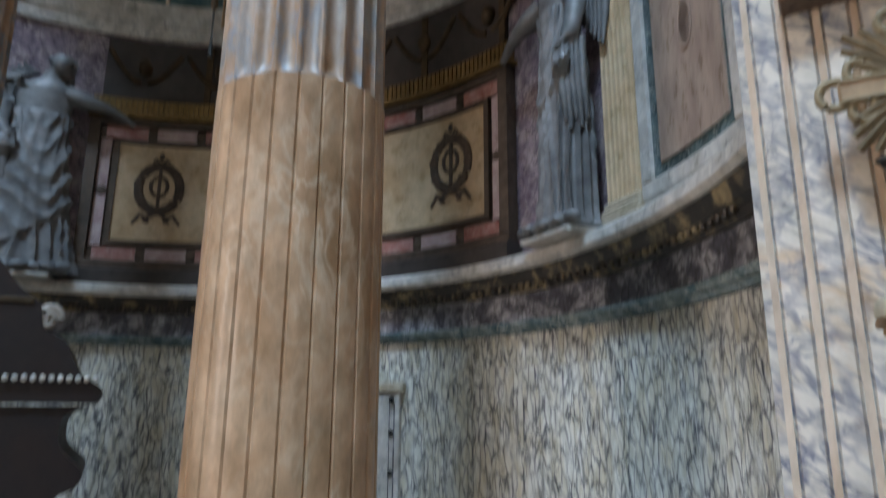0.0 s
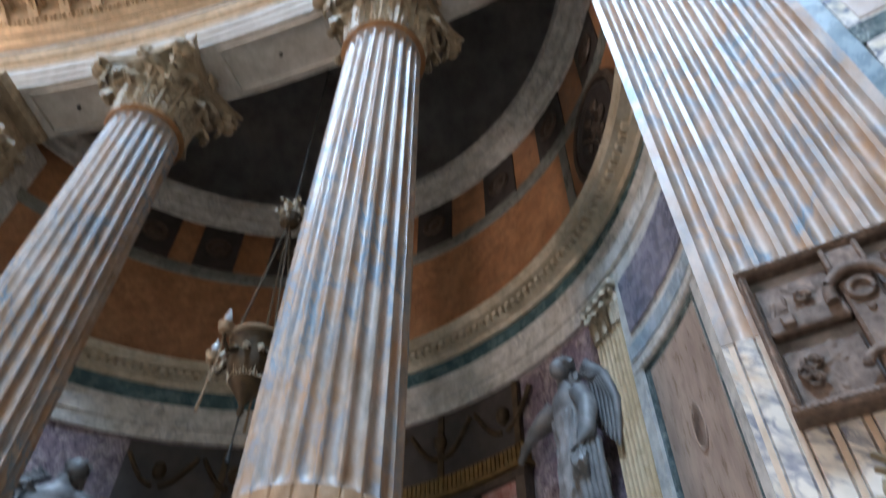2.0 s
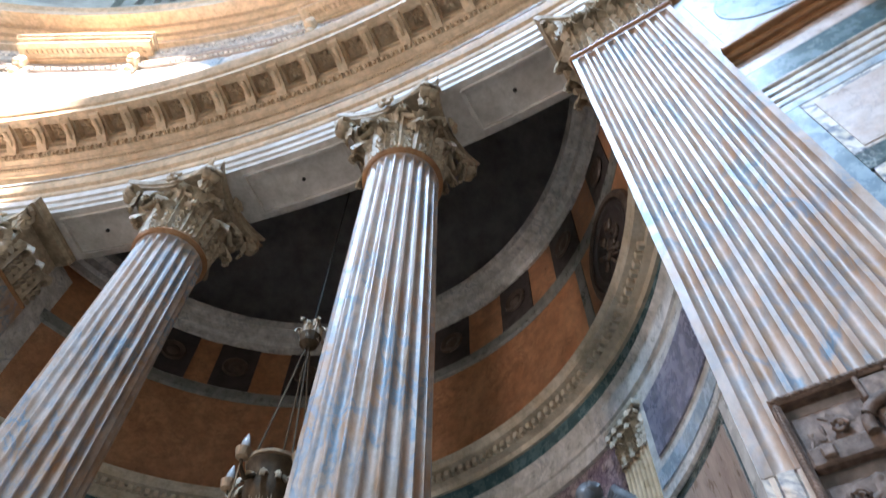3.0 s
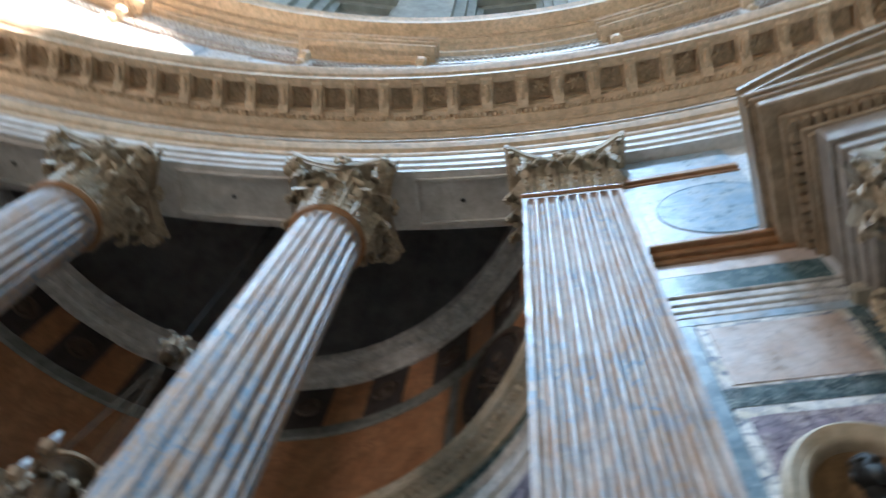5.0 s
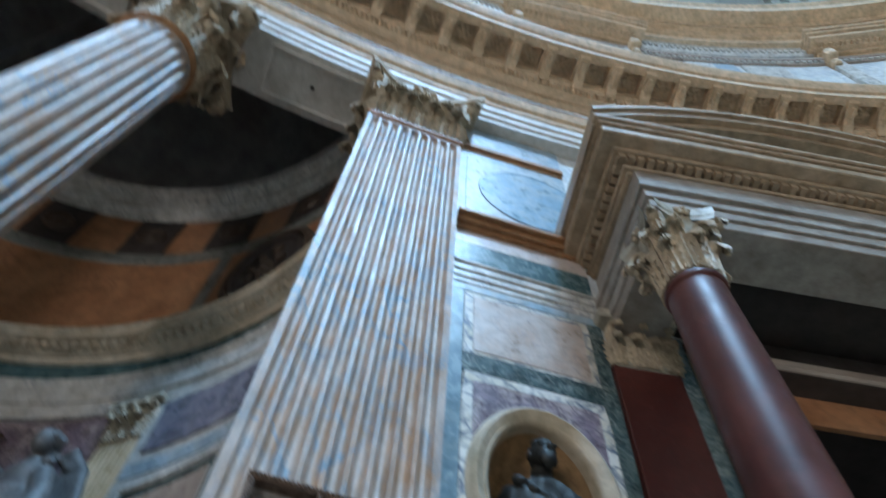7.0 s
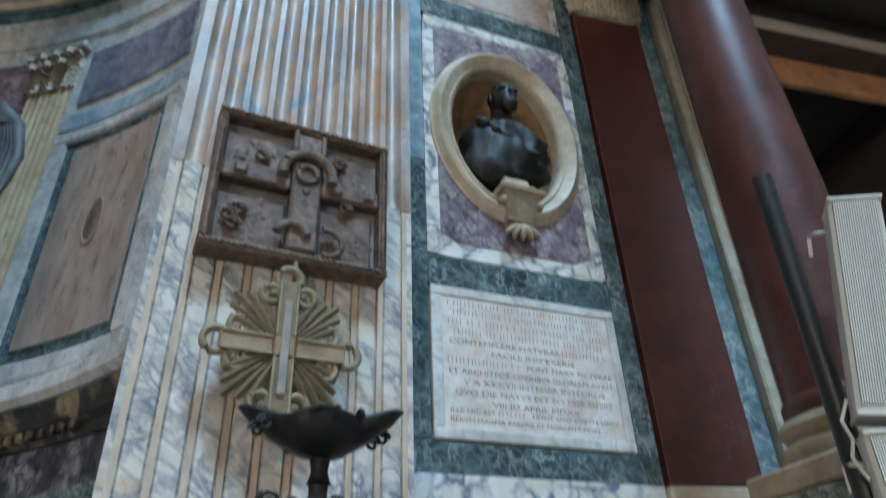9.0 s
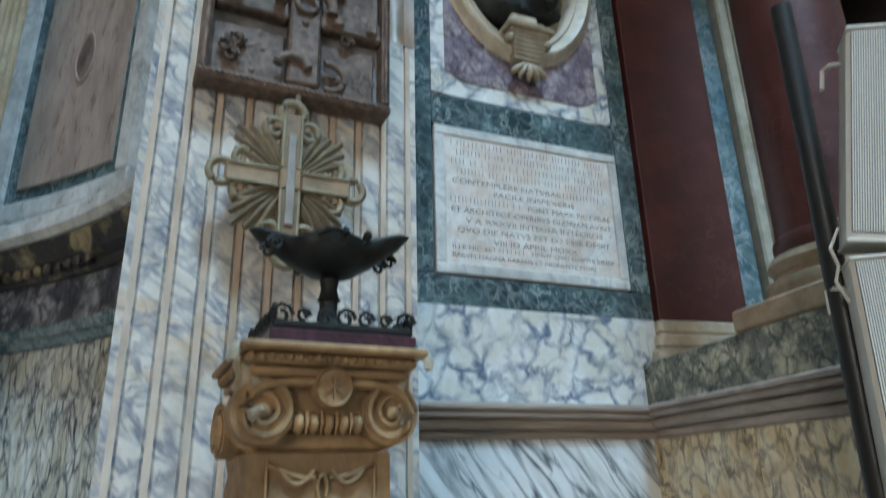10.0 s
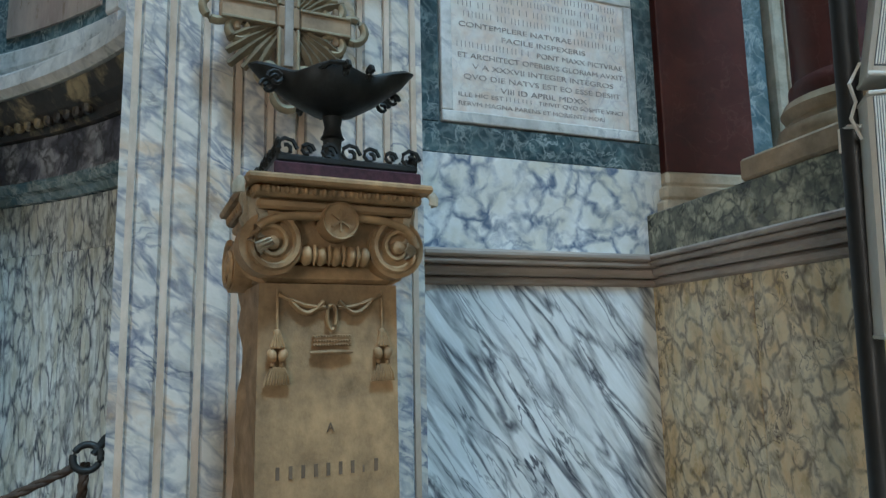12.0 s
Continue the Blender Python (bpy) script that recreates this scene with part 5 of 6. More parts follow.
bm.faces.new(ring[0])
bm.faces.new(ring[-1][::-1])
part("body", bm, M_STELE, stele, smooth=30)
cap = part("capital", boxes((-0.21, 0.21, 0.0, 0.27, 1.66, 1.72), (-0.225, 0.225, -0.03, 0.29, 1.72, 1.86), bevel=0.012), M_STELE, stele, "scrolled sandstone capital", m=Matrix.Translation((0, 0, 0.195)) @ Matrix.Diagonal((1, 1, 0.9, 1)))


def scroll(r, depth, back):
    """A solid spiral scroll seen from the front, with a boss in its eye."""
    bm = lathe([(r, 0.0), (r, depth)], 28)
    n = 44
    pts = []
    for k in range(n + 1):
        q = radians(80) + 2 * math.pi * 2.1 * k / n
        rr = r * (0.93 - 0.80 * k / n)
        pts.append((rr * math.cos(q), rr * math.sin(q), depth + 0.004))
    tube(pts, [0.013 - 0.006 * k / n for k in range(n + 1)], 6, bm)
    lathe([(0.022, depth), (0.02, depth + 0.014), (0.0, depth + 0.022)], 12, bm)
    return bm


SCROLL = mesh_of("scroll", scroll(0.094, 0.075, 0.4), M_STELE, 40)
for s in (-1, 1):
    part("scroll", SCROLL, None, cap, m=Matrix.Translation((s * 0.20, 0.03, 1.765)) @ Matrix.Rotation(radians(90), 4, "X") @ Matrix.Diagonal((s, 1, 1, 1)))
    part("scroll", SCROLL, None, cap, m=Matrix.Translation((s * 0.20, 0.21, 1.735)) @ Matrix.Rotation(s * radians(90), 4, "Z") @ Matrix.Rotation(radians(90), 4, "X") @ Matrix.Scale(0.92, 4))
    leaf = part("leaf", LEAF_CURL, None, cap, m=Matrix.Translation((s * 0.13, -0.02, 1.80)) @ Matrix.Rotation(s * radians(115), 4, "Y") @ Matrix.Scale(0.32, 4))
    part("leaf", LEAF_CURL, None, cap, m=Matrix.Translation((s * 0.245, -0.02, 1.78)) @ Matrix.Rotation(s * 0.8, 4, "Z") @ Matrix.Scale(0.42, 4))
    part("scroll_back", tube([(s * 0.20, 0.02, 1.745), (s * 0.19, 0.12, 1.745), (s * 0.20, 0.24, 1.745)], [0.088, 0.06, 0.082], 14), M_STELE, cap, smooth=50)
pts = [(-0.262 + 0.524 * k / 28, -0.055, 1.765 + 0.085 * (1 - abs(k / 14 - 1) ** 4) ** 0.5) for k in range(29)]
part("band", tube(pts, 0.014, 8), M_STELE, cap, smooth=50)
for k in range(5):
    bm = bmesh.new()
    x = -0.092 + 0.046 * k
    blob(bm, x, -0.035, 1.735, 0.018, 0.028, 0.032, 0, 2)
    if k < 4:
        tube([(x + 0.023, -0.045, 1.765), (x + 0.023, -0.05, 1.735), (x + 0.023, -0.04, 1.705)], [0.005, 0.008, 0.003], 6, bm)
    part("egg", bm, M_STELE, cap, smooth=50)
part("boss", lathe([(0.0, 0.012), (0.05, 0.012), (0.056, 0.018), (0.06, 0.01), (0.06, -0.03), (0, -0.03)], 24), M_STELE, cap, "round boss with a carved monogram", m=Matrix.Translation((0, -0.062, 1.835)) @ Matrix.Rotation(radians(90), 4, "X"), smooth=40)
mono = bmesh.new()
for q in (35, -35, 90):
    box(mono, -0.034, 0.034, -0.004, 0.003, -0.0028, 0.0028, m=Matrix.Rotation(radians(q), 4, "Y"))
part("monogram", mono, M_STELE, cap, m=Matrix.Translation((0, -0.076, 1.835)))
for w, y0, y1, z0, z1 in ((0.248, -0.070, 0.30, 1.862, 1.892), (0.266, -0.090, 0.32, 1.894, 1.925), (0.290, -0.118, 0.33, 1.927, 1.952)):
    part("abacus", boxes((-w, w, y0, y1, z0, z1), bevel=0.008), M_STELE, cap)
EGGLET = bmesh.new()
blob(EGGLET, 0, 0, 0, 0.0095, 0.010, 0.014, 0, 1)
EGGLET = mesh_of("egglet", EGGLET, M_STELE, 60)
for k in range(19):
    part("egglet", EGGLET, None, cap, m=Matrix.Translation((-0.252 + 0.028 * k, -0.090, 1.910)))
    if k < 13:
        part("egglet", EGGLET, None, cap, m=Matrix.Translation((-0.266, -0.07 + 0.0294 * k, 1.910)))


def tassel(x):
    bm = bmesh.new()
    tube([(0, -0.006, 0.17), (0, -0.008, 0.10), (0, -0.008, 0.06)], 0.004, 6, bm)
    lathe([(0.006, 0.062), (0.012, 0.058), (0.010, 0.050), (0.020, 0.022), (0.022, 0.012)], 12, bm, Matrix.Translation((0, -0.008, 0)) @ Matrix.Diagonal((1, 0.6, 1, 1)))
    for s in (-1, 1):
        blob(bm, s * 0.016, -0.014, -0.006, 0.015, 0.012, 0.019, s * 0.4, 2, 0.1)
        blob(bm, s * 0.014, -0.012, -0.030, 0.007, 0.008, 0.009, 0, 1)
    for k in range(9):
        f = (k - 4) / 4
        tube([(f * 0.018, -0.012, -0.036), (f * 0.031, -0.016, -0.06), (f * 0.037, -0.012, -0.082)], [0.004, 0.0055, 0.005], 5, bm)
    for k in range(5):
        f = (k - 2) / 2
        tube([(f * 0.008, -0.016, 0.05), (f * 0.019, -0.02, 0.015)], [0.003, 0.0045], 5, bm)
    return part("tassel", bm, M_STELE, stele, "carved cord tassel", m=Matrix.Translation((x, 0.002, 1.50)), smooth=60)


tassel(-0.168)
tassel(0.168)
bm = bmesh.new()
for s in (-1, 1):
    tube([(s * (0.165 - 0.145 * k / 10), -0.008, 1.630 - 0.035 * math.sin(math.pi * 0.55 * k / 10)) for k in range(11)], 0.0065, 6, bm)
    tube([(s * (0.13 - 0.105 * k / 10), -0.008, 1.612 - 0.032 * math.sin(math.pi * k / 10)) for k in range(11)], 0.0075, 6, bm)
tube([(0.024 * math.sin(2 * math.pi * k / 20) * (0.6 + 0.4 * (k / 20 - 0.5) ** 2), -0.010, 1.567 - 0.034 * math.cos(2 * math.pi * k / 20 + math.pi)) for k in range(21)], 0.006, 6, bm)
part("cord", bm, M_STELE, stele, "carved knotted cord", m=Matrix.Translation((0, 0, 0.025)), smooth=60)
bm = boxes((-0.060, 0.060, -0.012, 0.01, 1.485, 1.512), bevel=0.004)
for k in range(14):
    for z in (1.487, 1.498, 1.511):
        blob(bm, -0.058 + 0.0089 * k, -0.014, z, 0.0042, 0.005, 0.0042, 0, 1)
tube([(-0.068, -0.010, 1.467), (-0.05, -0.010, 1.467), (0, -0.012, 1.467), (0.05, -0.010, 1.467), (0.068, -0.010, 1.467)], [0.004, 0.0055, 0.007, 0.0055, 0.004], 8, bm)
part("crown_relief", bm, M_STELE, stele, "carved studded band and rod", m=Matrix.Translation((0, 0, 0.032)))
lettering("A", 0.036, -0.011, -0.0012, 1.288, M_STELEINK, stele)
for k in range(9):
    x = -0.165 + 0.0385 * k
    part("letter_bar", boxes((x, x + (0.011 if k != 7 else 0.005), -0.0022, 0.002, 1.175, 1.208 if k != 7 else 1.192)), M_STELEINK, stele)

lamp = thing("bronze_lamp", ST @ Matrix.Translation((0.02, 0.11, 0)), "dark bronze four-spouted oil lamp on a porphyry plinth", "lamp")
part("plinth", boxes((-0.205, 0.205, -0.19, 0.20, 1.954, 1.992), bevel=0.004), M_PORPHYRY_RED, lamp, "dark red porphyry plinth")
bm = boxes((-0.198, 0.198, -0.183, 0.193, 1.994, 2.016), bevel=0.005)
for sx, sy, ax in ((0, -0.178, 0), (0, 0.188, 0), (-0.192, 0, 1), (0.192, 0, 1)):
    for k in range(7):
        f = (k - 3) / 3
        r = (0.032, 0.020, 0.026, 0.03, 0.026, 0.020, 0.032)[k]
        x, y = (f * 0.175, sy) if ax == 0 else (sx, f * 0.165)
        n = 10
        pts = []
        for i in range(n + 1):
            q = 2 * math.pi * 1.3 * i / n
            rr = r * (1 - 0.7 * i / n)
            pts.append((x + (rr * math.cos(q) if ax == 0 else 0), y + (rr * math.cos(q) if ax else 0), 2.03 + rr * math.sin(q)))
        tube(pts, 0.006, 5, bm)
part("cresting", bm, M_BRONZE, lamp, "pierced bronze scroll cresting")
part("stem", lathe([(0.09, 2.016), (0.092, 2.03), (0.06, 2.038), (0.035, 2.06), (0.026, 2.09), (0.028, 2.12), (0.036, 2.125), (0.03, 2.135), (0.024, 2.16), (0.03, 2.19)], 20), M_BRONZE, lamp, smooth=50)
bm = bmesh.new()
rows = []
n = 72
for prof_r, prof_z, spout in ((0.03, 2.185, 0.0), (0.08, 2.195, 0.1), (0.125, 2.22, 0.35), (0.15, 2.255, 0.75), (0.155, 2.285, 1.0), (0.145, 2.292, 1.0), (0.11, 2.27, 0.6), (0.05, 2.25, 0.2)):
    row = []
    for i in range(n):
        q = 2 * math.pi * i / n + 0.35
        lob = max(0.0, math.cos(2 * q)) ** 3
        r = 1.1 * prof_r * (0.80 + 0.66 * spout * lob)
        z = prof_z + 0.01 + spout * (0.045 * lob + 0.016 * max(0, math.cos(2 * q + math.pi)) ** 2)
        row.append(bm.verts.new((r * math.cos(q - 0.35 + 0.12), r * math.sin(q - 0.35 + 0.12) * 0.95, z)))
    rows.append(row)
for p, q in zip(rows, rows[1:]):
    for i in range(n):
        bm.faces.new((p[i], p[(i + 1) % n], q[(i + 1) % n], q[i]))
bm.faces.new(rows[0][::-1])
bm.faces.new(rows[-1])
bowl = part("bowl", bm, M_BRONZE, lamp, smooth=50)
for k in range(4):
    q = k * math.pi / 2 + 0.12
    bm = bmesh.new()
    for s in (-1, 1):
        pts = []
        for i in range(15):
            w = 2 * math.pi * 1.4 * i / 14
            rr = 0.024 * (1 - 0.75 * i / 14)
            pts.append((0.185 + rr * math.cos(w), s * 0.035, 2.268 + rr * math.sin(w)))
        tube(pts, 0.0065, 6, bm)
    tube([(0.185, -0.035, 2.285), (0.14, -0.06, 2.302), (0.07, -0.09, 2.29)], 0.007, 6, bm)
    part("scroll", bm, M_BRONZE, bowl, m=Matrix.Rotation(q, 4, "Z"))

# ---- iron relief panel and rayed cross on the pilaster ----
GR = place(29.16, 22.955)
grid = thing("iron_relief", GR, "rusted iron relief panel with a ringed cross and rope edging", "relief")
part("back_plate", boxes((-0.40, 0.40, 0.0, 0.05, 3.19, 3.94)), M_IRONPLATE, grid)
bm = bmesh.new()
for x0, x1, z0, z1 in ((-0.42, 0.42, 3.905, 3.95), (-0.42, 0.42, 3.18, 3.225), (-0.415, -0.375, 3.227, 3.903), (0.375, 0.415, 3.227, 3.903)):
    box(bm, x0, x1, -0.075, 0.06, z0, z1, bevel=0.008)
part("border", bm, M_IRON, grid)
bm = bmesh.new()
for k in range(34):
    f = k / 34
    for x, z, ang in ((-0.405 + 0.82 * f, 3.928, 0.6), (-0.405 + 0.82 * f, 3.203, 0.6), (-0.395, 3.23 + 0.68 * f, 1.0), (0.395, 3.23 + 0.68 * f, 1.0)):
        blob(bm, x, -0.076, z, 0.020, 0.011, 0.010, ang, 1, 0.3)
tagged(part("rope_edging", bm, M_IRON, grid, smooth=60), kind="stuff")
for x0, x1, z0, z1 in ((-0.372, -0.064, 3.66, 3.845), (0.09, 0.372, 3.66, 3.85), (-0.372, -0.064, 3.23, 3.49), (0.09, 0.35, 3.23, 3.505)):
    part("field_plate", boxes((x0, x1, -0.03, 0.0, z0, z1), bevel=0.01), M_IRON, grid)
part("upright", boxes((-0.056, 0.082, -0.082, 0.0, 3.23, 3.72), (-0.062, 0.088, -0.07, 0.0, 3.722, 3.90), bevel=0.012), M_IRON, grid)
for x in (-0.055, 0.08):
    part("upright_edge", boxes((x - 0.012, x + 0.012, -0.09, -0.068, 3.78, 3.90), bevel=0.006), M_IRON, grid)
part("crossbar", boxes((-0.374, -0.058, -0.07, 0.0, 3.555, 3.655), (0.084, 0.374, -0.07, 0.0, 3.555, 3.655), bevel=0.012), M_IRON, grid)
for x in (-0.29, 0.32, 0.16):
    part("boss", boxes((x - 0.03, x + 0.03, -0.085, -0.065, 3.58, 3.635), bevel=0.01), M_IRON, grid)
# hood over the eye of the cross, the eye itself, a claw and a crescent at the foot
for cx, cz, r, w, a0, a1, y in ((0.012, 3.64, 0.118, 0.026, -10, 190, -0.09), (0.012, 3.645, 0.045, 0.014, 0, 360, -0.088), (-0.035, 3.285, 0.07, 0.022, 20, 165, -0.085), (0.13, 3.30, 0.068, 0.015, -110, 110, -0.07)):
    pts = [(cx + r * math.cos(radians(a0 + (a1 - a0) * k / 24)), y, cz + r * math.sin(radians(a0 + (a1 - a0) * k / 24))) for k in range(25)]
    part("ring", tube(pts, w, 8), M_IRON, grid, smooth=60)
part("stud", lathe([(0.018, 0.0), (0.016, 0.012), (0.0, 0.016)], 12), M_IRON, grid, m=Matrix.Translation((0.012, -0.08, 3.55)) @ Matrix.Rotation(radians(90), 4, "X"))
bm = bmesh.new()
for x, z in ((-0.31, 3.36), (-0.27, 3.40), (-0.29, 3.32), (0.17, 3.78), (0.21, 3.52), (-0.2, 3.72)):
    tube([(x + 0.035 * (1 - 0.6 * k / 10) * math.cos(k * 0.8), -0.05, z + 0.035 * (1 - 0.6 * k / 10) * math.sin(k * 0.8)) for k in range(11)], 0.011, 6, bm)
part("scrollwork", bm, M_IRON, grid, smooth=60)["kind"] = "stuff"
bm = bmesh.new()
rngi = random.Random(9)
for k in range(150):
    x, z = rngi.uniform(-0.34, 0.34), rngi.uniform(3.27, 3.87)
    if (x < -0.09 or x > 0.11) and (z < 3.47 or 3.68 < z < 3.82):
        blob(bm, x, -0.03, z, rngi.uniform(0.010, 0.03), rngi.uniform(0.003, 0.007), rngi.uniform(0.012, 0.04), rngi.uniform(-1, 1), 1, 0.3)
part("relief_texture", bm, M_IRON, grid, smooth=60)["kind"] = "stuff"
part("hook", tube([(0.0, -0.06, 3.18), (0.0, -0.07, 3.13), (0.0, -0.05, 3.09)], 0.012, 6), M_IRON, grid)

CR = place(29.10, 22.90, 2.76)
cross = thing("rayed_cross", CR, "dull silver cross with scrolled ends and fanned rays", "cross")
for q in (0, 90, 180, 270):
    m = Matrix.Rotation(radians(q), 4, "Y")
    L = 0.25 if q in (90, 270) else 0.30
    arm = part("arm", boxes((-0.042, 0.042, -0.055, 0.0, 0.043, L), bevel=0.008), M_SILVER, cross, m=m)
    for s in (-1, 1):
        part("raised_edge", boxes((s * 0.036 - 0.006, s * 0.036 + 0.006, -0.064, -0.05, 0.046, L - 0.005), bevel=0.003), M_IVORY, cross, m=m)
        part("crosslet", boxes((s * 0.0605 - 0.0165, s * 0.0605 + 0.0165, -0.05, 0.0, L - 0.075, L - 0.05), bevel=0.006), M_SILVER, cross, m=m)
part("centre", boxes((-0.043, 0.043, -0.062, 0.0, -0.043, 0.043), bevel=0.006), M_SILVER, cross)
part("inlay", boxes((-0.017, 0.017, -0.066, -0.055, -0.20, 0.20), bevel=0.003), M_GREYWHITE, cross, "pale grey inlay strip")
part("mount", tube([(0, -0.01, 0.0), (0, 0.05, 0.0), (0, 0.11, 0.0)], 0.02, 8), M_IRON, cross)
for q in (0, 90, 180, 270):
    m = Matrix.Rotation(radians(q), 4, "Y")
    L = 0.25 if q in (90, 270) else 0.30
    for s in (-1, 0, 1):
        rr, x, z = (0.038 if s else 0.05), s * 0.072, L - 0.07 if s else L + 0.01
        pts = [(x + rr * math.cos(2 * math.pi * k / 16), -0.035, z + rr * math.sin(2 * math.pi * k / 16)) for k in range(17)]
        part("scroll_end", tube(pts, 0.017, 6), M_IVORY, cross, m=m, smooth=60)
RAY = bmesh.new()
tube([(0, -0.03, 0.06), (0, -0.045, 0.2), (0, -0.03, 0.30)], [0.009, 0.018, 0.014], 4, RAY)
RAY = mesh_of("ray", RAY, M_RAY, 60)
for base in (45, 135, 225, 315):
    for k in range(5):
        part("ray", RAY, None, cross, m=Matrix.Rotation(radians(base + (k - 2) * 9.0), 4, "Y") @ Matrix.Diagonal((1, 1, 1.0 - 0.09 * abs(k - 2), 1)))

# ---- loudspeakers on a pole ----
stand = thing("loudspeaker_pole", Matrix.Translation((2.262, 0.368, 0)), "dark painted steel pole on a round foot", "pole")
part("pole", tube([(0, 0, 0.03), (-0.014, -0.032, 1.6), (-0.028, -0.066, 3.12)], 0.034, 20), M_POLE, stand, smooth=40)
part("cap", lathe([(0.034, 0.0), (0.034, 0.008), (0.026, 0.014)], 20), M_POLE, stand, m=Matrix.Translation((-0.028, -0.066, 3.118)))
part("foot", lathe([(0.22, 0.0), (0.22, 0.02), (0.18, 0.035), (0.04, 0.04)], 28), M_POLE, stand)


def speaker(x, y, z0, h, turn, lean):
    m = Matrix.Translation((x, y, z0)) @ Matrix.Rotation(radians(lean), 4, "X") @ Matrix.Rotation(radians(turn), 4, "Z")
    t = thing("loudspeaker", m, "cream column loudspeaker with a slatted grey grille", "loudspeaker", "loudspeakers on the pole")
    part("cabinet", boxes((-0.072, 0.072, -0.02, 0.11, 0, h), bevel=0.01), M_CABINET, t)
    for z in (0.0, h - 0.012):
        part("end_plate", boxes((-0.075, 0.075, -0.034, 0.113, z, z + 0.012), bevel=0.003), M_CABINET, t)
    part("grille", boxes((-0.06, 0.06, -0.026, -0.018, 0.03, h - 0.015)), M_GRILLE, t)
    for k in range(19):
        part("slat", boxes((-0.0588 + 0.0063 * k, -0.0552 + 0.0063 * k, -0.031, -0.025, 0.032, h - 0.017)), M_CABINET, t)
    part("clamp", tube([(-0.07, 0.07, h - 0.07), (-0.10, 0.10, h - 0.06), (-0.115, 0.13, h - 0.06), (-0.115, 0.13, h - 0.13)], 0.007, 6), M_CABINET, t)
    return t


speaker(2.13, 0.205, 2.20, 0.68, -75, 11)
speaker(2.14, 0.232, 1.50, 0.67, -75, 2)
tagged(part("cable", tube([(2.165, 0.285, 2.28), (2.15, 0.315, 2.22), (2.17, 0.305, 2.17), (2.15, 0.32, 2.12), (2.17, 0.30, 2.06)], 0.005, 6), M_CABINET), "short white cable between the loudspeakers", "cable")


# ---- the recess: tomb slab, figures, panels ----
TA = 13.7


def ex_place(c, r, z=0.0):
    s, co = math.sin(radians(c)), math.cos(radians(c))
    return Matrix.Translation((CX + r * s, CY + r * co, z)) @ Matrix.Rotation(-radians(c), 4, "Z")


def ex_band(name, r0, r1, z0, z1, a0, a1, mat, parent, label="", bev=0.0):
    prof = [(r1, z0), (r0, z0), (r0, z1), (r1, z1)] if not bev else [(r1, z0), (r0 + bev, z0), (r0, z0 + bev), (r0, z1 - bev), (r0 + bev, z1), (r1, z1)]
    ob = part(name, sweep(prof, a0, a1, 2.0, CX, CY), mat, parent)
    if label:
        ob["label"] = label
    return ob


tomb = thing("wall_tomb", Matrix(), "alabaster tomb slab in a pink and bronze border with two wreaths", "tomb")
P0, P1 = TA - 35.6, TA + 35.3
ex_band("base", 4.52, 4.75, 3.132, 3.34, P0 - 0.6, P1 + 0.6, M_DARKSTONE, tomb, "dark stone base", 0.02)
ex_band("frame", 4.60, 4.74, 3.342, 3.46, P0, P1, M_DARKBRONZE, tomb, "dark bronze outer frame", 0.02)
ex_band("frame", 4.60, 4.74, 5.24, 5.34, P0, P1, M_DARKBRONZE, tomb, "", 0.02)
ex_band("frame", 4.60, 4.74, 3.461, 5.239, P0, P0 + 1.6, M_DARKBRONZE, tomb)
ex_band("frame", 4.60, 4.74, 3.461, 5.239, P1 - 1.6, P1, M_DARKBRONZE, tomb)
for k in range(9):
    a0 = P0 + 1.7 + (P1 - P0 - 3.4) * k / 9
    a1 = P0 + 1.7 + (P1 - P0 - 3.4) * (k + 1) / 9
    for z0, z1 in ((3.465, 3.62), (5.07, 5.236)):
        ex_band("border_panel", 4.66, 4.74, z0, z1, a0 + 0.7, a1 - 0.7, M_PINK if k % 2 else M_REDPINK, tomb)
        part("boss", lathe([(0.0, 0.02), (0.05, 0.015), (0.065, 0.0), (0.065, -0.03), (0, -0.03)], 14), M_DARKBRONZE, tomb, m=ex_place(a0, 4.665, (z0 + z1) / 2) @ Matrix.Rotation(radians(90), 4, "X"))
for c in (P0 + 2.6, P1 - 2.6):
    for z0, z1 in ((3.64, 4.30), (4.40, 5.05)):
        ex_band("border_panel", 4.66, 4.74, z0, z1, c - 0.8, c + 0.8, M_PINK, tomb, "pale pink marble border")
    part("boss", lathe([(0.0, 0.02), (0.05, 0.015), (0.065, 0.0), (0.065, -0.03), (0, -0.03)], 14), M_DARKBRONZE, tomb, m=ex_place(c, 4.665, 4.35) @ Matrix.Rotation(radians(90), 4, "X"))
ex_band("border_back", 4.69, 4.745, 3.462, 5.238, P0 + 1.6, P1 - 1.6, M_DARKBRONZE, tomb)
ex_band("slab", 4.655, 4.70, 3.72, 5.0, P0 + 4.6, P1 - 4.6, M_ALABASTER, tomb, "glowing cream alabaster slab")
for z0, z1 in ((3.66, 3.72), (5.0, 5.06)):
    ex_band("inner_frame", 4.63, 4.70, z0, z1, P0 + 3.8, P1 - 3.8, M_DARKBRONZE, tomb)
for a0 in (P0 + 3.8, P1 - 4.6):
    ex_band("inner_frame", 4.63, 4.70, 3.721, 4.999, a0, a0 + 0.8, M_DARKBRONZE, tomb)


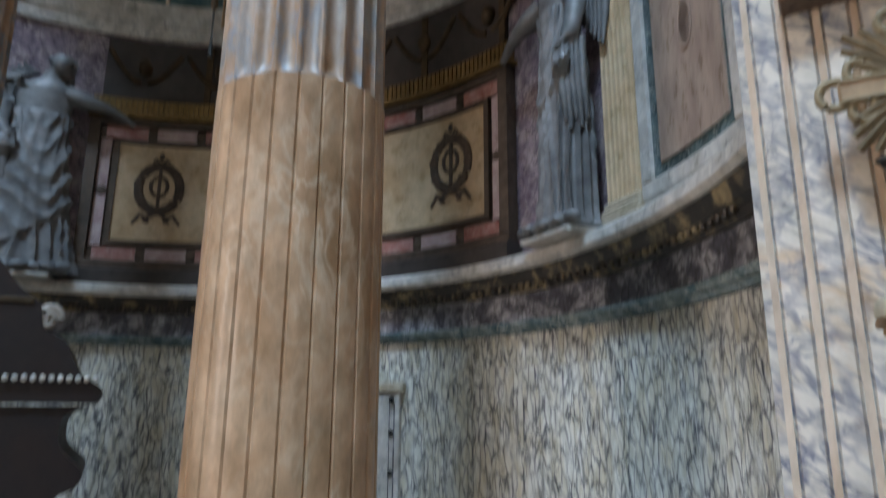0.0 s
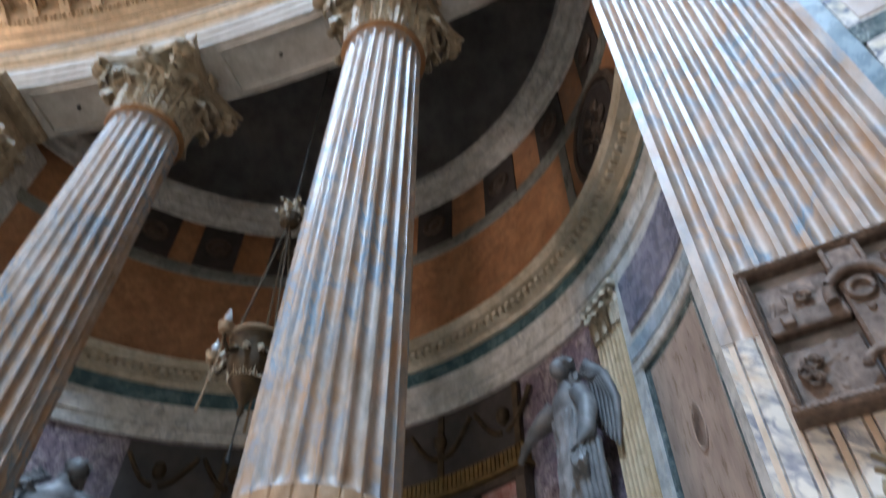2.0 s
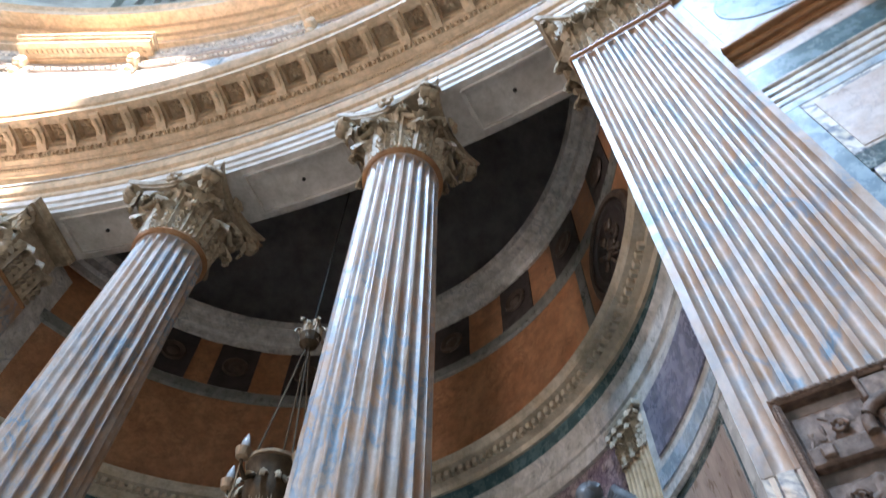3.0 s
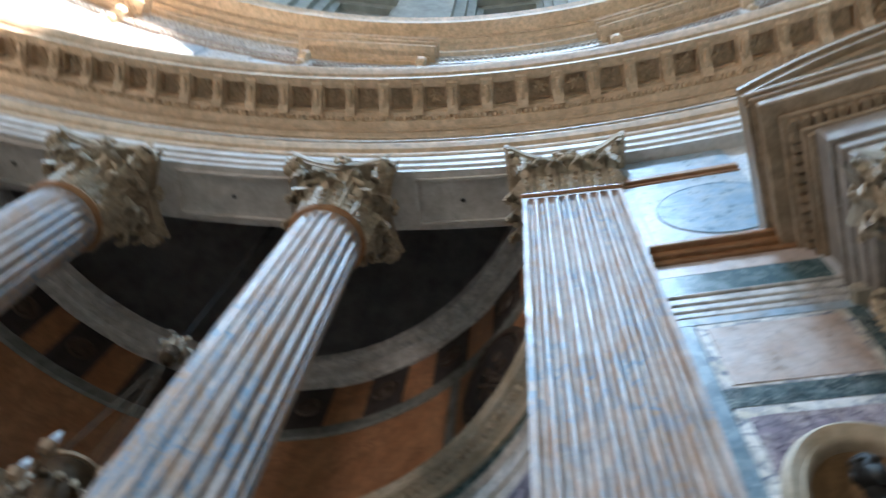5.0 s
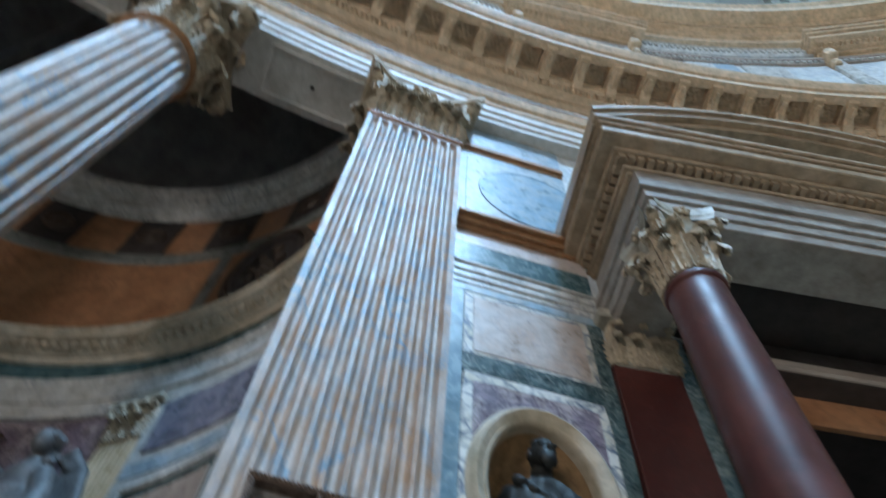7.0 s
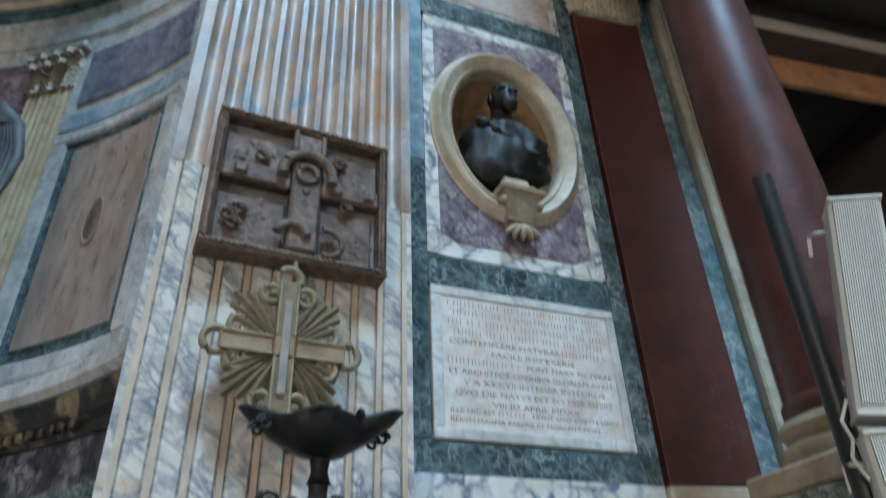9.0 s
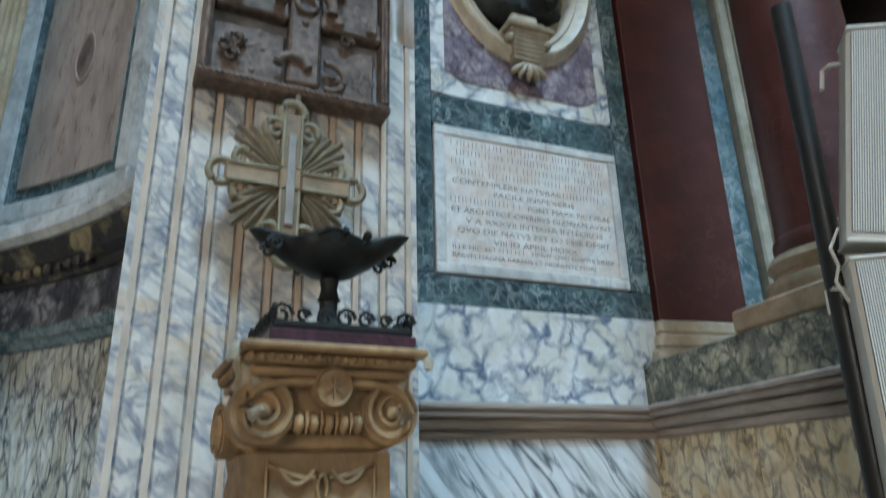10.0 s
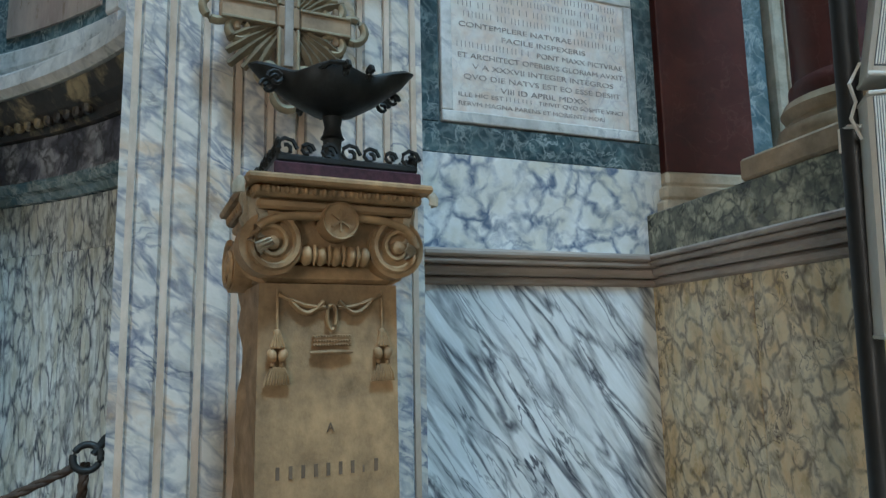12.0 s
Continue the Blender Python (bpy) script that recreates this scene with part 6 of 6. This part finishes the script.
def wreath():
    bm = bmesh.new()
    tube([(0.21 * math.cos(2 * math.pi * k / 40), 0, 0.25 * math.sin(2 * math.pi * k / 40)) for k in range(41)], 0.05, 8, bm)
    for k in range(44):
        q = 2 * math.pi * k / 44
        blob(bm, (0.21 + 0.035 * math.cos(k * 2.4)) * math.cos(q), -0.045, (0.25 + 0.035 * math.cos(k * 2.4)) * math.sin(q), 0.034, 0.018, 0.016, -q + 1.2, 1)
    box(bm, -0.016, 0.016, -0.03, 0.02, -0.26, 0.30, bevel=0.005)
    tube([(0.085 * math.cos(2 * math.pi * k / 24), -0.02, 0.02 + 0.11 * math.sin(2 * math.pi * k / 24)) for k in range(25)], 0.022, 6, bm)
    for s in (-1, 1):
        tube([(s * 0.02, -0.02, -0.27), (s * 0.10, -0.03, -0.33), (s * 0.17, -0.02, -0.30), (s * 0.20, -0.02, -0.35), (s * 0.24, -0.02, -0.40)], [0.03, 0.024, 0.026, 0.022, 0.016], 6, bm)
        blob(bm, s * 0.10, -0.02, -0.36, 0.045, 0.02, 0.03, 0.5, 1)
        tube([(0, -0.01, 0.27), (s * 0.06, -0.02, 0.33), (s * 0.085, -0.02, 0.30)], 0.014, 6, bm)
    blob(bm, 0, -0.02, 0.36, 0.03, 0.025, 0.05, 0, 1)
    return bm


WREATH = mesh_of("wreath", wreath(), M_DARKBRONZE, 60)
for c in (-10.86, 38.3):
    part("wreath", WREATH, None, tomb, "dark bronze laurel wreath with ribbons", m=ex_place(c, 4.648, 4.42) @ Matrix.Diagonal((1.2, 0.5, 1.2, 1)))
ex_band("lintel", 4.55, 4.745, 5.345, 5.40, P0 - 0.5, P1 + 0.5, M_GILT, tomb, "", 0.01)
ex_band("lintel", 4.62, 4.745, 5.401, 5.62, P0, P1, M_GILT, tomb, "dull gilt fluted band", 0.01)
bm = bmesh.new()
for k in range(88):
    box(bm, -0.018, 0.018, -0.02, 0.02, 5.43, 5.60, m=ex_place(P0 + 0.6 + k * 0.8, 4.62))
part("fluting", bm, M_GILT, tomb)["kind"] = "stuff"
ex_band("upper_panel", 4.70, 4.745, 5.622, 6.50, P0 + 1, P1 - 1, M_DARKSTONE, tomb, "dark relief panel with faint gilding")
for c0 in range(-15, 46, 12):
    bm = bmesh.new()
    for s in (-1, 1):
        pts = []
        for k in range(14):
            f = k / 13
            m = ex_place(c0 + s * (0.5 + 5.0 * f), 4.69)
            pts.append(m @ Vector((0, 0, 6.32 - 0.42 * math.sin(math.pi * 0.5 * (1 - f)))))
        tube(pts, 0.035, 6, bm)
    blob(bm, *(ex_place(c0, 4.68) @ Vector((0, 0, 6.1))), 0.09, 0.09, 0.12, 0, 2, 0.2)
    part("garland", bm, M_DARKGILT, tomb, "dim gilded garland", smooth=60)
for c in (-5.0, 15.0, 33.0, 47.5):
    ex_band("divider", 4.675, 4.745, 5.63, 6.49, c - 0.5, c + 0.5, M_DARKGILT, tomb)


def figure(mirror, label, m):
    """A draped standing figure as one plain mesh."""
    bm = bmesh.new()
    n = 150
    rows = []
    wide = 1.0 if mirror > 0 else 1.16
    prof = ((0.0, 0.38, 0.22), (0.10, 0.36, 0.22), (0.35, 0.34, 0.21), (0.7, 0.32, 0.20), (1.05, 0.30, 0.195), (1.35, 0.275, 0.185), (1.6, 0.25, 0.17), (1.85, 0.215, 0.15), (2.05, 0.23, 0.15), (2.25, 0.25, 0.15), (2.40, 0.20, 0.13), (2.48, 0.10, 0.08), (2.56, 0.075, 0.075), (2.62, 0.07, 0.075))
    steps = 92
    for k in range(steps + 1):
        z = 2.62 * k / steps
        for (z0, a0, b0), (z1, a1, b1) in zip(prof, prof[1:]):
            if z0 <= z <= z1 + 1e-6:
                f = (z - z0) / (z1 - z0)
                a, b = a0 + (a1 - a0) * f, b0 + (b1 - b0) * f
                break
        row = []
        sway = 0.06 * math.sin(z * 1.4) * mirror
        for i in range(n):
            q = 2 * math.pi * i / n
            c, w = math.cos(q), math.sin(q)
            wob = noise.noise(Vector((c * 1.6, w * 1.6, z * 1.1 + 4 * mirror)))
            low = max(0.0, min(1.0, (1.75 - z) / 0.5))
            # long pleats that fan out from the raised hip
            pleat = abs(math.sin(q * 9 + 1.1 * z * mirror + 2.2 * wob))
            fold = 0.90 + low * (0.22 * (1 - pleat) ** 1.6 - 0.05)
            # mantle: hanging loops across the front
            if mirror < 0:
                band_top, band_low = 2.0, 0.42 + 0.35 * c
            else:
                band_top, band_low = 2.15, 1.25 + 0.25 * c
            if band_low < z < band_top:
                loop = abs(math.sin(z * 10.0 - 6.0 * (c + 0.3 * mirror) ** 2 + 3.0 * wob))
                fold = 0.99 + 0.13 * (1 - loop) ** 1.3 + 0.05 * (1 - pleat)
            fold += 0.10 * wob
            if z > 2.3:
                fold = 1 + (fold - 1) * 0.3
            row.append(bm.verts.new((a * wide * fold * c + sway, b * fold * w, z)))
        rows.append(row)
    for p, q in zip(rows, rows[1:]):
        for i in range(n):
            bm.faces.new((p[i], p[(i + 1) % n], q[(i + 1) % n], q[i]))
    bm.faces.new(rows[0][::-1])
    bm.faces.new(rows[-1])
    hx = 0.0 if mirror > 0 else 0.10
    blob(bm, hx, -0.06, 2.70, 0.095, 0.11, 0.135, 0, 3, 0.1)
    blob(bm, hx, 0.00, 2.75, 0.125, 0.125, 0.115, 0, 3, 0.45)
    blob(bm, hx, 0.07, 2.60, 0.11, 0.08, 0.15, 0, 3, 0.5)
    s = -mirror
    tube([(s * 0.20, -0.02, 2.33), (s * 0.36, -0.08, 2.24), (s * 0.52, -0.10, 2.20), (s * 0.68, -0.10, 2.12), (s * 0.80, -0.10, 2.02)], [0.12, 0.11, 0.07, 0.048, 0.03], 14, bm)
    tube([(-s * 0.20, -0.02, 2.33), (-s * 0.34, -0.06, 2.08), (-s * 0.35, -0.14, 1.78), (-s * 0.24, -0.22, 1.60)], [0.105, 0.10, 0.08, 0.05], 14, bm)
    # mantle end hanging from the forearm
    for k in range(5):
        x = -s * (0.24 + 0.035 * k)
        tube([(x, -0.17 + 0.03 * k, 1.72), (x - s * 0.01, -0.18 + 0.03 * k, 1.3), (x, -0.14 + 0.03 * k, 0.95 - 0.08 * (k % 2))], [0.04, 0.036, 0.022], 8, bm)
    blob(bm, -s * 0.27, -0.20, 1.50, 0.10, 0.07, 0.14, 0.3, 3, 0.6)
    # folded wing behind the shoulder
    for k in range(6):
        x = -s * (0.17 + 0.035 * k)
        tube([(x * 0.8, 0.10, 2.58 - 0.02 * k), (x * 1.25, 0.12, 2.70 - 0.05 * k), (x * 1.55, 0.13, 2.45 - 0.07 * k), (x * 1.35, 0.12, 1.95 - 0.06 * k)], [0.05, 0.06, 0.05, 0.015], 8, bm)
    box(bm, -0.38, 0.38, -0.22, 0.20, -0.03, 0.02, bevel=0.02)
    for k in range(7):
        blob(bm, -0.33 + 0.11 * k, -0.20 - 0.03 * (k % 2), 0.04, 0.085, 0.07, 0.06, 0.2 * (k % 3 - 1), 2, 0.4)
    ob = part("draped_statue", bm, M_STATUE, None, m=m, smooth=60)
    return tagged(ob, label, "statue", "statues beside the tomb")


figure(1, "silvery patinated draped figure with one arm stretched towards the tomb", ex_place(60.8, 4.47, 3.21))
figure(-1, "silvery patinated draped figure with gathered robe beside the tomb", ex_place(-28.0, 4.47, 3.21) @ Matrix.Diagonal((1.25, 1.0, 0.97, 1)))
for c in (60.8, -28.4):
    tagged(part("statue_base", sweep([(4.745, 3.132), (4.24, 3.132), (4.22, 3.14), (4.22, 3.17), (4.24, 3.18), (4.745, 3.18)], c - 4.5, c + 4.5, 2, CX, CY), M_WHITE), "pale marble slab under a statue", "base", "statue bases")


def small_pilaster(c):
    t = thing("small_pilaster", ex_place(c, 4.70), "slender fluted cream pilaster with a small leafy capital", "pilaster", "small pilasters of the recess")
    W = 0.235
    pts = [(-W, 0.06)]
    for k in range(7):
        x0 = -W + 0.02 + k * 0.0655
        for i in range(7):
            u = i / 6
            pts.append((x0 + 0.045 * u, -0.05 + 0.02 * math.sqrt(max(0, math.sin(math.pi * u)))))
    pts.append((W, 0.06))
    bm = bmesh.new()
    rows = [[bm.verts.new((x, y, z)) for x, y in pts] for z in (3.40, 4.5, 6.06)]
    for p, q in zip(rows, rows[1:]):
        for i in range(len(p) - 1):
            bm.faces.new((p[i], p[i + 1], q[i + 1], q[i]))
    part("shaft", bm, M_FLUTEDCREAM, t, smooth=30)
    part("base", boxes((-0.29, 0.29, -0.12, 0.06, 3.134, 3.26), (-0.27, 0.27, -0.10, 0.06, 3.262, 3.33), (-0.25, 0.25, -0.08, 0.06, 3.332, 3.398), bevel=0.015), M_CREAM, t)
    cap = part("capital", boxes((-0.22, 0.22, -0.03, 0.06, 6.062, 6.46), (-0.31, 0.31, -0.14, 0.06, 6.462, 6.545), bevel=0.015), M_CAPSMALL, t)
    for k in range(3):
        part("leaf", LEAF_LOW, None, cap, m=Matrix.Translation((-0.15 + 0.15 * k, -0.04, 6.062)) @ Matrix.Scale(0.48, 4))
    for k in range(4):
        part("leaf", LEAF_HIGH, None, cap, m=Matrix.Translation((-0.20 + 0.135 * k, -0.03, 6.062)) @ Matrix.Scale(0.46, 4))
    for s in (-1, 1):
        part("volute", VOLUTE, None, cap, m=Matrix.Translation((s * 0.22, -0.09, 6.40)) @ Matrix.Diagonal((s, 1, 1, 1)) @ Matrix.Scale(0.45, 4))


for c in (68.0, 2 * TA - 68.0):
    small_pilaster(c)
for sgn in (1, -1):
    def sp(lo, hi):
        return (lo, hi) if sgn > 0 else (2 * TA - hi, 2 * TA - lo)
    panel = thing("framed_panel", Matrix(), "brown figured alabaster panel in white and blue-grey frames", "panel", "framed panels of the recess")
    ex_band("surround", 4.66, 4.745, 3.134, 6.54, *sp(71.0, 92.0), M_WHITE, panel, "white marble surround")
    ex_band("outer_frame", 4.60, 4.66, 3.26, 3.40, *sp(72.0, 89.0), M_WHITE, panel, "", 0.02)
    ex_band("outer_frame", 4.60, 4.66, 5.30, 5.42, *sp(72.0, 89.0), M_WHITE, panel, "", 0.02)
    for lo, hi in ((72.0, 73.6), (87.4, 89.0)):
        ex_band("outer_frame", 4.60, 4.66, 3.401, 5.299, *sp(lo, hi), M_WHITE, panel, "", 0.01)
    ex_band("dark_border", 4.635, 4.67, 3.402, 5.298, *sp(73.6, 87.4), M_GREEN, panel, "speckled dark blue-green border")
    ex_band("slab", 4.62, 4.67, 3.50, 5.20, *sp(75.0, 86.2), M_WOODY, panel, "brown figured alabaster with a lozenge grain")
    ex_band("blue_slab", 4.64, 4.67, 5.78, 6.42, *sp(72.6, 88.0), M_BLUESLAB, panel, "blue-violet mottled marble slab", 0.005)
    ex_band("blue_band", 4.645, 4.67, 5.50, 5.66, *sp(71.4, 90.0), M_BLUEBAND, panel, "pale blue marble band")
    c = sum(sp(75.0, 86.2)) / 2
    part("lozenge", lathe([(0.08, 0.0), (0.085, 0.003), (0.095, 0.003), (0.10, 0.0)], 28), M_WOODY, panel, m=ex_place(c, 4.612, 4.4) @ Matrix.Rotation(radians(90), 4, "X") @ Matrix.Diagonal((1, 2.1, 1, 1)))

# oval medallion in the orange band
medal = thing("oval_medallion", ex_place(77.4, 4.66, 8.68), "dark oval relief medallion in a moulded frame", "medallion")
prof = [(0.0, 0.03), (0.36, 0.03), (0.39, 0.06), (0.43, 0.06), (0.45, 0.0), (0.0, 0.0)]
oval_m = Matrix.Rotation(radians(90), 4, "X") @ Matrix.Diagonal((1.25, 1.45, 1, 1))
part("plate", lathe(prof, 36), M_DARKSTONE, medal, m=oval_m, smooth=40)
bm = bmesh.new()
rngm = random.Random(5)
for k in range(26):
    q, rr = rngm.uniform(0, 6.28), 0.30 * math.sqrt(rngm.random())
    blob(bm, rr * math.cos(q), -0.05, rr * 1.15 * math.sin(q), rngm.uniform(0.03, 0.08), 0.03, rngm.uniform(0.04, 0.09), rngm.uniform(-1, 1), 2, 0.2)
part("relief", bm, M_DARKBRONZE, medal, smooth=60)["kind"] = "stuff"
part("frame", lathe([(0.45, 0.0), (0.46, 0.07), (0.50, 0.08), (0.54, 0.05), (0.55, 0.0)], 36), M_DARKBRONZE, medal, "dark moulded frame", m=oval_m, smooth=40)

# white wall panel with bronze studs in the dado
door = thing("white_panel", ex_place(24.5, 4.70), "white marble dado panel with bronze studs and incised lines", "panel")
part("panel", boxes((-0.42, 0.42, -0.05, 0.04, 0.0, 1.86), bevel=0.01), M_WHITE, door)
part("head", boxes((-0.47, 0.47, -0.09, 0.04, 1.862, 1.98), bevel=0.02), M_CREAM, door)
for s in (-1, 1):
    for z in (1.78, 1.42, 1.0):
        bm = bmesh.new()
        blob(bm, s * 0.33, -0.07, z, 0.032, 0.03, 0.04, 0, 2)
        part("stud", bm, M_BRONZE, door)
    part("groove_bar", boxes((s * 0.36 - 0.006, s * 0.36 + 0.006, -0.056, -0.04, 0.3, 1.75), (s * 0.30 - 0.004, s * 0.30 + 0.004, -0.056, -0.04, 0.3, 1.75)), M_GRANITE, door)

# dark catafalque-like chest with a beaded rim, left in the recess
chest = thing("dark_chest", Matrix.Translation((-2.66, 5.30, 0)) @ Matrix.Rotation(radians(27), 4, "Z") @ Matrix.Translation((-0.86, 0.6, 0)) @ Matrix.Diagonal((1, 1, 1.075, 1)), "dark red stone chest with stepped mouldings and beaded rim", "chest")


def moulded(pts, x_back, y0, y1):
    """A body with a moulded end, drawn out along its front."""
    bm = bmesh.new()
    fine = []
    for i in range(len(pts) - 1):
        p0, p1, p2, p3 = pts[max(0, i - 1)], pts[i], pts[i + 1], pts[min(len(pts) - 1, i + 2)]
        for k in range(5):
            t = k / 5
            fine.append(tuple(0.5 * (2 * b + (c - a) * t + (2 * a - 5 * b + 4 * c - d) * t * t + (3 * b - a - 3 * c + d) * t ** 3) for a, b, c, d in zip(p0, p1, p2, p3)))
    fine.append(pts[-1])
    loop = [(x_back, fine[0][1])] + fine + [(x_back, fine[-1][1])]
    rows = [[bm.verts.new((x, y, z)) for x, z in loop] for y in (y0, y1)]
    for i in range(len(loop)):
        j = (i + 1) % len(loop)
        bm.faces.new((rows[0][i], rows[0][j], rows[1][j], rows[1][i]))
    bm.faces.new(rows[0][::-1])
    bm.faces.new(rows[1])
    return bm


part("body", moulded([(0.60, 0.0), (0.58, 0.63), (0.62, 0.93), (0.77, 1.02), (0.79, 1.14), (0.63, 1.30), (0.63, 1.50), (0.80, 1.58)], -0.95, -0.50, 0.7), M_DARKRED, chest)
part("lid", moulded([(0.84, 1.60), (0.87, 1.70), (0.72, 1.80), (0.64, 1.92), (0.58, 2.04), (0.42, 2.13), (0.37, 2.30), (0.22, 2.42), (0.05, 2.62)], -0.95, -0.54, 0.7), M_DARKRED, chest)
part("gilt_line", boxes((-0.94, 0.33, -0.56, -0.52, 2.30, 2.33), bevel=0.005), M_DARKGILT, chest)
part("volute", tube([(0.44 + 0.09 * (1 - k / 22) * math.cos(k * 0.55), -0.50, 2.20 + 0.09 * (1 - k / 22) * math.sin(k * 0.55)) for k in range(20)], 0.03, 8), M_GREYWHITE, chest, "pale carved scroll")
BEAD = bmesh.new()
bmesh.ops.create_icosphere(BEAD, subdivisions=1, radius=0.026)
BEAD = mesh_of("bead", BEAD, M_WHITE, 60)
for k in range(30):
    part("bead", BEAD, None, chest, m=Matrix.Translation((-0.92 + 0.06 * k, -0.57, 1.77)))

# ---- hanging lamp in the recess ----
HX, HY = -1.95, 5.04
lampx = thing("hanging_lamp", Matrix.Translation((HX, HY, -0.22)) @ Matrix.Diagonal((0.82, 0.82, 1, 1)), "bronze hanging lamp with glass lights and long chains", "lamp")
part("bowl", lathe([(0.02, 5.18), (0.04, 5.23), (0.03, 5.29), (0.10, 5.39), (0.22, 5.53), (0.28, 5.71), (0.27, 5.89), (0.30, 5.93), (0.32, 5.97), (0.28, 5.99), (0.20, 5.95)], 28), M_DARKGILT, lampx, "embossed dull gilt bowl", smooth=50)
for k in range(12):
    part("leaf", LEAF_CURL, None, lampx, m=Matrix.Rotation(k * math.pi / 6, 4, "Z") @ Matrix.Translation((0, -0.20, 5.52)) @ Matrix.Scale(0.72, 4))
part("rim", lathe([(0.30, 5.985), (0.335, 5.99), (0.34, 6.02), (0.30, 6.03)], 28), M_SILVER, lampx)
part("drop", tube([(0, 0, 5.19), (0, 0, 4.95), (0, 0, 4.75)], [0.012, 0.008, 0.03], 8), M_BRONZE, lampx)
part("crown", lathe([(0.05, 7.66), (0.13, 7.72), (0.16, 7.84), (0.10, 7.90), (0.14, 8.02), (0.05, 8.10)], 14), M_DARKGILT, lampx, "leafy bronze crown")
for k in range(10):
    part("leaf", LEAF_CURL, None, lampx, m=Matrix.Translation((0, 0, 7.75 + 0.1 * (k % 2))) @ Matrix.Rotation(k * 0.628, 4, "Z") @ Matrix.Translation((0, -0.12, 0)) @ Matrix.Scale(0.5, 4))
part("chain", tube([(0, 0, 8.05), (0, 0, 10.0), (0, 0, 13.0)], 0.014, 6), M_BRONZE, lampx)
for k in range(5):
    q = 2 * math.pi * k / 5 + 0.5
    c, s = math.cos(q), math.sin(q)
    part("chain", tube([(0.03 * c, 0.03 * s, 7.66), (0.18 * c, 0.18 * s, 6.8), (0.33 * c, 0.33 * s, 6.01)], 0.012, 6), M_DARKGILT, lampx)
    arm = part("arm", tube([(0.28 * c, 0.28 * s, 5.78), (0.40 * c, 0.40 * s, 5.68), (0.50 * c, 0.50 * s, 5.75), (0.52 * c, 0.52 * s, 5.83)], [0.03, 0.025, 0.022, 0.02], 8), M_DARKGILT, lampx)
    part("cup", lathe([(0.02, 5.81), (0.07, 5.83), (0.09, 5.89), (0.095, 5.91), (0.06, 5.90)], 14), M_SILVER, arm, m=Matrix.Translation((0.52 * c, 0.52 * s, 0)))
    part("glass", lathe([(0.03, 5.90), (0.05, 5.94), (0.045, 6.0), (0.02, 6.06), (0.01, 6.09)], 12), M_GLASSY, arm, "clear glass flame-shaped bulb", m=Matrix.Translation((0.52 * c, 0.52 * s, 0)), smooth=60)
    part("pendant", tube([(0.52 * c, 0.52 * s, 5.79), (0.50 * c, 0.50 * s, 5.53), (0.53 * c, 0.53 * s, 5.28)], [0.008, 0.012, 0.02], 6), M_SILVER, arm)

# bracket, iron ring and rope barrier beside the pilaster
HOOK = place(27.72, 23.28, 1.19)
hook = thing("ring_bracket", HOOK, "dark iron bracket with a thick ring on the marble corner", "bracket")
part("bracket", tube([(0.10, 0.0, 0.03), (0.03, -0.02, 0.03), (-0.01, -0.03, 0.0), (-0.045, -0.05, -0.045)], [0.022, 0.022, 0.017, 0.012], 10), M_BRONZE, hook, smooth=60)
part("ring", tube([(-0.065 + 0.045 * math.cos(2 * math.pi * k / 24), -0.05 + 0.01 * math.sin(2 * math.pi * k / 24), -0.055 + 0.045 * math.sin(2 * math.pi * k / 24)) for k in range(25)], 0.013, 8), M_BRONZE, hook, smooth=60)


def rope(points, radius, strands=3):
    """A laid rope: strands twisted round a sagging line."""
    bm = bmesh.new()
    pts = [Vector(p) for p in points]
    for s in range(strands):
        line = []
        for i, p in enumerate(pts):
            d = (pts[min(i + 1, len(pts) - 1)] - pts[max(i - 1, 0)]).normalized()
            u = d.cross(Vector((0, 0, 1)) if abs(d.z) < 0.95 else Vector((1, 0, 0))).normalized()
            v = d.cross(u)
            q = 2 * math.pi * (i * 0.16 + s / strands)
            line.append(p + radius * 0.5 * (math.cos(q) * u + math.sin(q) * v))
        tube(line, radius * 0.6, 6, bm)
    return bm


RP = HOOK.translation
SIDE = (place(27.0, 23.2).translation - place(28.0, 23.2).translation).normalized()
line = []
for i in range(121):
    f = i / 120
    p = Vector((RP.x, RP.y, 0)) + SIDE * (0.10 + 3.0 * f)
    line.append((p.x, p.y, 1.10 - 1.05 * math.sin(math.pi * min(0.5, f * 0.62)) * 0.62))
tagged(part("barrier_rope", rope(line, 0.017), M_ROPE, smooth=60), "dark brown twisted barrier rope from the iron ring", "rope")
line = [(RP.x + SIDE.x * (0.07 + 0.05 * f), RP.y + SIDE.y * (0.07 + 0.05 * f), 1.11 - 0.75 * f) for f in np.linspace(0, 1, 40)]
tagged(part("rope_end", rope(line, 0.017), M_ROPE, smooth=60), "hanging end of the brown twisted rope", "rope")
